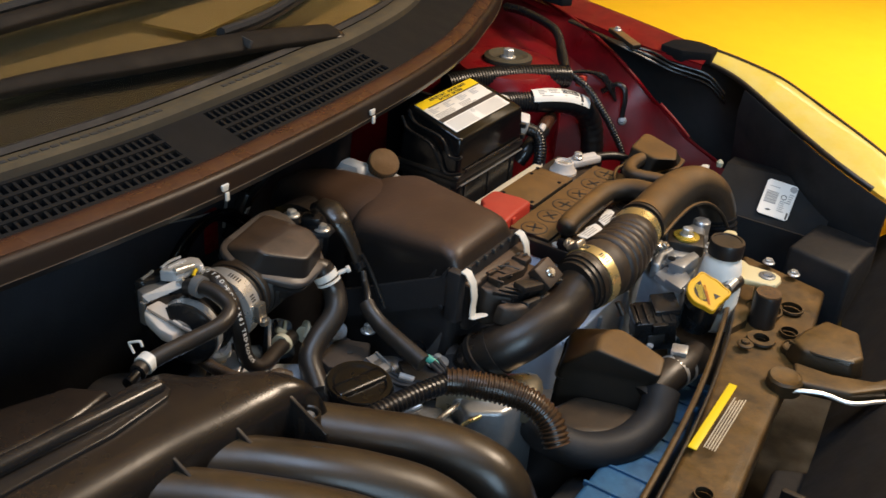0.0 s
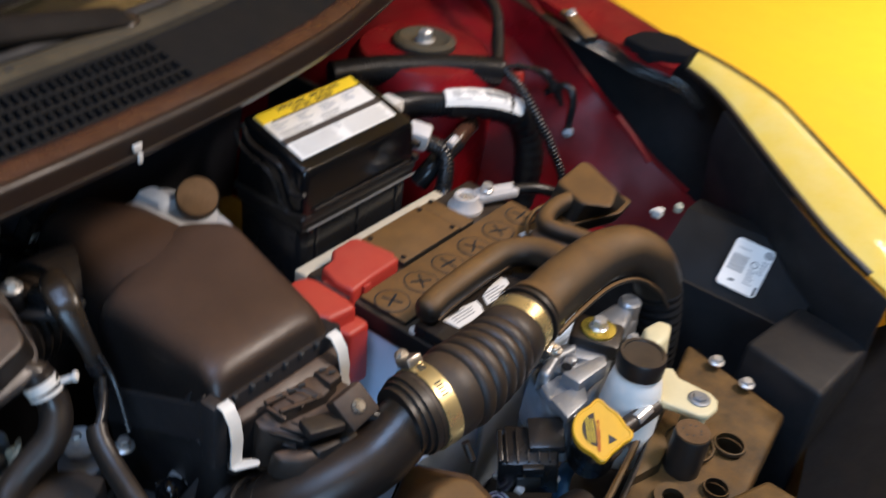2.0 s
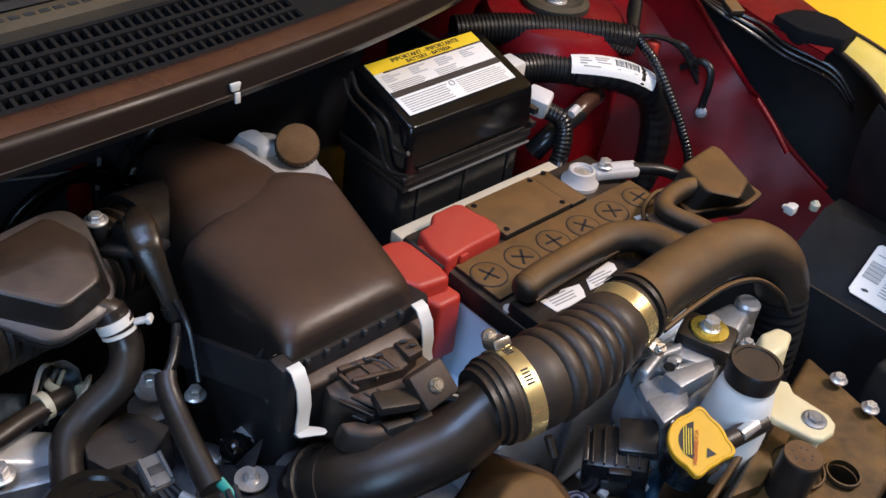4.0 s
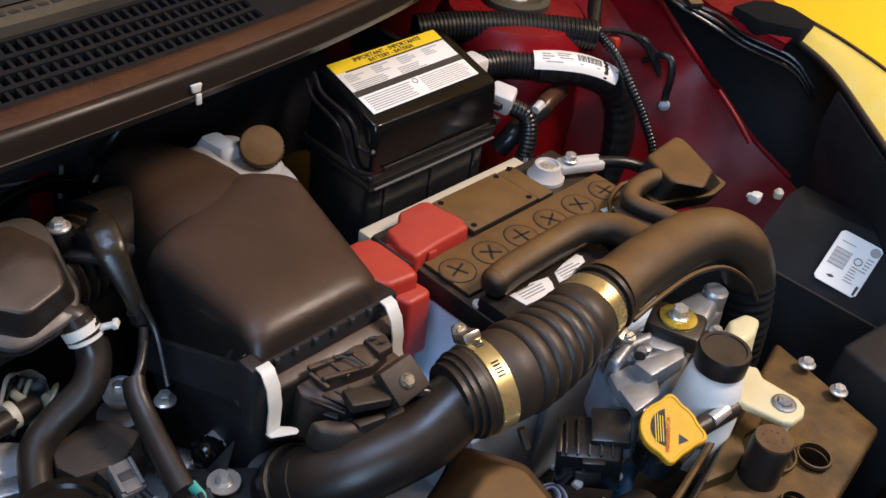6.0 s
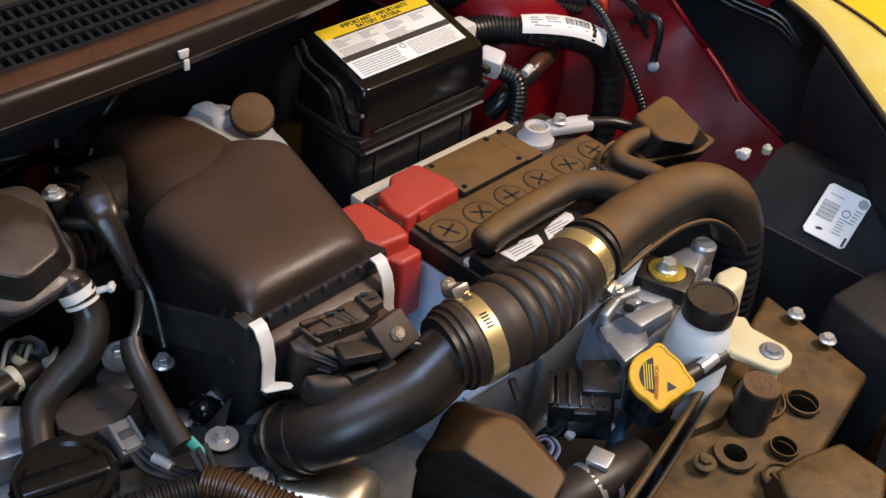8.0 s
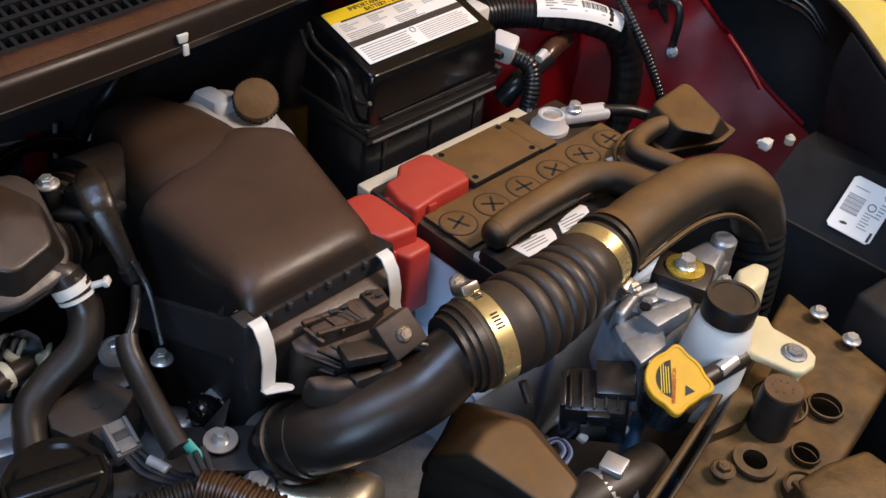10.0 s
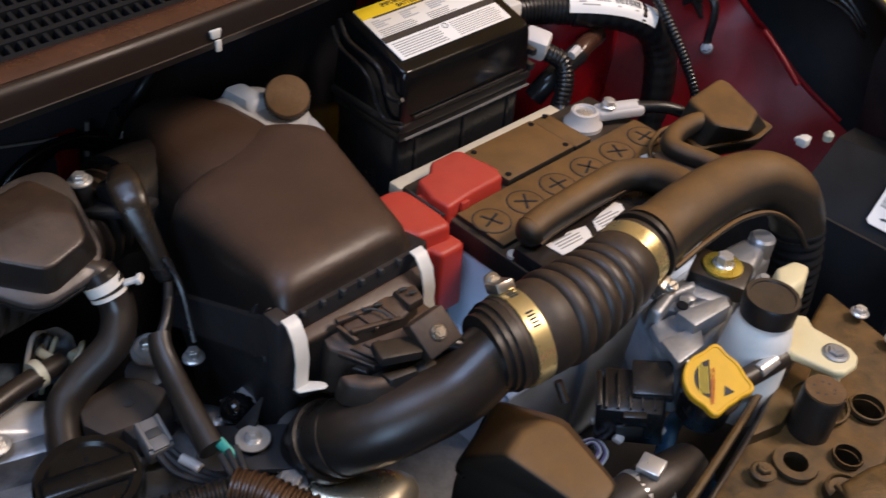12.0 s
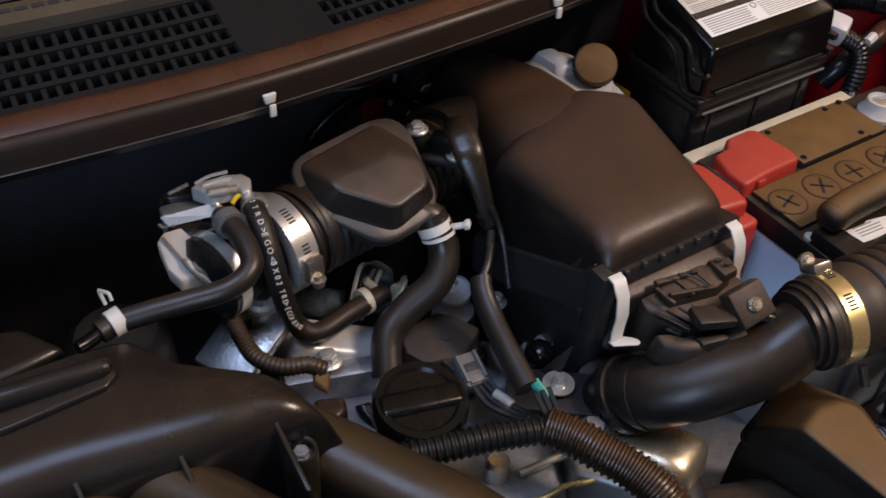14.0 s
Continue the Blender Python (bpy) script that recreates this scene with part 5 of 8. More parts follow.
maf = thing("air_flow_sensor", "dusty plastic air flow sensor block beside the filter box", "sensor", (0.07, -0.16, 0.80))
MB = [(0.046, -0.199), (0.046, -0.176), (0.048, -0.149), (0.055, -0.128), (0.074, -0.124), (0.094, -0.150), (0.084, -0.184), (0.056, -0.202)]
part("block", prism(MB, 0.795, 0.832, 0.0025, 2, inset=0.003, tilt=(-0.18, 0.05)), "sensor", maf)
part("upper_step", prism([(0.050, -0.187), (0.050, -0.150), (0.058, -0.133), (0.069, -0.137), (0.072, -0.152), (0.064, -0.187)], 0.826, 0.8400, 0.0018, 2, inset=0.0015, tilt=(-0.14, 0.05)), "sensor", maf)
part("rear_step", prism([(0.052, -0.146), (0.057, -0.130), (0.070, -0.134), (0.070, -0.147)], 0.838, 0.8445, 0.0014, 2, inset=0.001), "sensor", maf)
part("side_rail", moved(box(-0.024, 0.022, -0.0022, 0.0022, 0, 0.0035, 0.001), pose(0.0535, -0.166, 0.8385, 0, 8, 86)), "sensor", maf)
part("side_rail", moved(box(-0.020, 0.016, -0.0018, 0.0018, 0, 0.0035, 0.001), pose(0.0665, -0.168, 0.8375, 0, 8, 80)), "sensor", maf)
for u in (-0.188, -0.172, -0.156):
    part("cross_rail", moved(box(-0.008, 0.008, -0.0014, 0.0014, 0, 0.0030, 0.0007), pose(0.0605, u, 0.8380, 0, 8, 10)), "sensor", maf)
part("skirt_step", prism([(0.070, -0.196), (0.078, -0.150), (0.092, -0.152), (0.088, -0.186)], 0.806, 0.8215, 0.0015, 2, inset=0.002, tilt=(-0.2, 0.0)), "plastic_gloss", maf)
part("parting_groove", tube([(0.052, -0.170, 0.8432), (0.060, -0.163, 0.8432), (0.070, -0.160, 0.8418)], 0.0008, 6, 6), "print", maf)
for x, y in ((0.053, -0.178), (0.055, -0.168), (0.056, -0.160), (0.058, -0.142), (0.064, -0.139)):
    part("latch_slot", moved(box(-0.0026, 0.0026, -0.0011, 0.0011, -0.001, 0.0006, 0.0003), pose(x, y, 0.8436 + (0.0035 if y > -0.15 else 0), 0, 0, 70)), "print", maf)
pm = basis((0.104, -0.160, 0.833), (0.1045, -0.135, 0.838), (0.084, -0.156, 0.852))
part("square_plate", moved(prism([(-0.001, -0.001), (0.026, -0.001), (0.026, 0.024), (-0.001, 0.025)], -0.010, 0.002, 0.002, 2, inset=0.001), pm), "sensor", maf, "square dark mounting plate")
hex_bolt(maf, tuple(pm @ Vector((0.013, 0.011, 0.002))), up=tuple(pm.to_3x3() @ Vector((0, 0, 1))), r=0.0040, h=0.0035, flange=0.0052, mat="clampscrew")
for k in range(6):
    part("fin", moved(box(-0.0008, 0.0008, -0.007, 0.007, 0, 0.010, 0.0003), pose(0.0825 + 0.001 * k, -0.182 + 0.0045 * k, 0.818, 0, 0, -15)), "plastic_gloss", maf)
for k in range(6):
    part("cover_rib", moved(box(-0.0007, 0.0007, -0.012, 0.012, 0, 0.004, 0.0003), pose(0.0745 + 0.0016 * k, -0.192 + 0.0085 * k, 0.8285 - 0.0006 * k, 0, 12, -68)), "plastic", maf)
part("cable_stub", tube([(0.090, -0.150, 0.826), (0.098, -0.143, 0.832), (0.106, -0.132, 0.828), (0.108, -0.118, 0.815)], 0.0042, 12, 6), "loom", maf)
part("plate_foot", prism([(0.076, -0.158), (0.078, -0.132), (0.098, -0.136), (0.098, -0.158)], 0.80, 0.836, 0.003, 2, inset=0.003), "plastic", maf)
part("side_lug", prism([(0.070, -0.207), (0.074, -0.196), (0.094, -0.176), (0.100, -0.178), (0.094, -0.196), (0.080, -0.208)], 0.806, 0.824, 0.003, 2, inset=0.004, tilt=(-0.25, 0.1)), "sensor", maf, "black moulded lug")
part("lug_step", prism([(0.086, -0.186), (0.095, -0.162), (0.101, -0.164), (0.096, -0.186)], 0.812, 0.8255, 0.002, 2, inset=0.002), "plastic", maf)

# ---- intake pipe, clamps, bellows, resonator ----
CA, CB = Vector((0.1190, -0.1005, 0.8255)), Vector((0.1145, 0.0205, 0.8260))
DA, DB = Vector((0.20, 1.0, 0.10)).normalized(), Vector((-0.15, 1.0, 0.14)).normalized()


def turned(p0, d0, p1, d1, profile, n=48):
    """A profile of (radius, distance) turned round a bent axis that leaves p0 along d0 and reaches p1 along d1."""
    span = (p1 - p0).length
    rings = []
    for r, w in profile:
        u = min(1.0, max(0.0, w / span))
        c = p0 * (2 * u ** 3 - 3 * u * u + 1) + d0 * span * (u ** 3 - 2 * u * u + u) + p1 * (3 * u * u - 2 * u ** 3) + d1 * span * (u ** 3 - u * u)
        t = (p0 * (6 * u * u - 6 * u) + d0 * span * (3 * u * u - 4 * u + 1) + p1 * (6 * u - 6 * u * u) + d1 * span * (3 * u * u - 2 * u)).normalized()
        c += t * (w - u * span)
        side = t.cross(Vector((0, 0, 1))).normalized()
        up = side.cross(t)
        rings.append([c + side * r * math.cos(2 * math.pi * k / n) + up * r * math.sin(2 * math.pi * k / n) for k in range(n)])
    return loft(rings)


pipe = thing("intake_pipe", "smooth black elbow pipe from the filter box", "intake pipe", (0.10, -0.16, 0.76))
PIPE = [(0.1190, -0.1005, 0.8250), (0.1165, -0.119, 0.8195), (0.114, -0.145, 0.8065), (0.106, -0.170, 0.7985), (0.096, -0.190, 0.790), (0.082, -0.204, 0.779), (0.066, -0.211, 0.764), (0.058, -0.213, 0.740)]
part("elbow", tube(PIPE, 0.0222, 36, 10, end_r=0.0240), "plastic_clean", pipe, sharp=60)
def ring_at(p, q, r, w, n=32, hollow=0.002):
    m = aim(p, q)
    return lathe([(r - hollow, -w), (r, -w), (r, w), (r - hollow, w)], m, n)
for back, r, w in ((0.0105, 0.0300, 0.0040), (0.0165, 0.0280, 0.0025), (0.0215, 0.0256, 0.0025)):
    part("cuff", ring_at(tuple(CA - DA * back), tuple(CA), r, w), "rubber", pipe, "rubber cuff")
part("socket", ring_at((0.0790, -0.2055, 0.7765), (0.0700, -0.2095, 0.7680), 0.0248, 0.0020), "plastic", pipe)
part("socket", ring_at((0.0700, -0.2095, 0.7680), (0.0620, -0.2120, 0.757), 0.0266, 0.0030), "plastic", pipe, "stepped socket ring")
part("socket_shell", loft([ring3([(0.030, -0.226, z), (0.082, -0.228, z - 0.01), (0.090, -0.200, z), (0.060, -0.180, z + 0.01), (0.030, -0.186, z + 0.01)], 0.014) for z in (0.690, 0.730, 0.757)]), "housing", pipe, "black outlet moulding")
part("seam", tube([Vector(p) + Vector((-0.011, 0.006, 0.0185)) for p in PIPE[1:6]], 0.0020, 8, 8), "plastic", pipe)
part("seam_web", wrap_sheet([Vector(p) + Vector((-0.003, 0.002, 0.001)) for p in PIPE[1:5]], 0.0222, -62, -28, 6), "plastic", pipe, "raised moulding along the pipe")
SEAM = Vector(PIPE[3]) + Vector((-0.010, 0.007, 0.0195))
part("seam_clip", moved(box(-0.013, 0.013, -0.005, 0.005, -0.004, 0.0035, 0.0012), basis(SEAM, SEAM + Vector((0.008, 0.025, 0.008)), SEAM + Vector((-0.02, 0.008, 0.004)))), "plastic", pipe, "small raised clip")
part("seam_clip_slot", moved(box(-0.007, 0.006, -0.002, 0.002, 0.0033, 0.0040, 0.0003), basis(SEAM, SEAM + Vector((0.008, 0.025, 0.008)), SEAM + Vector((-0.02, 0.008, 0.004)))), "print", pipe)
part("clip_lug", moved(box(-0.014, 0.014, -0.008, 0.008, 0, 0.007, 0.002), pose(0.088, -0.174, 0.834, 0, 10, 74)), "plastic", pipe)
bel = thing("bellows_hose", "ribbed black rubber bellows between two steel clamps", "bellows", tuple((CA + CB) / 2 - Vector((0, 0, 0.035))))
total = (CB - CA).length
prof = [(0.0265, -0.010), (0.0302, -0.009), (0.0302, 0.010), (0.0312, 0.012), (0.0316, 0.019), (0.0306, 0.024)]
for k in range(5):
    c, g = 0.0310 + k * 0.0130, 0.0008 * k
    prof += [(0.0278 - g, c - 0.0062), (0.0312 - g, c - 0.0048), (0.0328 - g, c - 0.0024), (0.0330 - g, c), (0.0328 - g, c + 0.0024), (0.0312 - g, c + 0.0048)]
prof += [(0.0268, 0.0905), (0.0285, 0.0925), (0.0290, 0.098), (0.0278, 0.108), (0.0258, 0.1115), (0.0254, total + 0.008), (0.0225, total + 0.008)]
part("sleeve", turned(CA, DA, CB, DB, prof), "hose", bel, sharp=50)
part("nipple", lathe([(0.003, 0.03), (0.003, 0.0395), (0.001, 0.040)], aim(CA + (CB - CA) * 0.82 + Vector((-0.004, 0, -0.012)), CA + (CB - CA) * 0.82 + Vector((0.5, -0.25, 0.75))), 10), "rubber", bel)
def hose_clamp(c, q, r, screw_dir, wide=0.0062, band="clamp"):
    t = thing("hose_clamp", "shiny steel worm-drive hose clamp", "hose clamp", tuple(Vector(c) - Vector((0, 0, r))), "hose clamps")
    part("band", ring_at(c, q, r, wide, 48, 0.0012), band, t)
    ax = (Vector(q) - Vector(c)).normalized()
    s = Vector(screw_dir)
    s = (s - ax * s.dot(ax)).normalized()
    base = Vector(c) + s * (r + 0.0035)
    tang = ax.cross(s)
    bx = basis(base, base + tang, base + ax)
    part("housing", moved(box(-0.009, 0.008, -0.0065, 0.0065, -0.004, 0.003, 0.0015), bx), "clampscrew", t)
    sw = aim(base + s * 0.003 - tang * 0.006, base + s * 0.0035 - tang * 0.02)
    part("screw", lathe([(0.0030, -0.002), (0.0030, 0.001), (0.0052, 0.0012), (0.0054, 0.0018), (0.0052, 0.0024), (0.0040, 0.0026), (0.0040, 0.0060), (0.0034, 0.0066), (0.001, 0.0066)], sw, 6 * 4), "clampscrew", t, "hexagon screw")
    part("screw_slot", moved(box(-0.0032, 0.0032, -0.0006, 0.0006, 0.0062, 0.0069, 0), sw), "print", t)
    m0 = aim(c, q)
    a0 = math.atan2((m0.inverted() @ base).y, (m0.inverted() @ base).x)
    for k in range(8):
        a = a0 + 0.30 + 0.075 * k + (0.42 if k > 2 else 0.0)
        part("slot", moved(box(-0.0004, 0.0005, -0.0006, 0.0006, -0.0026, 0.0026, 0), m0 @ pose(0, 0, 0, 0, 0, math.degrees(a)) @ Matrix.Translation((r, 0, 0))), "print", t)
hose_clamp(CA + DA * 0.001, CA + DA, 0.0314, (-0.62, 0.0, 0.78))
hose_clamp(CB - DB * 0.002, CB + DB, 0.0266, (0.86, 0.0, -0.5))
part("drip_nipple", tube([CA + Vector((0.028, 0.012, -0.024)), CA + Vector((0.036, 0.012, -0.036))], 0.003, 10, 3), "rubber", bel)

res = thing("intake_resonator", "dusty brown intake duct arching over the battery", "intake duct", (0.10, 0.13, 0.74))
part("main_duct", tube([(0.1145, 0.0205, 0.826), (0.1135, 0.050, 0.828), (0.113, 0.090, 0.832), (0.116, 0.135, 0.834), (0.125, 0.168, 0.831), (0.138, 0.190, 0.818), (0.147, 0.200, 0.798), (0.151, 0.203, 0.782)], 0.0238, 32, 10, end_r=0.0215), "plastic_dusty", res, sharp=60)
part("collar", ring_at((0.1137, 0.042, 0.8278), (0.1135, 0.050, 0.828), 0.0256, 0.004), "plastic_dusty", res)
part("collar_lip", ring_at((0.1142, 0.033, 0.827), (0.1137, 0.042, 0.8278), 0.0274, 0.0018), "rubber", res)
LOBE = [(0.0455, -0.006, 0.817), (0.0440, 0.012, 0.8185), (0.0435, 0.040, 0.8190), (0.0435, 0.070, 0.8195), (0.0450, 0.094, 0.8205), (0.0560, 0.110, 0.8225), (0.0720, 0.117, 0.825), (0.098, 0.116, 0.827)]
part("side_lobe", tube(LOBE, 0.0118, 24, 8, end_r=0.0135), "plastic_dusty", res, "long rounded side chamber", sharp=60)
part("side_lobe_cap", lathe([(0.0117, 0.0), (0.0110, 0.0040), (0.0082, 0.0075), (0.0042, 0.0093), (0.001, 0.0097)], aim((0.0455, -0.0055, 0.817), (0.0463, -0.03, 0.8155)), 24), "plastic_dusty", res, sharp=60)
part("lobe_seam", tube([Vector(p) + Vector((0.0110, 0.0, -0.005)) for p in LOBE[:5]], 0.0014, 8, 6), "plastic_dusty", res, "moulding seam")
part("lobe_seam", tube([Vector(p) + Vector((-0.0105, 0.0, -0.006)) for p in LOBE[:5]], 0.0018, 8, 6), "plastic_dusty", res, "moulding seam")
part("web", prism([(0.080, 0.07), (0.10, 0.06), (0.10, 0.12), (0.088, 0.115)], 0.812, 0.820, 0.002), "plastic", res)
SC_TOP = [(0.0192, 0.2209, 0.8320), (0.0148, 0.2736, 0.8320), (0.0226, 0.2752, 0.8320), (0.0679, 0.2515, 0.8320), (0.0809, 0.2183, 0.8320), (0.0577, 0.2047, 0.8320)]
SC_FOOT = [(0.0186, 0.2088, 0.8090), (0.0088, 0.2776, 0.8090), (0.0246, 0.2832, 0.8090), (0.0704, 0.2774, 0.8090), (0.0721, 0.2518, 0.8090), (0.0532, 0.1993, 0.8090)]


def scoop_ring(u, lift, out=0.0, r=0.005):
    """Between the scoop's flange (u = 0) and its top (u = 1), drawn outwards and raised."""
    pts = [Vector(a).lerp(Vector(b), u) for a, b in zip(SC_FOOT, SC_TOP)]
    mid = sum(pts, Vector()) / 6
    return ring3([p + (p - mid).normalized() * out + Vector((0, 0, lift)) for p in pts], r, 4)


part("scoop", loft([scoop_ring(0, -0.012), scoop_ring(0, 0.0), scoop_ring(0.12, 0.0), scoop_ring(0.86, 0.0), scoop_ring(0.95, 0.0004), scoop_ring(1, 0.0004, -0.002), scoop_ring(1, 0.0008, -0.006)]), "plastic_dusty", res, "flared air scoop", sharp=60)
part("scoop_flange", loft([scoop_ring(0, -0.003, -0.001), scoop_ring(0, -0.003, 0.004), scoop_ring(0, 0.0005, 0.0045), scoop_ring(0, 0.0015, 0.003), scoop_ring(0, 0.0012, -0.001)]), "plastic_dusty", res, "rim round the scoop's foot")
part("scoop_throat", prism([(0.034, 0.140), (0.034, 0.182), (0.076, 0.186), (0.102, 0.180), (0.100, 0.125), (0.056, 0.122)], 0.785, 0.814, 0.004, 3, inset=0.002), "plastic", res)
part("scoop_neck", tube([(0.0413, 0.2173, 0.8230), (0.0368, 0.1993, 0.8230), (0.0391, 0.1757, 0.8230), (0.0476, 0.1607, 0.8230), (0.0603, 0.1603, 0.8230), (0.0771, 0.1653, 0.8230), (0.0957, 0.1674, 0.8230)], 0.0088, 18, 8), "plastic_dusty", res, "bent neck between scoop and duct")
part("neck_rim", tube([(0.0171, 0.2095, 0.8080), (0.0158, 0.1924, 0.8080), (0.0264, 0.1647, 0.8080), (0.0435, 0.1499, 0.8080), (0.0605, 0.1497, 0.8080), (0.0766, 0.1593, 0.8080)], 0.0022, 10, 8), "plastic_dusty", res, "thin moulded rim round the neck")
part("throat_floor", prism([(0.040, 0.146), (0.044, 0.172), (0.082, 0.176), (0.096, 0.150), (0.070, 0.130)], 0.812, 0.8185, 0.002), "chamber", res, "grey hollow inside the lip")
part("drop_hose", tube([(0.1505, 0.2025, 0.786), (0.158, 0.202, 0.75), (0.162, 0.200, 0.70), (0.160, 0.19, 0.65)], 0.0215, 24, 8, wave=0.0008, pitch=0.008), "void", res, "black ribbed lower hose")
part("duct_seam", tube([(0.139, 0.040, 0.820), (0.1385, 0.080, 0.824), (0.140, 0.120, 0.825), (0.148, 0.152, 0.820), (0.160, 0.176, 0.802), (0.168, 0.188, 0.782)], 0.0022, 8, 8), "plastic_dusty", res, "moulding seam")

# ---- white reservoir behind the filter box ----
ws = thing("brake_fluid_reservoir", "white plastic fluid reservoir with a dusty brown cap", "reservoir", (-0.16, -0.085, 0.74))
part("tank", loft([ring3([(-0.205, -0.118, 0.76), (-0.150, -0.098, 0.76), (-0.128, -0.092, 0.76), (-0.124, -0.066, 0.76), (-0.152, -0.044, 0.76), (-0.205, -0.060, 0.76)], 0.012), ring3([(-0.210, -0.120, 0.826), (-0.152, -0.100, 0.820), (-0.126, -0.094, 0.812), (-0.122, -0.066, 0.812), (-0.152, -0.042, 0.822), (-0.208, -0.058, 0.828)], 0.012),
                  ring3([(-0.207, -0.117, 0.838), (-0.152, -0.098, 0.832), (-0.129, -0.091, 0.822), (-0.125, -0.068, 0.822), (-0.152, -0.046, 0.834), (-0.206, -0.062, 0.840)], 0.013), ring3([(-0.198, -0.106, 0.843), (-0.154, -0.091, 0.838), (-0.134, -0.085, 0.827), (-0.131, -0.071, 0.827), (-0.154, -0.053, 0.839), (-0.198, -0.070, 0.845)], 0.010)]), "tank", ws, "white tank in a shaded grey", sharp=60)
part("step", loft([ring3([(-0.148, -0.076, 0.78), (-0.122, -0.082, 0.78), (-0.116, -0.062, 0.78), (-0.126, -0.048, 0.78), (-0.150, -0.048, 0.78)], 0.007), ring3([(-0.150, -0.076, 0.824), (-0.123, -0.083, 0.818), (-0.117, -0.062, 0.820), (-0.127, -0.047, 0.822), (-0.151, -0.047, 0.828)], 0.007), ring3([(-0.148, -0.072, 0.831), (-0.127, -0.079, 0.826), (-0.121, -0.063, 0.828), (-0.130, -0.051, 0.830), (-0.149, -0.051, 0.835)], 0.006)]), "tank", ws, sharp=60)
part("mould_seam", tube([(-0.206, -0.112, 0.832), (-0.178, -0.104, 0.8355), (-0.152, -0.094, 0.8355)], 0.0014, 8, 6), "tank", ws)
part("inner_ridge", loft([ring3([(-0.205, -0.100, 0.84), (-0.172, -0.090, 0.836), (-0.170, -0.070, 0.838), (-0.203, -0.078, 0.842)], 0.006), ring3([(-0.200, -0.096, 0.850), (-0.176, -0.088, 0.846), (-0.174, -0.074, 0.847), (-0.198, -0.080, 0.851)], 0.005)]), "tank", ws, sharp=60)
CAP_FACE = Vector((-0.1596, -0.0649, 0.8527))
CAP_UP = Vector((0.52, -0.34, 0.78)).normalized()
RVC = aim(CAP_FACE - CAP_UP * 0.0124, CAP_FACE)
part("neck", lathe([(0.0150, 0), (0.0150, 0.024)], RVC @ Matrix.Translation((0, 0, -0.022)), 26), "tank", ws)
cp = part("cap", lathe([(0.0172, 0.0), (0.0174, 0.010), (0.0166, 0.0120), (0.015, 0.0124), (0.004, 0.0124)], RVC, 32), "browncap", ws, "dusty brown screw cap")
bm = None
for k in range(30):
    b = moved(box(0.0168, 0.0180, -0.0008, 0.0008, 0.001, 0.0095, 0), RVC @ pose(0, 0, 0, 0, 0, 12 * k))
    bm = joined(bm, b) if bm else b
part("grip_ring", bm, "plastic", cp, kind="stuff")

# ---- radiator cap, coolant bottle, mount ----
rc = thing("coolant_filler_cap", "yellow radiator pressure cap with printed warning", "radiator cap", (0.213, -0.014, 0.77))
RCM = pose(0.2105, -0.0075, 0.797, 22, 12, 0)
def cap_outline(k, n=64):
    a = 2 * math.pi * k / n
    r = 0.0186 + sum(0.0056 * math.exp(-(math.atan2(math.sin(a - b), math.cos(a - b)) / 0.27) ** 2) for b in (0.55, 2.30, 5.44)) + 0.0020 * max(0.0, -math.cos(a - 0.70))
    return r * math.cos(a), r * math.sin(a)
outl = [cap_outline(k) for k in range(64)]
part("plate", moved(bevelled(loft([[(x, y, 0) for x, y in outl], [(x, y, 0.006) for x, y in outl], [(x * 0.96, y * 0.96, 0.0068) for x, y in outl], [(x * 0.90, y * 0.90, 0.0068) for x, y in outl], [(x * 0.88, y * 0.88, 0.0062) for x, y in outl]]), 0), RCM), "yellowcap", rc, sharp=30)
part("neck", lathe([(0.0185, -0.05), (0.0185, -0.012), (0.0205, -0.010), (0.0205, 0.0)], RCM, 28), "plastic_gloss", rc, "black filler neck")
wd = lathe([(0.0135, 0.0062), (0.0135, 0.0066), (0.0005, 0.0066)], None, 40)
bmesh.ops.bisect_plane(wd, geom=wd.verts[:] + wd.edges[:] + wd.faces[:], plane_co=(0, 0.0035, 0), plane_no=(0, 1, 0), clear_inner=True)
RM2 = RCM @ pose(0, 0, 0, 0, 0, 135)
part("warning_field", moved(wd, RM2), "coil", rc, "dark printed half disc")
part("warning_print", moved(bars(-0.010, 0.010, 0.0050, 0.0115, 4, 0.35, 0.1, 2), RM2 @ Matrix.Translation((0, 0, 0.0066))), "labelyellow", rc)
tri_bm = prism([(-0.0035, 0), (0.0035, 0), (0, 0.006)], 0, 0.0004, 0)
part("warning_triangle", moved(tri_bm, RCM @ pose(0.009, -0.002, 0.0064, 0, 0, -50)), "print", rc)
writing("ADVERTENCIA", 0.0036, RCM @ pose(0.0015, -0.0045, 0.0066, 0, 0, 130), "orangeprint", rc)
writing("WARNING", 0.0036, RCM @ pose(0.0045, -0.0075, 0.0066, 0, 0, 130), "orangeprint", rc)
part("overflow_pipe", tube([(0.216, 0.014, 0.785), (0.221, 0.036, 0.788), (0.225, 0.056, 0.790)], 0.0072, 14, 5), "rubber", rc)
part("pipe_band", tube([(0.2215, 0.030, 0.7905), (0.2235, 0.046, 0.7925)], 0.0052, 14, 4), "steel", rc, "bright spring clip")

cb = thing("coolant_bottle", "white coolant bottle neck with a black screw cap", "coolant bottle", (0.20, 0.06, 0.72))
BO = Matrix.Translation((0.2045, 0.0555, 0.815))
part("bottle", lathe([(0.0245, -0.085), (0.0245, -0.040), (0.0215, -0.016), (0.0195, -0.006), (0.0165, -0.002), (0.0165, 0.004)], BO, 30), "white", cb)
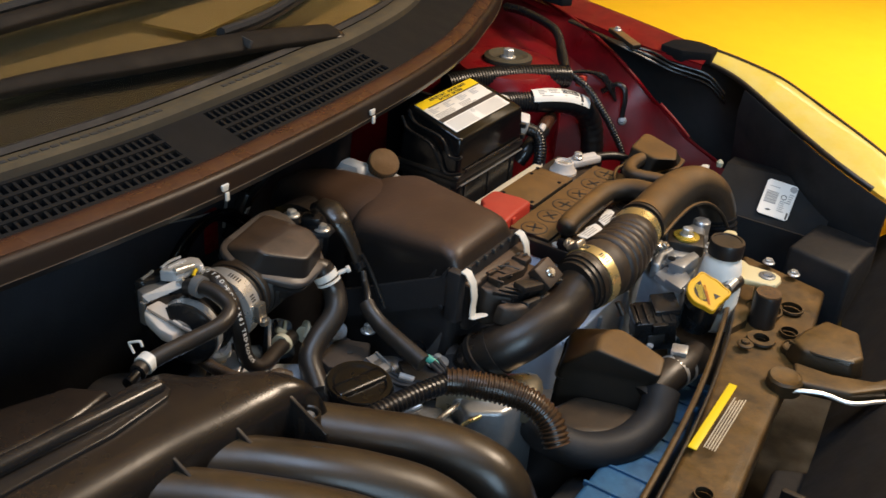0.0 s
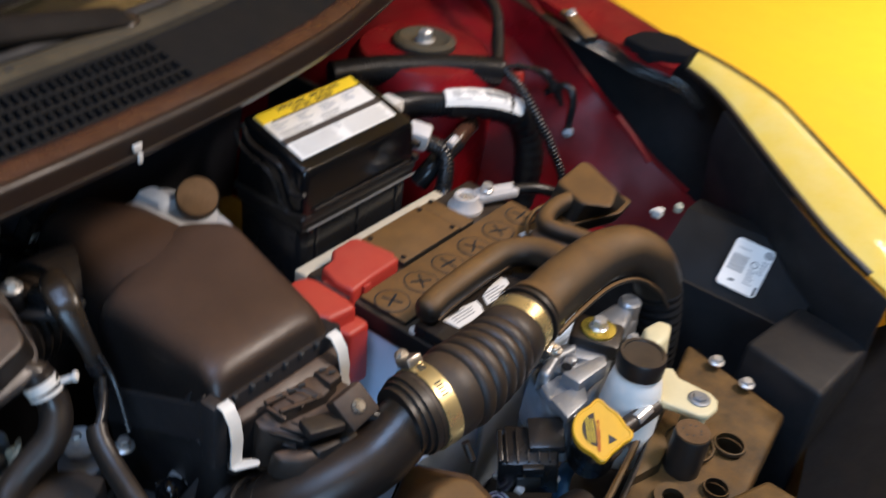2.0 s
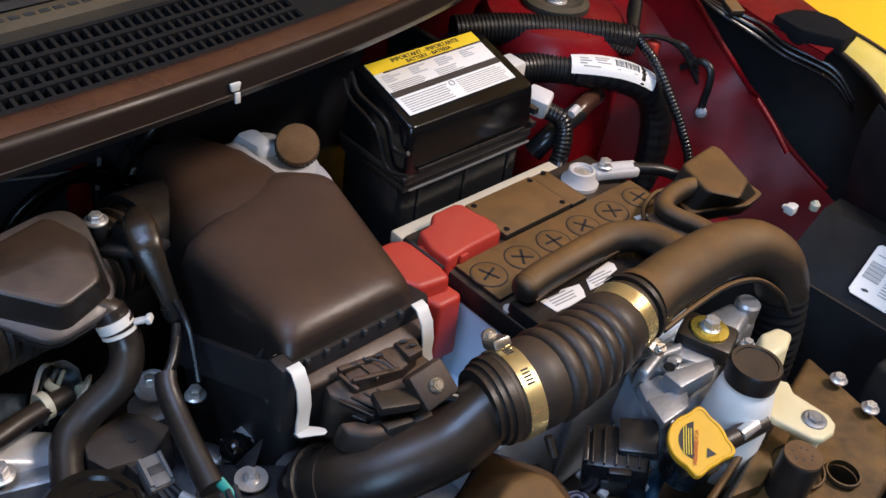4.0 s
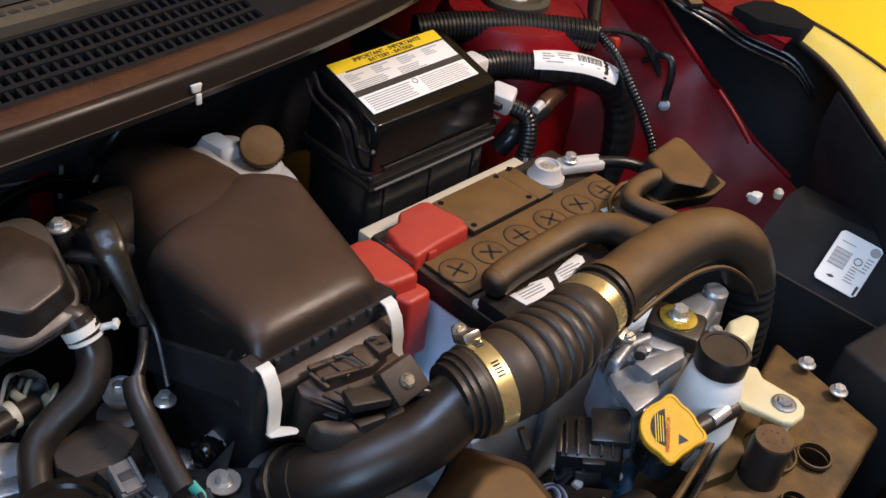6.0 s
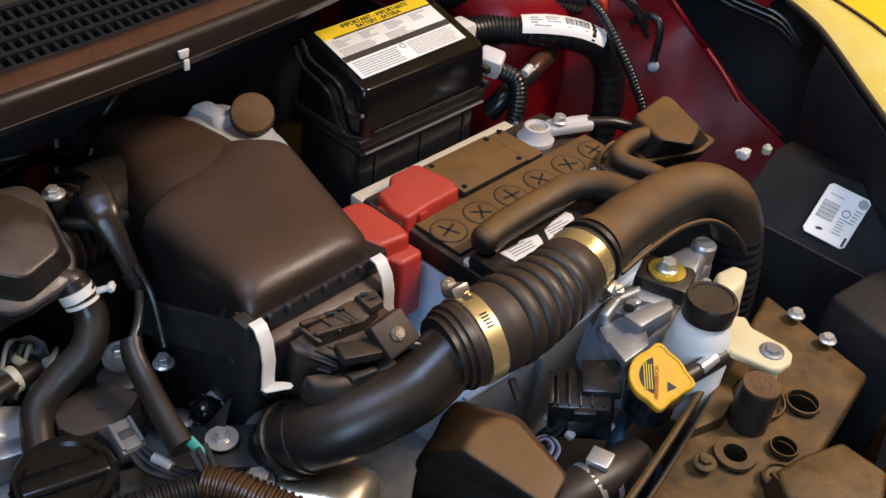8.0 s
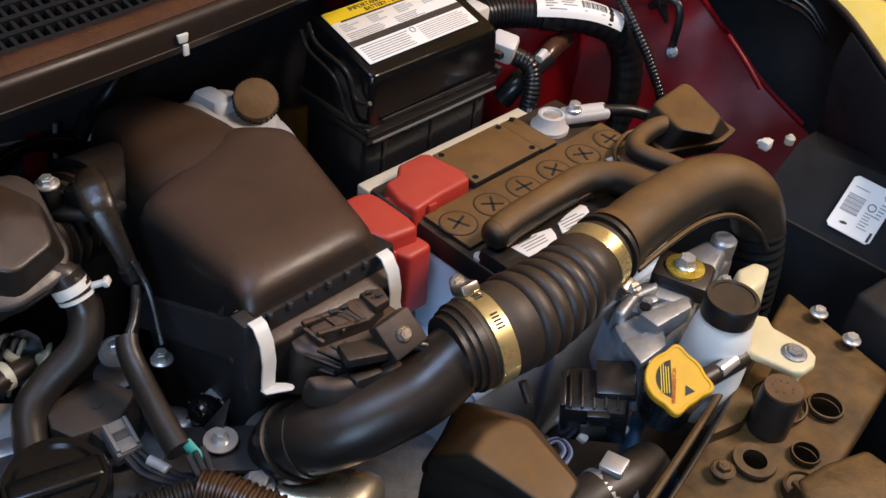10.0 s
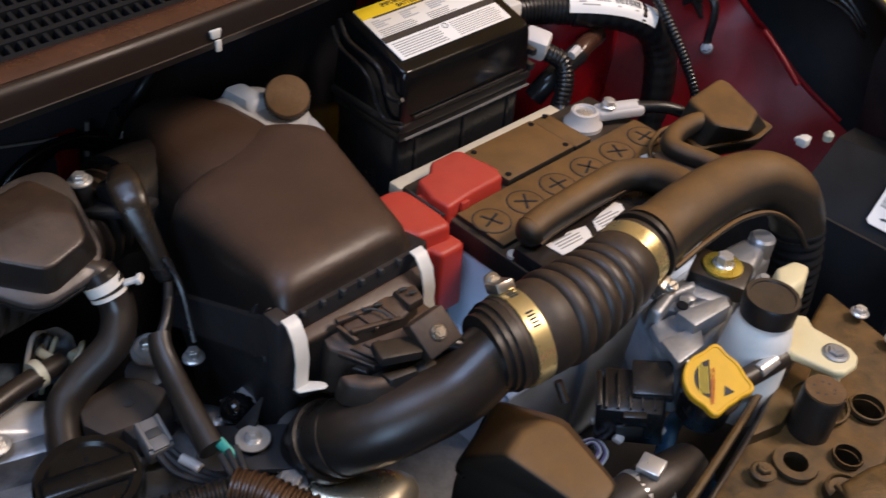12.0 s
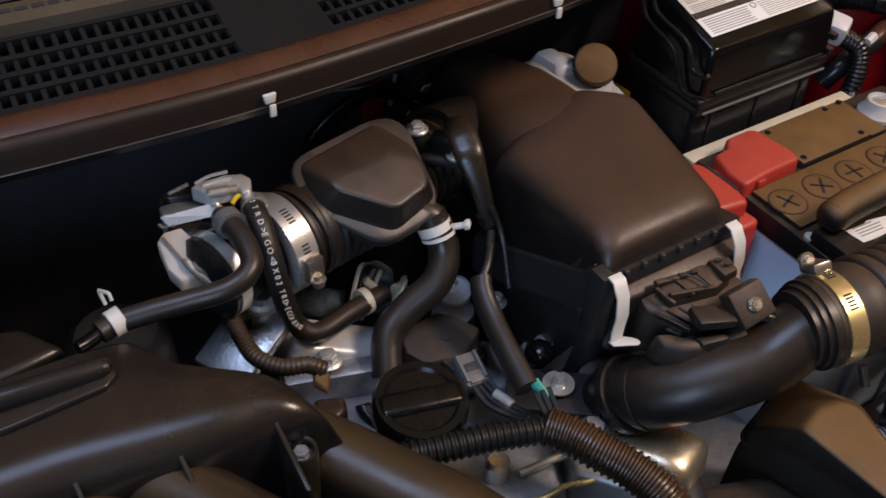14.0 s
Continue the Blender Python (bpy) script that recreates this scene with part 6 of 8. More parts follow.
part("cap", lathe([(0.0185, 0.0), (0.0188, 0.014), (0.0178, 0.0162), (0.0152, 0.0162), (0.0148, 0.0152), (0.004, 0.0152)], BO @ Matrix.Translation((0, 0, 0.0005)), 32), "plastic", cb, "dusty black screw cap")

part("arm", prism([(0.204, 0.070), (0.206, 0.106), (0.213, 0.111), (0.222, 0.104), (0.250, 0.106), (0.258, 0.102), (0.2615, 0.093), (0.260, 0.080), (0.254, 0.074), (0.228, 0.068)], 0.780, 0.787, 0.0025, 3), "ivory", cb, "ivory fixing arm")
hex_bolt(cb, (0.246, 0.091, 0.787), r=0.0058, h=0.004, flange=0.009, mat="alu_dirty")
part("arm_spacer", lathe([(0.010, -0.03), (0.010, 0.0)], Matrix.Translation((0.246, 0.091, 0.782)), 18), "ivory", cb)
part("spout_wedge", prism([(0.172, 0.118), (0.178, 0.142), (0.193, 0.146), (0.203, 0.125), (0.200, 0.100), (0.186, 0.098)], 0.760, 0.804, 0.004, 3, inset=0.005), "ivory", cb, "ivory wedge-shaped rib")

mt = thing("engine_mount", "bright cast aluminium engine mount bracket", "engine mount", (0.15, 0.07, 0.72))
part("casting", prism([(0.128, 0.020), (0.124, 0.045), (0.136, 0.070), (0.132, 0.100), (0.128, 0.150), (0.142, 0.170), (0.158, 0.160), (0.162, 0.110), (0.176, 0.080), (0.182, 0.035), (0.186, 0.002), (0.160, -0.002)], 0.735, 0.783, 0.005, 3, inset=0.004), "cast", mt)
part("ledge", prism([(0.146, 0.012), (0.150, 0.036), (0.178, 0.032), (0.186, 0.002), (0.166, 0.000)], 0.780, 0.789, 0.003), "cast", mt)
part("rib", moved(box(-0.022, 0.022, -0.003, 0.003, 0, 0.010, 0.002), pose(0.158, 0.058, 0.781, 0, 0, 68)), "cast", mt)
part("rib", moved(box(-0.026, 0.026, -0.0025, 0.0025, 0, 0.012, 0.002), pose(0.142, 0.118, 0.781, 0, 0, 82)), "cast", mt)
part("plate", prism([(0.1621, 0.0019), (0.1701, 0.0381), (0.1843, 0.0218), (0.1836, -0.0069)], 0.785, 0.7925, 0.0015), "cast", mt, "flat pale plate")
part("plate", prism([(0.1555, 0.0240), (0.1679, 0.0690), (0.1778, 0.0617), (0.1736, 0.0229)], 0.785, 0.8005, 0.002, 2, inset=0.001), "cast", mt, "flat pale plate")
part("wall", prism([(0.1400, 0.0140), (0.1340, 0.0450), (0.1420, 0.0700), (0.1490, 0.0640), (0.1450, 0.0440), (0.1500, 0.0160)], 0.770, 0.7975, 0.003, 3, inset=0.002), "cast", mt, "rounded cast wall")
part("bore", lathe([(0.0042, 0), (0.0042, 0.0012), (0.001, 0.0012)], Matrix.Translation((0.1555, 0.0330, 0.8005)), 16), "void", mt)
part("step", prism([(0.130, 0.060), (0.136, 0.078), (0.150, 0.076), (0.170, 0.082), (0.168, 0.066), (0.146, 0.054)], 0.780, 0.792, 0.003, 2, inset=0.002), "cast", mt)
part("arm", prism([(0.130, 0.105), (0.134, 0.146), (0.145, 0.156), (0.156, 0.146), (0.164, 0.118), (0.150, 0.104)], 0.778, 0.793, 0.004, 3, inset=0.003), "cast", mt)
hex_bolt(mt, (0.152, 0.041, 0.791), r=0.0045, h=0.009, flange=0.006, mat="alu_dirty")
hex_bolt(mt, (0.176, 0.100, 0.782), r=0.0045, h=0.007, flange=0.007)
part("boss", lathe([(0.012, -0.02), (0.012, 0.004), (0.009, 0.006), (0.003, 0.004)], Matrix.Translation((0.143, 0.045, 0.786)), 22), "cast", mt)
part("boss", lathe([(0.010, -0.02), (0.010, 0.010), (0.008, 0.012), (0.003, 0.012)], Matrix.Translation((0.147, 0.152, 0.786)), 22), "cast", mt)
part("stud", lathe([(0.005, 0), (0.005, 0.012), (0.003, 0.013)], Matrix.Translation((0.150, 0.050, 0.784)), 12), "alu_dirty", mt)
part("rubber_pad", moved(box(-0.021, 0.021, -0.017, 0.017, 0, 0.016, 0.004), pose(0.150, 0.090, 0.786, 0, 0, 20)), "rubber", mt, "black rubber pad")
part("yellow_washer", lathe([(0.0145, 0), (0.0145, 0.0022), (0.010, 0.0032), (0.003, 0.0032)], Matrix.Translation((0.150, 0.090, 0.802)), 26), "zinc_yellow", mt, "yellow plated washer")
hex_bolt(mt, (0.150, 0.090, 0.8045), r=0.0062, h=0.009, flange=0.008)
hex_bolt(mt, (0.167, 0.130, 0.778), r=0.004, h=0.005, flange=0.006)

cn = thing("relay_connector", "black electrical connector block on the engine side", "connector", (0.163, -0.03, 0.72))
part("body", moved(prism([(-0.026, -0.018), (0.022, -0.020), (0.026, 0.016), (-0.020, 0.020)], -0.03, 0.010, 0.003, 2, inset=0.002), pose(0.166, -0.024, 0.757, 12, -8, 38)), "plastic_gloss", cn)
part("step", moved(box(-0.014, 0.014, -0.014, 0.014, 0, 0.010, 0.002), pose(0.172, -0.012, 0.766, 12, -8, 38)), "plastic_gloss", cn)
for k in range(5):
    part("cover_rib", moved(box(-0.018 + 0.008 * k, -0.0165 + 0.008 * k, -0.016, 0.013, 0.008, 0.0125, 0.0004), pose(0.166, -0.024, 0.757, 12, -8, 38)), "plastic_gloss", cn)
part("latch", moved(box(-0.006, 0.010, -0.0225, -0.017, 0.000, 0.011, 0.001), pose(0.166, -0.024, 0.757, 12, -8, 38)), "plastic_gloss", cn)
part("slot", moved(box(-0.010, 0.008, -0.0215, -0.019, -0.022, -0.004, 0.001), pose(0.166, -0.024, 0.757, 12, -8, 38)), "print", cn)
part("fin", moved(box(-0.024, -0.020, -0.016, 0.012, 0.0, 0.014, 0.001), pose(0.166, -0.024, 0.757, 12, -8, 38)), "plastic_gloss", cn)
for p in ((0.1549, -0.0431, 0.7380), (0.1743, -0.0419, 0.7360), (0.1900, -0.0173, 0.7400)):
    part("pin_cap", moved(prism([(-0.0034, -0.0026), (0.0030, -0.0030), (0.0036, 0.0018), (0.0008, 0.0034), (-0.0032, 0.0024)], -0.004, 0.0015, 0.0008, 2), pose(*p, 14, 22, 20)), "paleplug", cn, "small white cap")
for k in range(6):
    r = 0.0042 + 0.0017 * k
    mid = Vector((0.1619, -0.0543, 0.7220 - 0.0006 * k))
    part("wire", tube([mid + Vector((-0.75 * r - 0.006, 0.25 * r - 0.010, -0.012)), mid + Vector((-0.9 * r, 0.1 * r, -0.002)), mid + Vector((-0.35 * r, 0.95 * r, 0.001)), mid + Vector((0.65 * r, 0.75 * r, 0.0)), mid + Vector((0.95 * r, -0.25 * r, -0.003)), mid + Vector((0.9 * r, -0.9 * r, -0.014))], 0.0010, 8, 6), ("loom", "wire_purple", "white", "loom", "wire_purple", "white")[k], cn)

# ---- lower resonator box and big hose ----
lr = thing("lower_resonator", "dusty faceted black air chamber", "air chamber", (0.17, -0.15, 0.66))
LR_TOP = [(0.1519, -0.1372, 0.7720), (0.1462, -0.1163, 0.7750), (0.1526, -0.0989, 0.7770), (0.1602, -0.0941, 0.7760), (0.2084, -0.0966, 0.7640), (0.2144, -0.1204, 0.7580)]
LR_FOOT = [(0.1150, -0.1382, 0.7350), (0.1098, -0.1107, 0.7450), (0.1052, -0.0972, 0.7570), (0.1525, -0.0786, 0.7640), (0.2055, -0.0832, 0.7480), (0.2095, -0.1164, 0.7420)]


def lower_ring(u, lift, inwards=0.0, r=0.005):
    """Between the chamber's shoulder (u = 0) and its flat top (u = 1)."""
    pts = [Vector(a).lerp(Vector(b), u) for a, b in zip(LR_FOOT, LR_TOP)]
    mid = sum(pts, Vector()) / 6
    return ring3([p + (mid - p).normalized() * inwards + Vector((0, 0, lift)) for p in pts], r, 4)


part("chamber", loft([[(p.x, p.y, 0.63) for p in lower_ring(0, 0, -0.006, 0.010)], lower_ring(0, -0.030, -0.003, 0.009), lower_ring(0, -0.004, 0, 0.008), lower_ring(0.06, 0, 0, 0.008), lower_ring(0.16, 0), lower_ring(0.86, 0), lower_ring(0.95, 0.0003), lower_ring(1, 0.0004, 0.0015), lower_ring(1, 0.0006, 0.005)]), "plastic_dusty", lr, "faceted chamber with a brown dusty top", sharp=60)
part("mould_seam", tube([tuple(p) for p in lower_ring(0, -0.012, -0.002, 0.009)[0:14]], 0.0014, 8, 2), "plastic_gloss", lr)
part("lower_skirt", prism([(0.108, -0.205), (0.165, -0.212), (0.226, -0.168), (0.230, -0.115), (0.19, -0.110), (0.13, -0.130)], 0.62, 0.716, 0.012, 4, inset=0.012), "plastic", lr, "black lower body")
part("hose_bend", tube([(0.112, -0.196, 0.716), (0.144, -0.206, 0.706), (0.178, -0.196, 0.700), (0.206, -0.166, 0.702), (0.218, -0.130, 0.714), (0.214, -0.105, 0.735)], 0.0180, 22, 8), "plastic_matt", lr, "thick bent black hose")

rh = thing("radiator_hose", "thick dark radiator hose with a bright spring clamp", "hose", (0.20, -0.06, 0.72))
part("hose", tube([(0.2010, -0.118, 0.722), (0.2090, -0.085, 0.733), (0.2155, -0.052, 0.736), (0.2180, -0.020, 0.728)], 0.0175, 24, 8), "rubber", rh)
for y, x in ((-0.070, 0.2120), (-0.056, 0.2148)):
    part("clamp_band", ring_at((x, y, 0.7345), (x + 0.002, y + 0.012, 0.7355), 0.0184, 0.0022, 32), "steel", rh, "bright clamp band")
part("clamp_latch", moved(box(-0.008, 0.008, -0.007, 0.007, -0.002, 0.004, 0.001), pose(0.2105, -0.060, 0.7545, 8, -6, 12)), "steel", rh, "bright latch plate")
core = thing("radiator", "blue-grey radiator with a finned core behind the support panel", "radiator", (0.23, -0.2, 0.3))
part("tank", prism([(0.196, -0.42), (0.250, -0.42), (0.246, -0.10), (0.222, 0.03), (0.196, 0.02)], 0.652, 0.694, 0.006, 3, inset=0.003), "blue_pipe", core, "blue upper tank")
part("core_block", box(0.208, 0.240, -0.44, 0.05, 0.25, 0.654, 0.003), "blue_pipe", core)
for k in range(12):
    part("tank_rib", box(0.195, 0.252 - 0.001 * k, -0.40 + 0.034 * k, -0.397 + 0.034 * k, 0.69, 0.6965, 0.001), "blue_pipe", core)
part("fan_shroud", prism([(0.166, -0.36), (0.198, -0.37), (0.198, -0.02), (0.172, -0.04)], 0.46, 0.668, 0.006, 3), "plastic_matt", core, "black fan shroud")
part("drain_pipe", tube([(0.178, 0.03, 0.705), (0.184, 0.012, 0.708), (0.200, -0.02, 0.700)], 0.0065, 12, 6), "blue_pipe", core)

# ---- second resonator, hoses ----
rb = thing("breather_chamber", "dusty black plastic breather chamber with a flanged rim", "breather chamber", (-0.10, -0.31, 0.82))
RB = [(-0.1381, -0.3453), (-0.1450, -0.3360), (-0.1539, -0.2782), (-0.1516, -0.2614), (-0.1400, -0.2540), (-0.0900, -0.2605), (-0.0763, -0.2716), (-0.0710, -0.3046), (-0.0745, -0.3165), (-0.1043, -0.3424), (-0.1200, -0.3475)]
def outset(poly, d):
    c = Vector((sum(p[0] for p in poly) / len(poly), sum(p[1] for p in poly) / len(poly)))
    return [tuple(c + (Vector(p) - c) * (1 + d / (Vector(p) - c).length)) for p in poly]
def chamber_ring(poly, h, r=0.008):
    """An outline on the chamber's rim plane, which leans towards the front, raised by h."""
    hs = h if isinstance(h, tuple) else (h,) * len(poly)
    return ring3([(x + 0.37 * k, y, 0.842 - 0.40 * (x + 0.078) + 0.93 * k) for (x, y), k in zip(poly, hs)], r, 3)
part("rim", loft([chamber_ring(outset(RB, -0.0015), -0.007), chamber_ring(outset(RB, 0.0005), -0.005), chamber_ring(outset(RB, 0.0005), -0.001), chamber_ring(outset(RB, -0.001), 0.0006), chamber_ring(outset(RB, -0.011), 0.0006)]), "rim", rb, "flat rim, paler for the ceiling sheen", sharp=50)
part("rim_lip", loft([chamber_ring(outset(RB, -0.001), -0.013), chamber_ring(outset(RB, -0.0002), -0.012), chamber_ring(outset(RB, -0.0002), -0.009), chamber_ring(outset(RB, -0.002), -0.0085)]), "body_dark", rb, "lower half of the rim")
BASE = [(-0.1385, -0.3395), (-0.1500, -0.2750), (-0.1265, -0.2585), (-0.0865, -0.2640), (-0.0742, -0.3030), (-0.1070, -0.3432)]
PLATEAU = [(-0.1130, -0.3335), (-0.1175, -0.2860), (-0.1060, -0.2690), (-0.0880, -0.2735), (-0.0800, -0.3020), (-0.1055, -0.3330)]


def facet_ring(u, h, r):
    """Between the dome's foot (u = 0) and its flat top (u = 1), raised by h."""
    return chamber_ring([(a[0] + (b[0] - a[0]) * u, a[1] + (b[1] - a[1]) * u) for a, b in zip(BASE, PLATEAU)], h, r)


part("dome", loft([facet_ring(-0.03, -0.003, 0.007), facet_ring(0.0, 0.0008, 0.007), facet_ring(0.05, 0.0022, 0.007), facet_ring(0.14, 0.0040, 0.007), facet_ring(0.84, 0.0172, 0.006), facet_ring(0.93, 0.0188, 0.006), facet_ring(1.02, 0.0199, 0.006), chamber_ring(outset(PLATEAU, -0.0025), 0.0204, 0.006), chamber_ring(outset(PLATEAU, -0.006), 0.0205, 0.005)]), "chamber", rb, "raised domed top with flat facets", sharp=70)
part("lower_shell", loft([chamber_ring(outset(RB, -0.020), -0.040), chamber_ring(outset(RB, -0.010), -0.030), chamber_ring(outset(RB, -0.006), -0.011)]), "body_dark", rb)
part("neck", tube([(-0.090, -0.278, 0.836), (-0.083, -0.270, 0.834), (-0.076, -0.266, 0.826)], 0.0105, 16, 6), "plastic", rb)
RH = [(-0.084, -0.270, 0.836), (-0.071, -0.266, 0.814), (-0.060, -0.277, 0.797), (-0.060, -0.302, 0.780), (-0.055, -0.319, 0.768), (-0.036, -0.330, 0.750)]
hb = thing("breather_hose", "bent black rubber breather hose", "hose", (-0.06, -0.3, 0.74))
part("hose", tube(RH, 0.0112, 20, 8), "rubber", hb)
part("spring_clamp", ring_at((-0.0785, -0.2690, 0.828), (-0.0745, -0.2675, 0.821), 0.0121, 0.0032), "whiteclip", hb, "pale spring clamp")
part("clamp_band", ring_at((-0.0755, -0.2678, 0.8225), (-0.0735, -0.2672, 0.8185), 0.0121, 0.0012), "whiteclip", hb, "thin band of the pale clamp")
part("clamp_ear", moved(box(-0.006, 0.007, -0.0028, 0.0028, -0.0012, 0.0012, 0.0008), pose(-0.0690, -0.2560, 0.8300, 0, -24, 45)), "whiteclip", hb)
part("ear_tip", moved(box(-0.002, 0.002, -0.0036, 0.0036, -0.0024, 0.0024, 0.0010), pose(-0.0648, -0.2518, 0.8326, 0, -24, 45)), "whiteclip", hb)
part("rust_mark", lathe([(0.0045, -0.003), (0.0042, 0.0), (0.0025, 0.0012), (0.0008, 0.0014)], aim((-0.0400, -0.3215, 0.7620), (-0.030, -0.3265, 0.775)), 14), "rust", hb, "rusty orange spot")

bd = thing("air_duct", "black ribbed rubber duct to the throttle", "air duct", (-0.12, -0.3, 0.79))
part("duct", tube([(-0.166, -0.200, 0.812), (-0.154, -0.240, 0.816), (-0.136, -0.29, 0.820), (-0.121, -0.336, 0.828), (-0.113, -0.370, 0.829)], 0.0310, 26, 8, wave=0.0018, pitch=0.010), "rubber", bd)
part("cuff", ring_at((-0.1195, -0.348, 0.8285), (-0.115, -0.362, 0.829), 0.0330, 0.006), "rubber", bd)
hose_clamp((-0.113, -0.370, 0.830), (-0.106, -0.399, 0.831), 0.0338, (0.95, 0.23, 0.10), wide=0.0085, band="steel")

tb = thing("throttle_body", "cast aluminium throttle body with electric connectors", "throttle body", (-0.13, -0.40, 0.78))
part("barrel", lathe([(0.026, -0.03), (0.0315, -0.028), (0.0315, 0.006), (0.026, 0.008), (0.026, 0.022), (0.0285, 0.024), (0.0285, 0.034), (0.020, 0.040), (0.004, 0.040)], aim((-0.117, -0.389, 0.827), (-0.109, -0.414, 0.828)), 36), "plastic_gloss", tb)
BA, BB = (-0.117, -0.389, 0.827), (-0.109, -0.414, 0.828)
for u, r, w in ((-0.018, 0.0318, 0.008), (0.003, 0.0318, 0.003), (0.0265, 0.0288, 0.004)):
    ctr = Vector(BA) + (Vector(BB) - Vector(BA)).normalized() * u
    part("barrel_ring", ring_at(tuple(ctr), tuple(ctr + Vector(BB) - Vector(BA)), r + 0.0006, w, 40, 0.0012), "steel", tb, "bright machined ring")
part("barrel_gap", lathe([(0.0262, 0.0075), (0.0268, 0.009), (0.0268, 0.021), (0.0262, 0.0225)], aim((-0.117, -0.389, 0.827), (-0.109, -0.414, 0.828)), 36), "plastic_gloss", tb, "dark groove")
part("top_plate", prism([(-0.144, -0.412), (-0.146, -0.405), (-0.1455, -0.388), (-0.141, -0.378), (-0.134, -0.375), (-0.122, -0.381), (-0.123, -0.386), (-0.131, -0.385), (-0.130, -0.392), (-0.133, -0.405)], 0.862, 0.8735, 0.0018, 3), "plate", tb, "stamped bright top plate")
part("plate_rib", tube([(-0.141, -0.405, 0.8735), (-0.1405, -0.396, 0.874), (-0.139, -0.386, 0.874)], 0.0012, 8, 5), "plate", tb)
part("plate_rim", tube([(-0.1455, -0.408, 0.8735), (-0.1462, -0.398, 0.875), (-0.145, -0.386, 0.875)], 0.0012, 8, 5), "plate", tb, "bright folded edge")
part("plate_edge", tube([(-0.1335, -0.405, 0.872), (-0.1305, -0.396, 0.873), (-0.1312, -0.388, 0.873)], 0.0016, 8, 5), "steel", tb, "bright folded edge")
part("sensor_tip", lathe([(0.0036, -0.012), (0.0036, 0.0), (0.0026, 0.001), (0.0026, 0.006), (0.001, 0.0065)], aim((-0.131, -0.392, 0.872), (-0.129, -0.383, 0.872)), 14), "steel", tb)
part("rod", tube([(-0.152, -0.424, 0.867), (-0.153, -0.417, 0.8675), (-0.154, -0.410, 0.868)], 0.0014, 8, 4), "steel", tb, "thin bright rod")
part("motor_cap", prism([(-0.157, -0.430), (-0.159, -0.388), (-0.145, -0.386), (-0.145, -0.413), (-0.150, -0.426)], 0.835, 0.8665, 0.003, 3), "plastic_gloss", tb)
part("motor_body", prism([(-0.156, -0.410), (-0.156, -0.388), (-0.145, -0.372), (-0.130, -0.374), (-0.126, -0.400), (-0.138, -0.412)], 0.80, 0.861, 0.004, 3), "plastic_gloss", tb, "black motor body")
part("gear_case", prism([(-0.150, -0.432), (-0.149, -0.411), (-0.140, -0.403), (-0.1345, -0.404), (-0.1415, -0.433)], 0.828, 0.861, 0.0012, 2, tilt=(-0.1, 0.02)), "cast", tb, "grey gear case")
part("case_band", sheet([[(-0.1425, -0.434, 0.8590), (-0.1345, -0.4035, 0.8635)], [(-0.139, -0.4305, 0.8525), (-0.1285, -0.4005, 0.8575)]], 0.0012), "plate", tb, "bright plated edge")
part("case_ear", moved(box(-0.004, 0.004, -0.0015, 0.0015, -0.004, 0.004, 0.0006), pose(-0.130, -0.4005, 0.8615, 20, -30, 20)), "steel", tb)
part("case_tab", tube([(-0.142, -0.436, 0.8545), (-0.1405, -0.434, 0.852), (-0.139, -0.430, 0.8525), (-0.1365, -0.4275, 0.853)], 0.0012, 8, 5), "greyplug", tb)
part("dark_face", prism([(-0.1415, -0.432), (-0.129, -0.401), (-0.1215, -0.405), (-0.1275, -0.428)], 0.80, 0.8515, 0.002, 2, tilt=(-0.45, 0.1)), "plastic_gloss", tb, "black connector face")
part("bright_bar", tube([(-0.1240, -0.4235, 0.8495), (-0.1235, -0.415, 0.851), (-0.123, -0.4055, 0.852)], 0.0013, 8, 4), "steel", tb, "thin bright bar")
PLUG = [(-0.132, -0.442, 0.850), (-0.135, -0.436, 0.853), (-0.132, -0.425, 0.855), (-0.122, -0.422, 0.852), (-0.112, -0.421, 0.846), (-0.101, -0.426, 0.839), (-0.103, -0.439, 0.839), (-0.113, -0.443, 0.843)]
plug = part("pale_plug", bevelled(loft([[(x + 0.001, y, z - 0.011) for x, y, z in PLUG], PLUG]), 0.0016, 2), "paleplug", tb, "pale plug with a split latch")
part("plug_seam", sheet([[(-0.1325, -0.4375, 0.8530), (-0.1305, -0.4390, 0.8520)], [(-0.112, -0.4325, 0.8462), (-0.112, -0.4345, 0.8458)]], 0.0008), "greyplug", plug)
for k in range(3):
    part("plug_wire", tube([(-0.112 + 0.003 * k, -0.433 + 0.002 * k, 0.846), (-0.105 + 0.002 * k, -0.432 + 0.002 * k, 0.845), (-0.098, -0.428 + 0.002 * k, 0.840), (-0.092, -0.421, 0.832)], 0.0016, 8, 6), ("greyplug", "paleplug", "greyplug")[k], plug)
part("boss", lathe([(0.011, -0.03), (0.011, 0.0), (0.008, 0.004), (0.003, 0.003)], pose(-0.112, -0.411, 0.838, 0, 20, 0), 18), "steel", tb)
part("boss", lathe([(0.010, -0.03), (0.010, 0.0), (0.006, 0.004), (0.003, 0.003)], pose(-0.104, -0.407, 0.826, 0, 30, 0), 18), "alu", tb)
part("round_seat", lathe([(0.012, -0.02), (0.0135, -0.004), (0.0125, 0.0), (0.009, 0.0015), (0.008, -0.001), (0.002, -0.001)], pose(-0.104, -0.388, 0.800, 12, 20, 0), 24), "plate", tb, "round machined seat")
part("flange", moved(prism([(-0.010, -0.03), (0.032, -0.034), (0.038, 0.028), (-0.006, 0.034)], 0, 0.010, 0.003), pose(-0.105, -0.410, 0.775, 20, 0, 30)), "alu", tb)
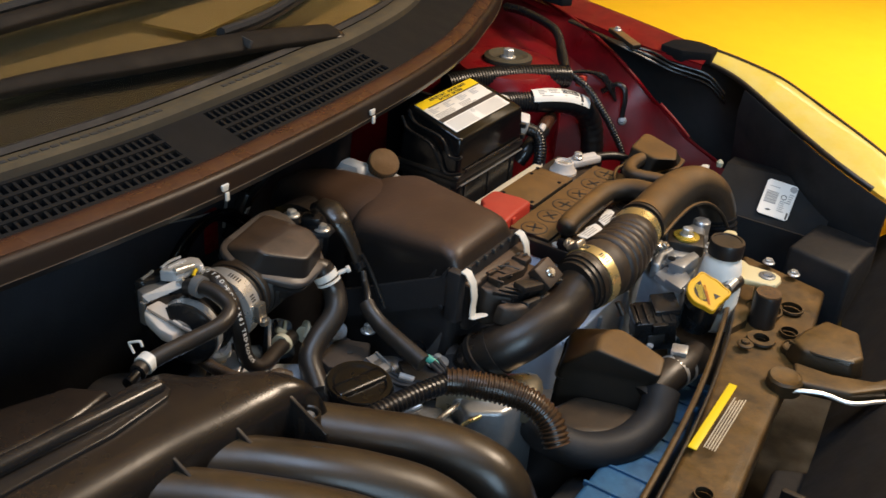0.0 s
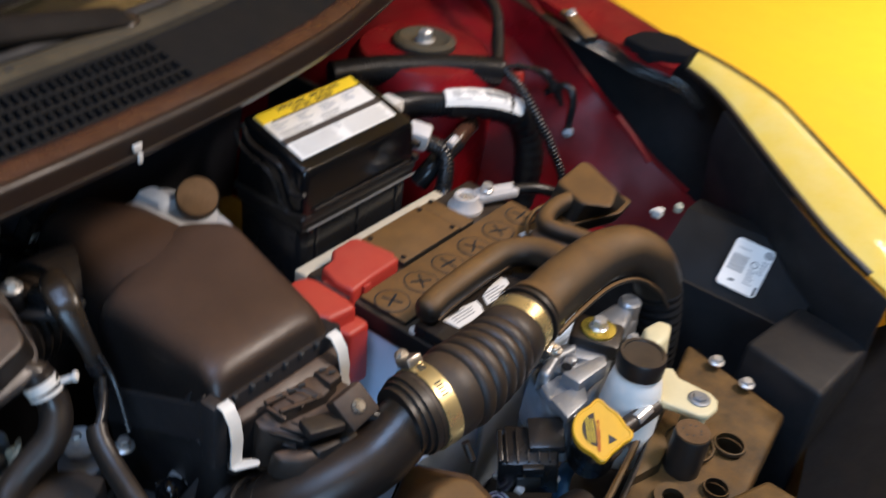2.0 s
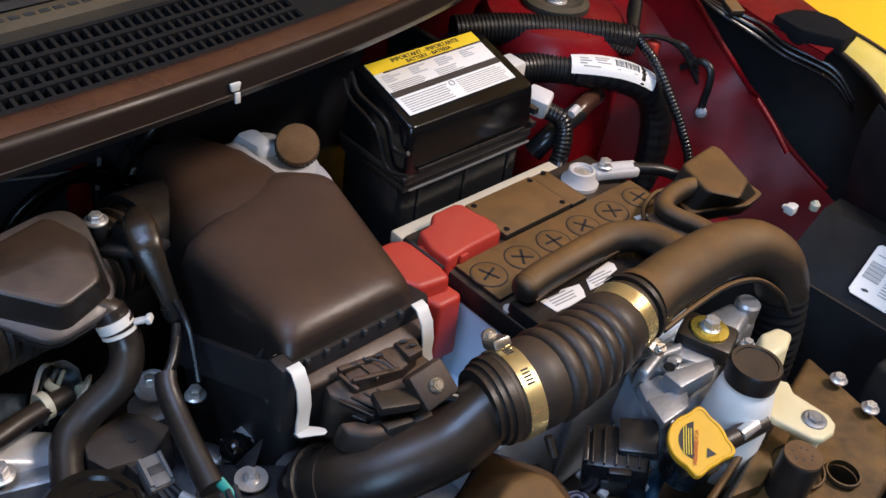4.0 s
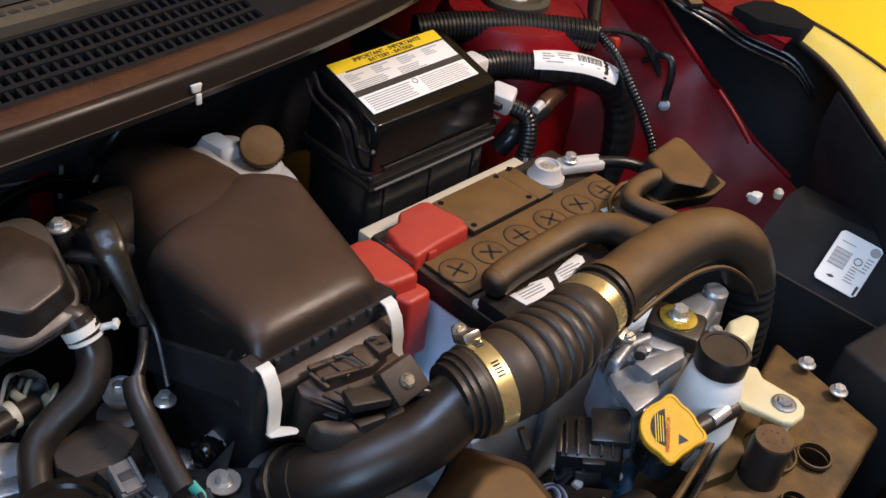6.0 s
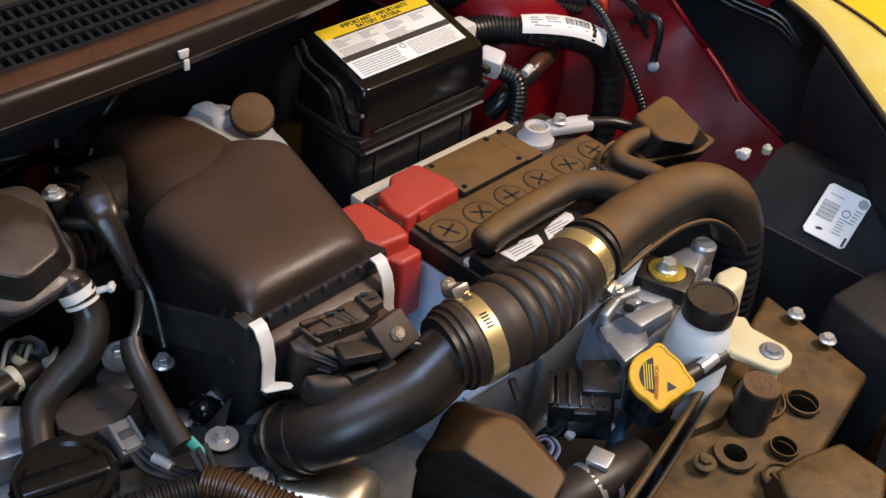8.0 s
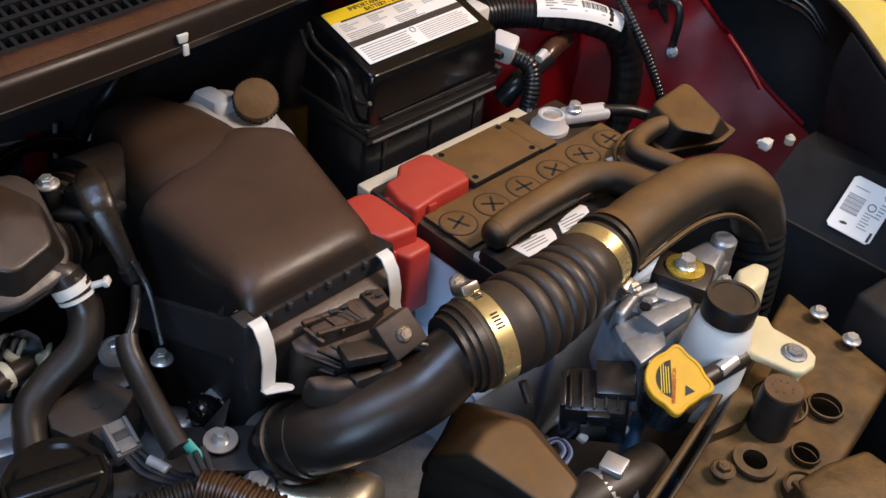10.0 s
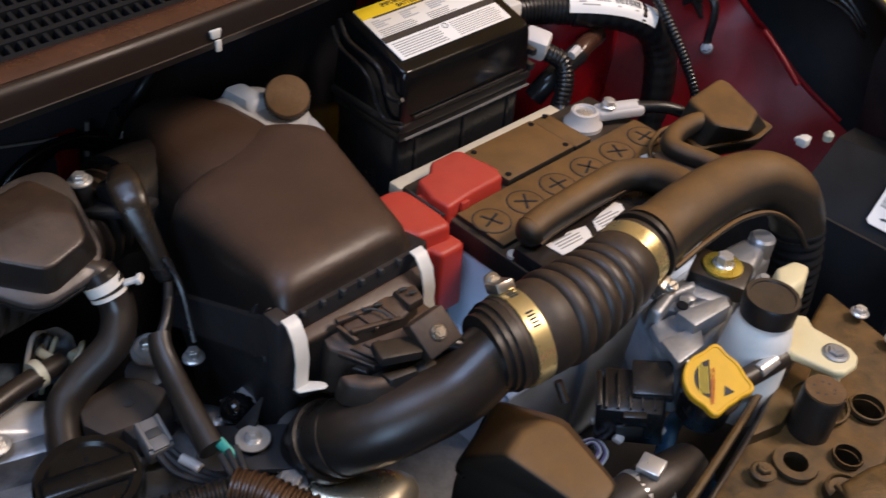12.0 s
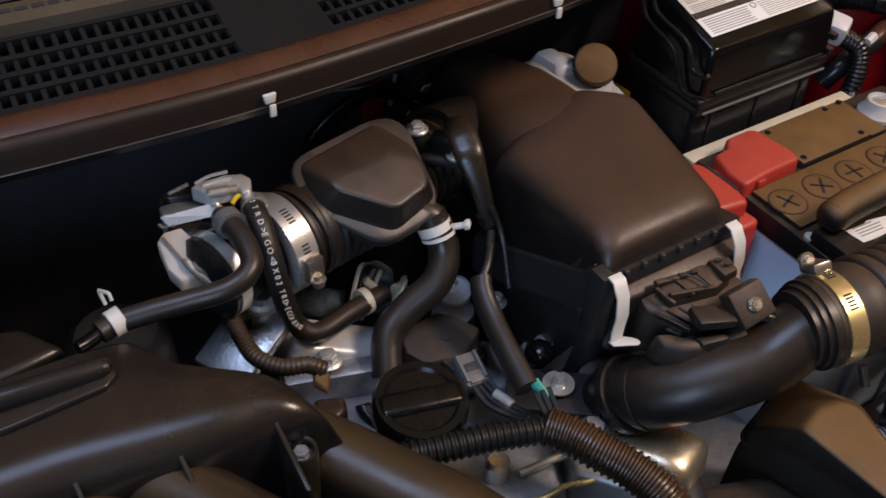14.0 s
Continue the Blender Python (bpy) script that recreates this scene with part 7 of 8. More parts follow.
part("lower_block", moved(box(-0.015, 0.015, -0.012, 0.012, -0.02, 0.008, 0.002), pose(-0.108, -0.387, 0.772, 12, 18, 62)), "plate", tb, "bright machined block")

part("yellow_wire", tube([(-0.1225, -0.3935, 0.8675), (-0.1245, -0.390, 0.8695), (-0.1262, -0.386, 0.869)], 0.0016, 8, 5), "labelyellow", tb, "short yellow wire")
ph = thing("printed_hose", "thin black hose with white printed lettering", "hose", (-0.08, -0.37, 0.77))
PH = [(-0.130, -0.378, 0.858), (-0.104, -0.384, 0.864), (-0.086, -0.386, 0.850), (-0.080, -0.384, 0.825), (-0.080, -0.377, 0.792), (-0.074, -0.364, 0.778), (-0.083, -0.333, 0.774), (-0.093, -0.300, 0.768)]
part("hose", tube(PH, 0.0072, 16, 10), "rubber", ph)
pp = resample(curve_points(PH[:6], 10), 60)
for k, ch in enumerate("8X02 TRD>EGO<8X02 TRD>EGO<8X0"):
    i = 3 + int(k * 1.75)
    if ch == " " or i > 57:
        continue
    t = (pp[i + 1] - pp[i - 1]).normalized()
    out = Vector((0.72, -0.25, 0.65))
    out = (out - t * out.dot(t)).normalized()
    o = pp[i] + out * 0.0073
    writing(ch, 0.0052, basis(o, o + t, o + out.cross(t)), "paper", ph, "letter")
part("end_clip", ring_at((-0.120, -0.380, 0.861), (-0.110, -0.383, 0.864), 0.0088, 0.004), "steel", ph)
for k in range(2):
    part("pale_clip", ring_at((-0.090 + 0.008 * k, -0.318 + 0.026 * k, 0.771), (-0.093 + 0.008 * k, -0.300 + 0.026 * k, 0.770), 0.0098, 0.0028, 18), "insulator", ph, "pale spring clip")
pc = thing("vent_hose", "black vent hose with a white clip", "hose", (-0.07, -0.45, 0.83))
part("hose", tube([(-0.120, -0.402, 0.862), (-0.106, -0.403, 0.868), (-0.086, -0.402, 0.868), (-0.068, -0.406, 0.863), (-0.063, -0.422, 0.858), (-0.070, -0.446, 0.853), (-0.076, -0.468, 0.850), (-0.080, -0.487, 0.847), (-0.078, -0.497, 0.846)], 0.0069, 18, 8), "rubber", pc)
part("nozzle", tube([(-0.079, -0.494, 0.846), (-0.076, -0.504, 0.845), (-0.074, -0.511, 0.845)], 0.0044, 14, 4), "gloss_black", pc)
part("clip_band", ring_at((-0.0805, -0.486, 0.8475), (-0.079, -0.496, 0.846), 0.0084, 0.0040, 20), "whiteclip", pc, "white clip")
EAR = pose(-0.088, -0.486, 0.855, 0, -20, 20)
part("clip_ear", tube([EAR @ Vector(p) for p in ((-0.0050, 0, -0.001), (-0.0052, 0, 0.0075), (-0.0040, 0, 0.0088), (0.0040, 0, 0.0088), (0.0052, 0, 0.0075), (0.0050, 0, 0.004))], 0.0011, 8, 4), "whiteclip", pc)
part("end_band", ring_at((-0.106, -0.403, 0.868), (-0.098, -0.4025, 0.868), 0.0094, 0.004, 20), "greyplug", pc)
sc = thing("small_loom", "dusty corrugated loom above the intake manifold", "wiring loom", (-0.03, -0.41, 0.80), "looms")
part("conduit", tube([(-0.1040, -0.4110, 0.8000), (-0.0740, -0.4160, 0.8030), (-0.0500, -0.4160, 0.8060), (-0.0350, -0.4060, 0.8060), (-0.0290, -0.3920, 0.8060), (-0.0250, -0.3830, 0.8000)], 0.0054, 14, 8, wave=0.00025, pitch=0.0030), "hose", sc)
part("torn_end", bevelled(loft([[(-0.030, -0.389, 0.798), (-0.022, -0.380, 0.797), (-0.012, -0.387, 0.791), (-0.019, -0.394, 0.796)], [(-0.027, -0.388, 0.803), (-0.021, -0.382, 0.803), (-0.013, -0.387, 0.796), (-0.019, -0.392, 0.802)]]), 0.0012, 2), "browncap", sc, "torn brown tape end")
th = thing("taped_harness", "brown taped harness running across the filter box side", "wiring", (-0.03, -0.25, 0.77))
TH = [(-0.128, -0.226, 0.878), (-0.098, -0.237, 0.893), (-0.079, -0.240, 0.880), (-0.070, -0.236, 0.850), (-0.063, -0.233, 0.823), (-0.048, -0.245, 0.812), (-0.034, -0.259, 0.806)]
TAPE = [((-0.128, -0.226, 0.866), 0.0060, 0.0050), ((-0.116, -0.230, 0.876), 0.0085, 0.0044), ((-0.100, -0.236, 0.880), 0.0106, 0.0040), ((-0.086, -0.239, 0.873), 0.0102, 0.0040), ((-0.077, -0.238, 0.860), 0.0078, 0.0038), ((-0.070, -0.236, 0.845), 0.0065, 0.0040), ((-0.063, -0.2335, 0.824), 0.0058, 0.0040)]
tape_rings = []
for i, (p, wide, thick) in enumerate(TAPE):
    along = (Vector(TAPE[min(i + 1, 6)][0]) - Vector(TAPE[max(i - 1, 0)][0])).normalized()
    across = along.cross(Vector((0.62, -0.38, 0.69))).normalized()
    out = across.cross(along)
    tape_rings.append([Vector(p) + across * wide * math.copysign(abs(math.cos(a)) ** 0.8, math.cos(a)) + out * thick * math.sin(a) for a in [2 * math.pi * k / 16 for k in range(16)]])
tape_rings = [[a.lerp(b, u) for a, b in zip(r0, r1)] for r0, r1 in zip(tape_rings, tape_rings[1:]) for u in (0.0, 0.33, 0.67)] + tape_rings[-1:]
part("wide_tape", loft(tape_rings), "tape", th, "flat glossy taped section", sharp=75)
part("tape_tie", ring_at((-0.0655, -0.2345, 0.831), (-0.0635, -0.2338, 0.825), 0.0072, 0.0035, 20), "loom", th, "black tie round the tape")
for k in range(3):
    part("wire", tube([Vector(p) + Vector(((0.0035, -0.002, 0.001), (-0.003, 0.003, 0.002), (0.001, 0.001, -0.003))[(k + i) % 3]) for i, p in enumerate(TH[4:])], (0.0036, 0.0030, 0.0034)[k], 10, 8), "loom", th)
part("wire", tube([(-0.063, -0.234, 0.842), (-0.052, -0.231, 0.822), (-0.030, -0.238, 0.795)], 0.0022, 8, 8), "loom", th)
part("sleeve", tube([(-0.038, -0.257, 0.8075), (-0.030, -0.261, 0.803), (-0.014, -0.264, 0.795), (0.014, -0.269, 0.788), (0.040, -0.273, 0.782)], 0.0078, 16, 8, flat=0.8, end_r=0.0088), "rubber", th, "dusty black sleeve")
part("green_tape", tube([(0.040, -0.268, 0.786), (0.047, -0.267, 0.783), (0.053, -0.266, 0.780)], 0.0036, 12, 5, flat=0.5), "greentape", th, "green tape end")
for k in range(3):
    part("bare_wire", tube([(0.048, -0.272 + 0.005 * k, 0.784), (0.062, -0.274 + 0.004 * k, 0.780), (0.074, -0.272, 0.774)], 0.0020, 8, 6), "plastic_matt", th)
ml = thing("main_loom", "thick black corrugated loom across the engine", "wiring loom", (0.1, -0.26, 0.74), "looms")
part("conduit", tube([(0.030, -0.396, 0.770), (0.042, -0.364, 0.776), (0.051, -0.337, 0.778), (0.059, -0.309, 0.778), (0.072, -0.273, 0.777)], 0.0088, 18, 8, wave=0.0006, pitch=0.0047), "loom", ml, "black corrugated conduit")
part("conduit", tube([(0.068, -0.278, 0.777), (0.081, -0.269, 0.777), (0.098, -0.261, 0.776), (0.119, -0.250, 0.772), (0.140, -0.243, 0.766), (0.158, -0.240, 0.752), (0.170, -0.245, 0.735)], 0.0122, 20, 8, wave=0.0008, pitch=0.0046), "loom_brown", ml, "dusty corrugated conduit")

# ---- engine top ----
eng = thing("engine", "aluminium engine head with dirty castings", "engine", (0.0, -0.3, 0.5))
part("head_cover", prism([(-0.10, -0.40), (-0.07, -0.25), (0.05, -0.235), (0.11, -0.27), (0.06, -0.40)], 0.56, 0.728, 0.010, 4, inset=0.012), "alu_dirty", eng, "stained aluminium head cover")
part("front_cover", prism([(0.050, -0.250), (0.048, -0.215), (0.076, -0.208), (0.090, -0.199), (0.108, -0.180), (0.128, -0.200), (0.115, -0.245), (0.085, -0.268)], 0.64, 0.741, 0.005, 3, inset=0.004), "cast", eng, "bare aluminium cover")
NOSE = [((0.040, -0.240), 0.0220, 0.749), ((0.063, -0.229), 0.0220, 0.751), ((0.088, -0.2175), 0.0205, 0.752), ((0.102, -0.205), 0.0215, 0.752), ((0.112, -0.197), 0.0240, 0.7515), ((0.119, -0.1925), 0.0238, 0.7490), ((0.1235, -0.190), 0.0205, 0.7440), ((0.1255, -0.189), 0.0140, 0.7360)]
nose_rings = []
for (x, y), wide, top in NOSE:
    arc = [math.pi * k / 20 for k in range(21)]
    nose_rings.append([(x - 0.42 * wide * u, y + 0.91 * wide * u, top - 0.032 * (1 - h)) for u, h in [(math.copysign(abs(math.cos(a)) ** 0.55, math.cos(a)), math.sin(a) ** 0.45) for a in arc]])
nose_rings = [[Vector(a).lerp(Vector(b), u) for a, b in zip(r0, r1)] for r0, r1 in zip(nose_rings, nose_rings[1:]) for u in (0.0, 0.5)] + nose_rings[-1:]
part("flared_nose", loft(nose_rings), "nose", eng, "smooth flared nose of the cover", sharp=75)
part("rail", moved(box(-0.042, 0.042, -0.016, 0.016, -0.02, 0.018, 0.005, 3), pose(-0.080, -0.344, 0.740, 0, 22, 72)), "plate", eng, "bright rounded rail")
part("rail_step", moved(box(-0.050, 0.050, -0.008, 0.008, -0.02, 0.010, 0.003), pose(-0.056, -0.344, 0.742, 0, 0, 72)), "alu_dirty", eng)
part("side_casting", prism([(-0.05, -0.255), (-0.02, -0.225), (0.01, -0.23), (0.0, -0.262)], 0.64, 0.745, 0.008, 3, inset=0.006), "alu", eng)
part("lower_block", box(-0.09, 0.13, -0.42, 0.02, 0.47, 0.64, 0.012, 3), "alu_dirty", eng, "dark lower engine block")
# Added dark block hides the apron's red foot behind the gaps.
part("lower_frame", prism([(0.09, 0.02), (0.21, 0.02), (0.22, 0.33), (0.09, 0.33)], 0.30, 0.60, 0.008, 2), "body_dark", eng, "dark block added below the engine mount")
part("gearbox", prism([(0.09, -0.12), (0.09, 0.02), (0.19, 0.02), (0.20, -0.10)], 0.30, 0.58, 0.012, 3, inset=0.02), "body_dark", eng, "dark gearbox casing")
hex_bolt(eng, (-0.064, -0.361, 0.758), r=0.0065, h=0.008, flange=0.010)
hex_bolt(eng, (0.075, -0.243, 0.757), r=0.0075, h=0.008, flange=0.011, mat="alu_dirty")
part("bracket_plate", moved(box(-0.045, 0.045, -0.018, 0.018, -0.004, 0.0, 0.001), pose(0.045, -0.235, 0.760, 0, 0, 52)), "plastic_matt", eng, "black bracket plate")
part("bracket_web", bevelled(loft([[(0.0283, -0.2356, 0.7630), (0.0131, -0.2473, 0.7500), (0.0305, -0.2302, 0.7900)], [(0.0307, -0.2356, 0.7630), (0.0155, -0.2473, 0.7500), (0.0329, -0.2302, 0.7900)]]), 0.0005, 1), "housing", eng, "black stiffening web")
part("large_washer", lathe([(0.0108, 0), (0.0108, 0.0012), (0.004, 0.0014)], Matrix.Translation((0.0365, -0.242, 0.764)), 30), "steel", eng, "large bright washer")
hex_bolt(eng, (0.0365, -0.242, 0.7652), r=0.0040, h=0.007, flange=0.0056)
part("knob", lathe([(0.011, -0.02), (0.0125, -0.004), (0.0125, 0.0), (0.0095, 0.0025), (0.008, 0.0015), (0.003, 0.0015)], pose(-0.086, -0.243, 0.749, 14, 14, 0), 28), "tank", eng, "pale plastic knob")
part("knob_foot", lathe([(0.0165, -0.015), (0.0160, 0.0), (0.012, 0.002)], Matrix.Translation((-0.078, -0.249, 0.738)), 20), "cast", eng)
hex_bolt(eng, (-0.0580, -0.2246, 0.7500), r=0.0050, h=0.008, flange=0.0078)
hex_bolt(eng, (-0.0895, -0.2425, 0.7480), r=0.0042, h=0.006, flange=0.0068)
rng = random.Random(4)
for k in range(26):
    x, y = rng.uniform(-0.06, 0.16), rng.uniform(-0.36, -0.20)
    r = rng.uniform(0.004, 0.010)
    zt = rng.uniform(0.715, 0.748)
    if (x - 0.036) ** 2 + (y + 0.242) ** 2 < 0.0007 or (y > -0.26 and x > 0.05):
        continue
    if k % 3:
        part("small_boss", lathe([(r, -0.05), (r, 0.0), (r * 0.7, 0.003)], Matrix.Translation((x, y, zt)), 12), rng.choice(["alu", "alu_dirty", "steel", "plastic_matt"]), eng)
    else:
        part("small_pipe", tube([(x, y, zt), (x + rng.uniform(-0.03, 0.03), y + rng.uniform(-0.03, 0.03), zt + 0.012), (x + rng.uniform(-0.05, 0.05), y + rng.uniform(-0.05, 0.05), zt - 0.02)], rng.uniform(0.003, 0.006), 10, 6), rng.choice(["loom", "steel", "rubber"]), eng)
part("bright_pipe", tube([(0.064, -0.290, 0.732), (0.068, -0.270, 0.736), (0.072, -0.246, 0.738), (0.070, -0.232, 0.730)], 0.0028, 10, 6), "steel", eng, "thin bright pipe")
part("brass_wire", tube([(0.095, -0.247, 0.738), (0.094, -0.258, 0.736), (0.089, -0.272, 0.736), (0.088, -0.290, 0.734), (0.080, -0.305, 0.730)], 0.0022, 10, 6), "clamp", eng, "bent brass-coloured pipe")
part("solenoid", lathe([(0.0105, -0.03), (0.0112, 0.0), (0.0112, 0.008), (0.0095, 0.0135), (0.0060, 0.0170), (0.0010, 0.0182)], pose(0.002, -0.230, 0.752, 25, 30, 0), 20), "gloss_black", eng, "black ribbed solenoid")
for k in range(7):
    part("solenoid_rib", moved(box(0.0108, 0.0120, -0.0009, 0.0009, -0.012, 0.009, 0.0004), pose(0.002, -0.230, 0.752, 25, 30, 0) @ pose(0, 0, 0, 0, 0, 51.4 * k)), "gloss_black", eng)
cl = thing("ignition_coil", "dusty brown ignition coil with a grey connector", "ignition coil", (-0.03, -0.285, 0.74))
part("body", prism([(-0.056, -0.312), (-0.060, -0.276), (-0.048, -0.266), (-0.029, -0.258), (-0.012, -0.281), (-0.020, -0.312), (-0.036, -0.318)], 0.715, 0.768, 0.0025, 2, inset=0.002), "coil", cl)
part("body_mark", lathe([(0.003, 0), (0.003, 0.0006), (0.001, 0.0006)], Matrix.Translation((-0.034, -0.286, 0.7682)), 12), "print", cl)
part("neck", prism([(-0.020, -0.300), (-0.016, -0.280), (-0.004, -0.282), (-0.006, -0.298)], 0.74, 0.768, 0.003), "coil", cl)
CM = pose(0.001, -0.289, 0.770, 0, 16, -6)
part("connector", moved(box(-0.012, 0.012, -0.0085, 0.0085, -0.010, 0.004, 0.002), CM), "greyplug", cl, "grey plug")
part("connector_slot", moved(box(-0.004, 0.002, -0.0045, 0.0045, 0.0036, 0.0046, 0.0004), CM), "print", cl)
part("latch", moved(box(0.003, 0.011, -0.0055, 0.0055, 0.0035, 0.0056, 0.0008), CM), "greyplug", cl)
for side in (-0.0065, 0.0065):
    part("guide", moved(box(-0.011, 0.009, side - 0.0012, side + 0.0012, 0.0035, 0.0062, 0.0005), CM), "greyplug", cl)
for k in range(3):
    part("wire", tube([(0.012, -0.293 + 0.004 * k, 0.766), (0.026, -0.291 + 0.005 * k, 0.762), (0.042, -0.283 + 0.004 * k, 0.762), (0.056, -0.277 + 0.002 * k, 0.768)], 0.0024, 8, 6), "plastic_matt", cl)
part("pale_sleeve", tube([(0.022, -0.284, 0.766), (0.029, -0.281, 0.765), (0.035, -0.279, 0.764)], 0.0034, 10, 4), "paleplug", cl)
oc = thing("oil_filler_cap", "black round oil filler cap with a grip bar", "oil cap", (0.02, -0.338, 0.74))
OM = pose(0.016, -0.338, 0.779, 0, 6, 0)
part("cap", lathe([(0.022, -0.03), (0.0290, -0.012), (0.0305, -0.006), (0.0305, 0.006), (0.0285, 0.0095), (0.024, 0.0095), (0.022, 0.0075), (0.004, 0.0070)], OM, 44), "gloss_black", oc)
part("grip_bar", moved(box(-0.0270, 0.0270, -0.0085, 0.0085, 0.003, 0.0112, 0.0038, 4), OM @ pose(0, 0, 0, 0, 0, 75)), "gloss_black", oc)

# small things between the throttle and the head
wr = thing("wrapped_connector", "blue-grey wrapped connector with a beige clip below the breather chamber", "connector", (-0.12, -0.31, 0.74))
part("wrap", tube([(-0.140, -0.350, 0.742), (-0.124, -0.338, 0.750), (-0.114, -0.322, 0.748)], 0.012, 12, 6, flat=0.7), "blue_fabric", wr)
part("shell", prism([(-0.130, -0.305), (-0.126, -0.285), (-0.108, -0.280), (-0.098, -0.290), (-0.108, -0.306)], 0.735, 0.772, 0.004, 3, inset=0.003), "blue_fabric", wr)
for k in range(4):
    part("wire", tube([(-0.122 + 0.005 * k, -0.296, 0.770), (-0.116 + 0.004 * k, -0.306 + 0.003 * k, 0.778), (-0.106 + 0.003 * k, -0.318 + 0.003 * k, 0.766), (-0.098, -0.328 + 0.004 * k, 0.745)], 0.0017, 8, 6), ("paleplug", "loom", "greyplug", "insulator")[k], wr)
part("beige_clip", tube([(-0.110, -0.305, 0.772), (-0.102, -0.309, 0.776), (-0.096, -0.305, 0.772), (-0.092, -0.298, 0.764)], 0.0032, 8, 6, flat=0.5), "insulator", wr, "beige retaining clip")
part("beige_clip", tube([(-0.090, -0.286, 0.778), (-0.080, -0.292, 0.782), (-0.074, -0.303, 0.776)], 0.0034, 8, 6, flat=0.5), "insulator", wr, "beige retaining clip")

# ---- intake manifold ----
im = thing("intake_manifold", "large dusty black plastic intake manifold with ribs", "intake manifold", (0.06, -0.55, 0.60))
BACK = [(-0.118, -0.84), (-0.085, -0.66), (-0.075, -0.56), (-0.072, -0.515), (-0.067, -0.487), (-0.053, -0.479), (-0.040, -0.471), (-0.025, -0.452), (-0.012, -0.434), (-0.003, -0.422), (0.006, -0.416), (0.013, -0.411), (0.021, -0.405)]
FRONT = [(-0.014, -0.84), (-0.002, -0.66), (0.006, -0.571), (0.009, -0.54), (0.016, -0.505), (0.021, -0.480), (0.024, -0.458), (0.026, -0.440), (0.028, -0.426), (0.028, -0.416), (0.028, -0.409), (0.030, -0.404), (0.031, -0.399)]
TOPS = [0.848, 0.847, 0.846, 0.846, 0.846, 0.846, 0.846, 0.845, 0.843, 0.838, 0.830, 0.819, 0.803]
def plenum_section(back, front, top):
    span = (front - back).length
    along = (front - back) / span
    r = min(0.024, span * 0.45)
    s = min(0.005, span * 0.2)
    flat = [(0.0, 0.70 - top), (0.0, -s), (s * 0.3, -s * 0.3), (s, 0.0), ((s + span - r) / 2, 0.0006)]
    flat += [(span - r + r * math.sin(a * math.pi / 16), -r + r * math.cos(a * math.pi / 16)) for a in range(9)]
    flat += [(span + 0.002, -r - 0.02), (span + 0.004, 0.70 - top)]
    return [tuple(back + along * u) + (top + w,) for u, w in flat]
steps = zip(curve_points([(*p, 0) for p in BACK], 4), curve_points([(*p, 0) for p in FRONT], 4), curve_points([(z, 0, 0) for z in TOPS], 4))
part("plenum", loft([plenum_section(b.xy, f.xy, z.x) for b, f, z in steps]), "plenum", im, "broad plenum with a rounded front edge", sharp=60)
part("plenum_back", prism([(-0.085, -0.512), (-0.077, -0.56), (-0.088, -0.66), (-0.121, -0.84), (-0.18, -0.84), (-0.15, -0.62), (-0.115, -0.53)], 0.72, 0.838, 0.006, 3, inset=0.003), "plenum", im)
part("ridge_plate", prism([(-0.034, -0.507), (-0.040, -0.499), (-0.054, -0.499), (-0.066, -0.512), (-0.070, -0.60), (-0.095, -0.82), (-0.060, -0.82), (-0.040, -0.64), (-0.032, -0.56)], 0.844, 0.8505, 0.002, 3), "plastic_gloss", im, "raised plate under the ridge")
part("lip_ridge", tube([(-0.047, -0.505, 0.851), (-0.048, -0.530, 0.853), (-0.052, -0.58, 0.855), (-0.064, -0.68, 0.856), (-0.080, -0.82, 0.857)], 0.0068, 14, 8), "plastic_gloss", im, "long raised ridge")
part("lip_ridge_end", lathe([(0.0066, -0.004), (0.0064, 0.0), (0.005, 0.004), (0.001, 0.0058)], aim((-0.047, -0.506, 0.851), (-0.0465, -0.496, 0.850)), 18), "plastic_gloss", im)
def runner(o):
    pts = [Vector(p) + Vector((-0.009 * o, -0.020 - 0.052 * o, -0.002)) for p in ((0.004, -0.436, 0.804), (0.036, -0.416, 0.805), (0.076, -0.394, 0.804), (0.114, -0.370, 0.797), (0.150, -0.346, 0.782), (0.178, -0.330, 0.752), (0.188, -0.325, 0.70))]
    if o == 0:
        pts = [Vector(p) for p in ((-0.006, -0.420, 0.780), (0.022, -0.402, 0.778), (0.056, -0.381, 0.774), (0.094, -0.358, 0.770), (0.130, -0.344, 0.765), (0.160, -0.336, 0.750), (0.178, -0.332, 0.71))]
    part("runner", tube(pts, 0.0225 if o else 0.0240, 28, 8, end_r=0.026), "runner", im, "dusty curved runner", sharp=60)
    part("runner_seam", tube([p + Vector((0.0, 0.004, 0.0228)) for p in pts[2:5]], 0.0012, 6, 8), "runner", im)
for k in range(7):
    runner(k)
for k in range(7):
    ox, oy = -0.009 * k, 0.008 - 0.052 * k
    part("rib", bevelled(loft([[(0.012 + ox, -0.446 + oy, 0.78), (0.062 + ox, -0.444 + oy, 0.78), (0.064 + ox, -0.441 + oy, 0.78), (0.018 + ox, -0.443 + oy, 0.78)], [(0.010 + ox, -0.446 + oy, 0.842), (0.058 + ox, -0.4445 + oy, 0.815), (0.059 + ox, -0.4415 + oy, 0.815), (0.011 + ox, -0.443 + oy, 0.842)]]), 0.0006, 1), "plastic_clean", im)
part("bolt_boss", lathe([(0.0098, -0.06), (0.0098, -0.0015), (0.0088, 0.0), (0.0074, -0.001), (0.0070, -0.007), (0.002, -0.007)], Matrix.Translation((0.0346, -0.4280, 0.8200)), 26), "runner", im, "sunken bolt boss")
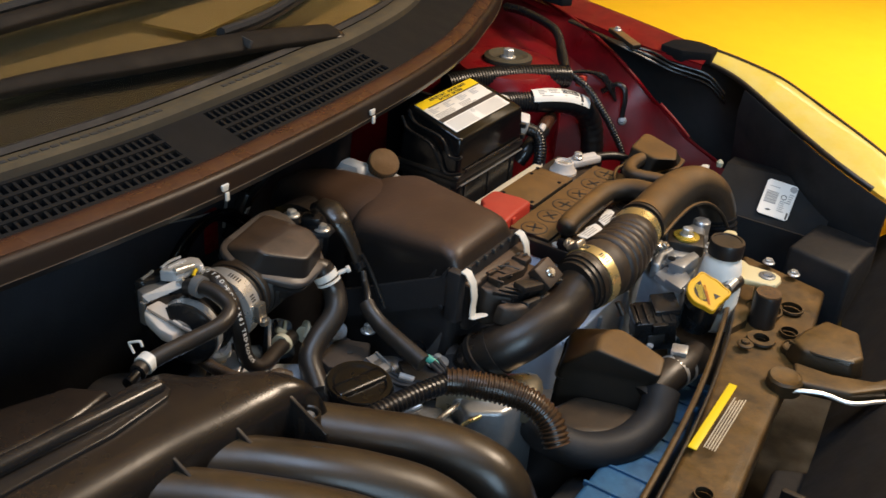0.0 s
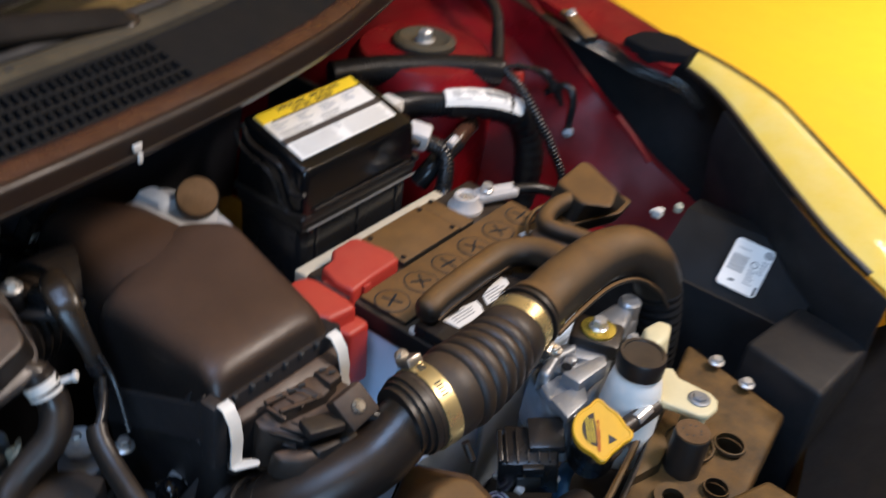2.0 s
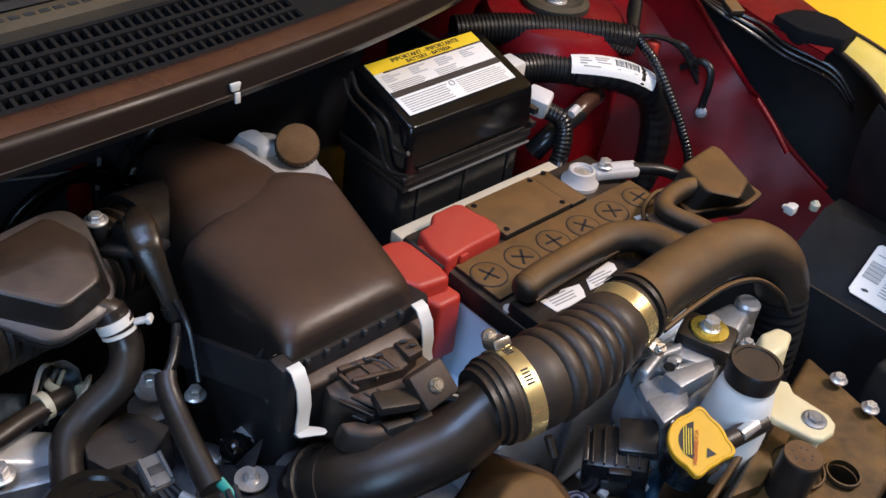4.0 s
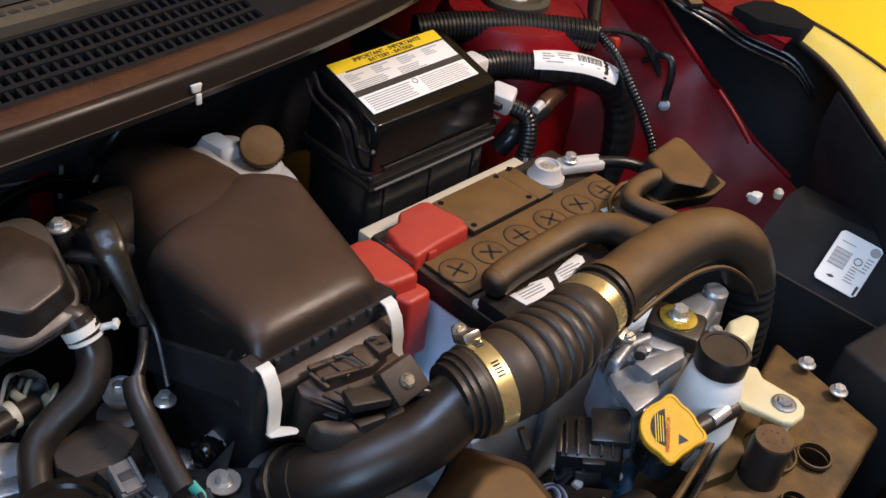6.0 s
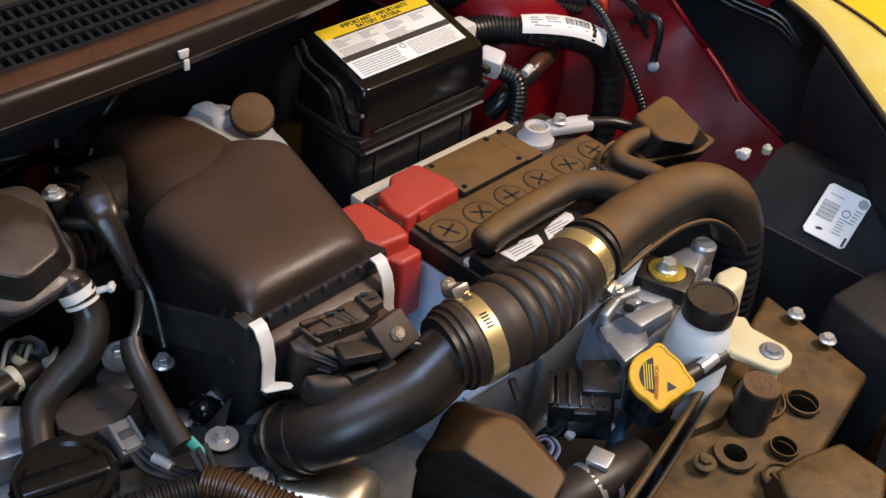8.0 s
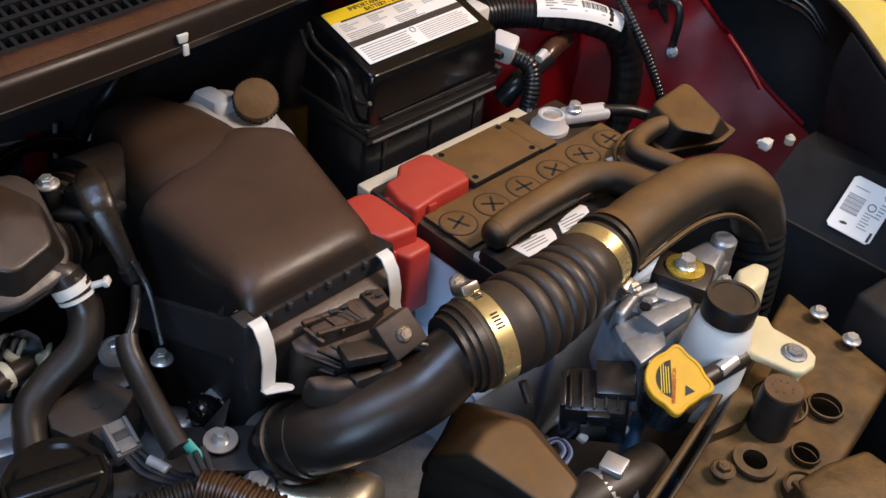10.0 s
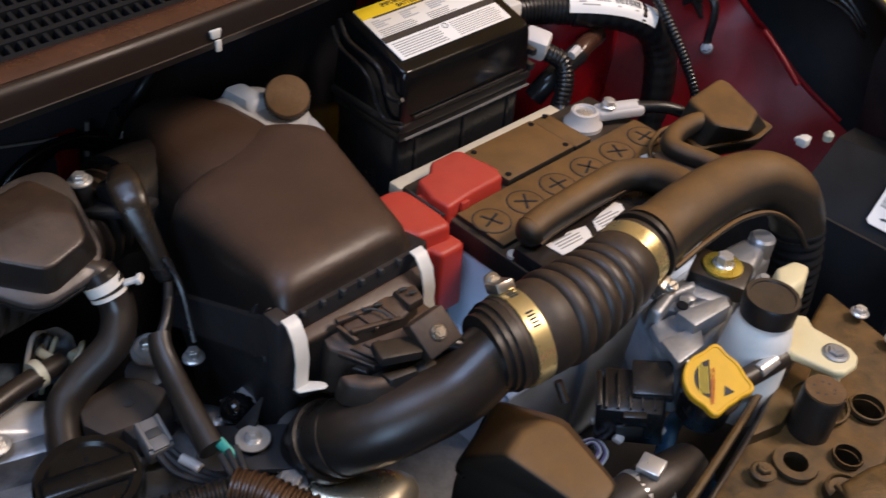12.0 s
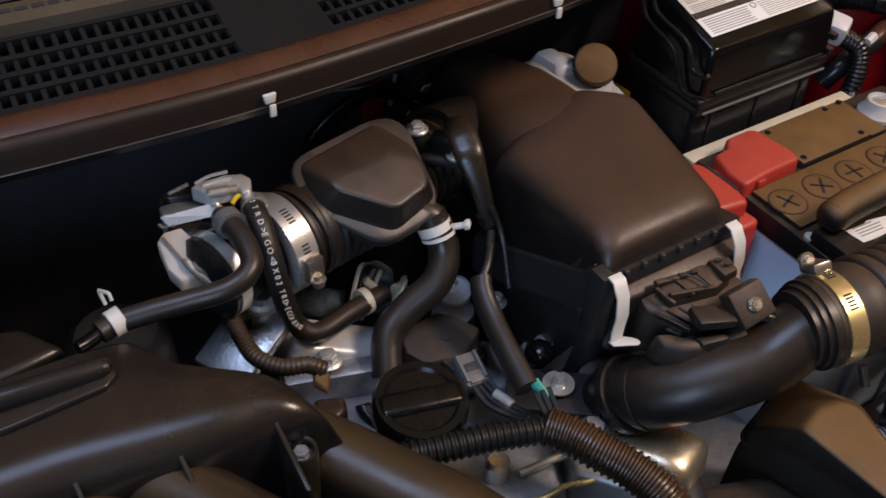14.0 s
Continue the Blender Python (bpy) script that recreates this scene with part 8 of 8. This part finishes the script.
hex_bolt(im, (0.0346, -0.4280, 0.8133), r=0.0048, h=0.005, flange=0.006, mat="alu_dirty")


part("side_tower", prism([(-0.016, -0.398), (-0.006, -0.376), (0.008, -0.380), (0.016, -0.400), (0.004, -0.412)], 0.70, 0.796, 0.004, 3, inset=0.004), "plastic_clean", im, "dark square tower")
part("side_hump", lathe([(0.036, -0.06), (0.034, 0.0), (0.026, 0.010), (0.01, 0.013)], Matrix.Translation((-0.125, -0.480, 0.785)), 26), "body_dark", im, "dark rounded hump")

# ---- firewall fittings ----
ff = thing("firewall_connector", "black connector pair with white labels on the firewall", "connector", (-0.16, -0.23, 0.85))
STICK = basis((-0.316, -0.1385, 0.7395), (-0.312, -0.1295, 0.7600), (-0.306, -0.160, 0.748))
part("body", moved(box(-0.014, 0.050, -0.015, 0.015, -0.014, 0.0, 0.004), STICK), "plastic_gloss", ff)
part("latch", moved(box(0.044, 0.056, -0.008, 0.008, -0.012, 0.003, 0.002), STICK), "plastic_gloss", ff)
for u0, u1 in ((-0.006, 0.013), (0.018, 0.031)):
    part("label", moved(box(u0, u1, -0.0065, 0.0065, 0.0, 0.0008, 0.0002), STICK), "paper", ff, "white printed label")
    for k in range(4):
        part("label_bar", moved(box(u0 + 0.002 + (u1 - u0 - 0.004) * k / 4, u0 + 0.002 + (u1 - u0 - 0.004) * (k + 0.62) / 4, -0.003, 0.003, 0.0009, 0.0012, 0), STICK), "print", ff)
part("wire", tube([(-0.300, -0.133, 0.790), (-0.285, -0.125, 0.815), (-0.290, -0.100, 0.835), (-0.310, -0.08, 0.84)], 0.005, 10, 8), "loom", ff)
tp = thing("firewall_pipe", "dark pipe pair clipped to the firewall", "pipe", (-0.31, -0.20, 0.74))
for k in range(2):
    part("pipe", tube([(-0.315, -0.10 + 0.02 * k, 0.70), (-0.312, -0.16 + 0.015 * k, 0.765), (-0.312, -0.205 + 0.01 * k, 0.775), (-0.312, -0.25 + 0.01 * k, 0.74), (-0.31, -0.27, 0.66)], 0.0055, 12, 8), "gloss_black", tp)
# Red body showing at the firewall, built as a small added plate.
part("red_patch", box(-0.329, -0.322, -0.187, -0.164, 0.722, 0.778, 0.004, 3), "red", tp, "dark red patch of body paint showing")
part("thin_wire", tube([(-0.317, -0.250, 0.7930), (-0.317, -0.204, 0.7827), (-0.317, -0.180, 0.7780), (-0.317, -0.157, 0.7724)], 0.0012, 6, 6), "steel", tp)
part("upright_rod", tube([(-0.316, -0.1575, 0.7850), (-0.316, -0.160, 0.768), (-0.317, -0.162, 0.7526)], 0.0020, 8, 5), "steel", tp)
bk = thing("chamber_bracket", "dark bracket holding the breather chamber", "bracket", (-0.145, -0.245, 0.83))
part("plate", prism([(-0.158, -0.255), (-0.135, -0.255), (-0.110, -0.225), (-0.115, -0.205), (-0.150, -0.225)], 0.838, 0.845, 0.002), "plastic_matt", bk)
hex_bolt(bk, (-0.150, -0.246, 0.845), r=0.0065, h=0.007, flange=0.0105)
hex_bolt(bk, (-0.140, -0.246, 0.862), r=0.005, h=0.006, flange=0.008)
part("bolt_post", lathe([(0.007, -0.02), (0.007, 0.0), (0.003, 0.0)], Matrix.Translation((-0.140, -0.246, 0.862)), 16), "plastic_matt", bk)
hex_bolt(bk, (-0.118, -0.226, 0.846), r=0.005, h=0.006, flange=0.008)
part("spring_lug", moved(box(-0.010, 0.010, -0.008, 0.008, 0, 0.014, 0.003), pose(-0.130, -0.228, 0.845, 0, 0, 30)), "plastic_gloss", bk)
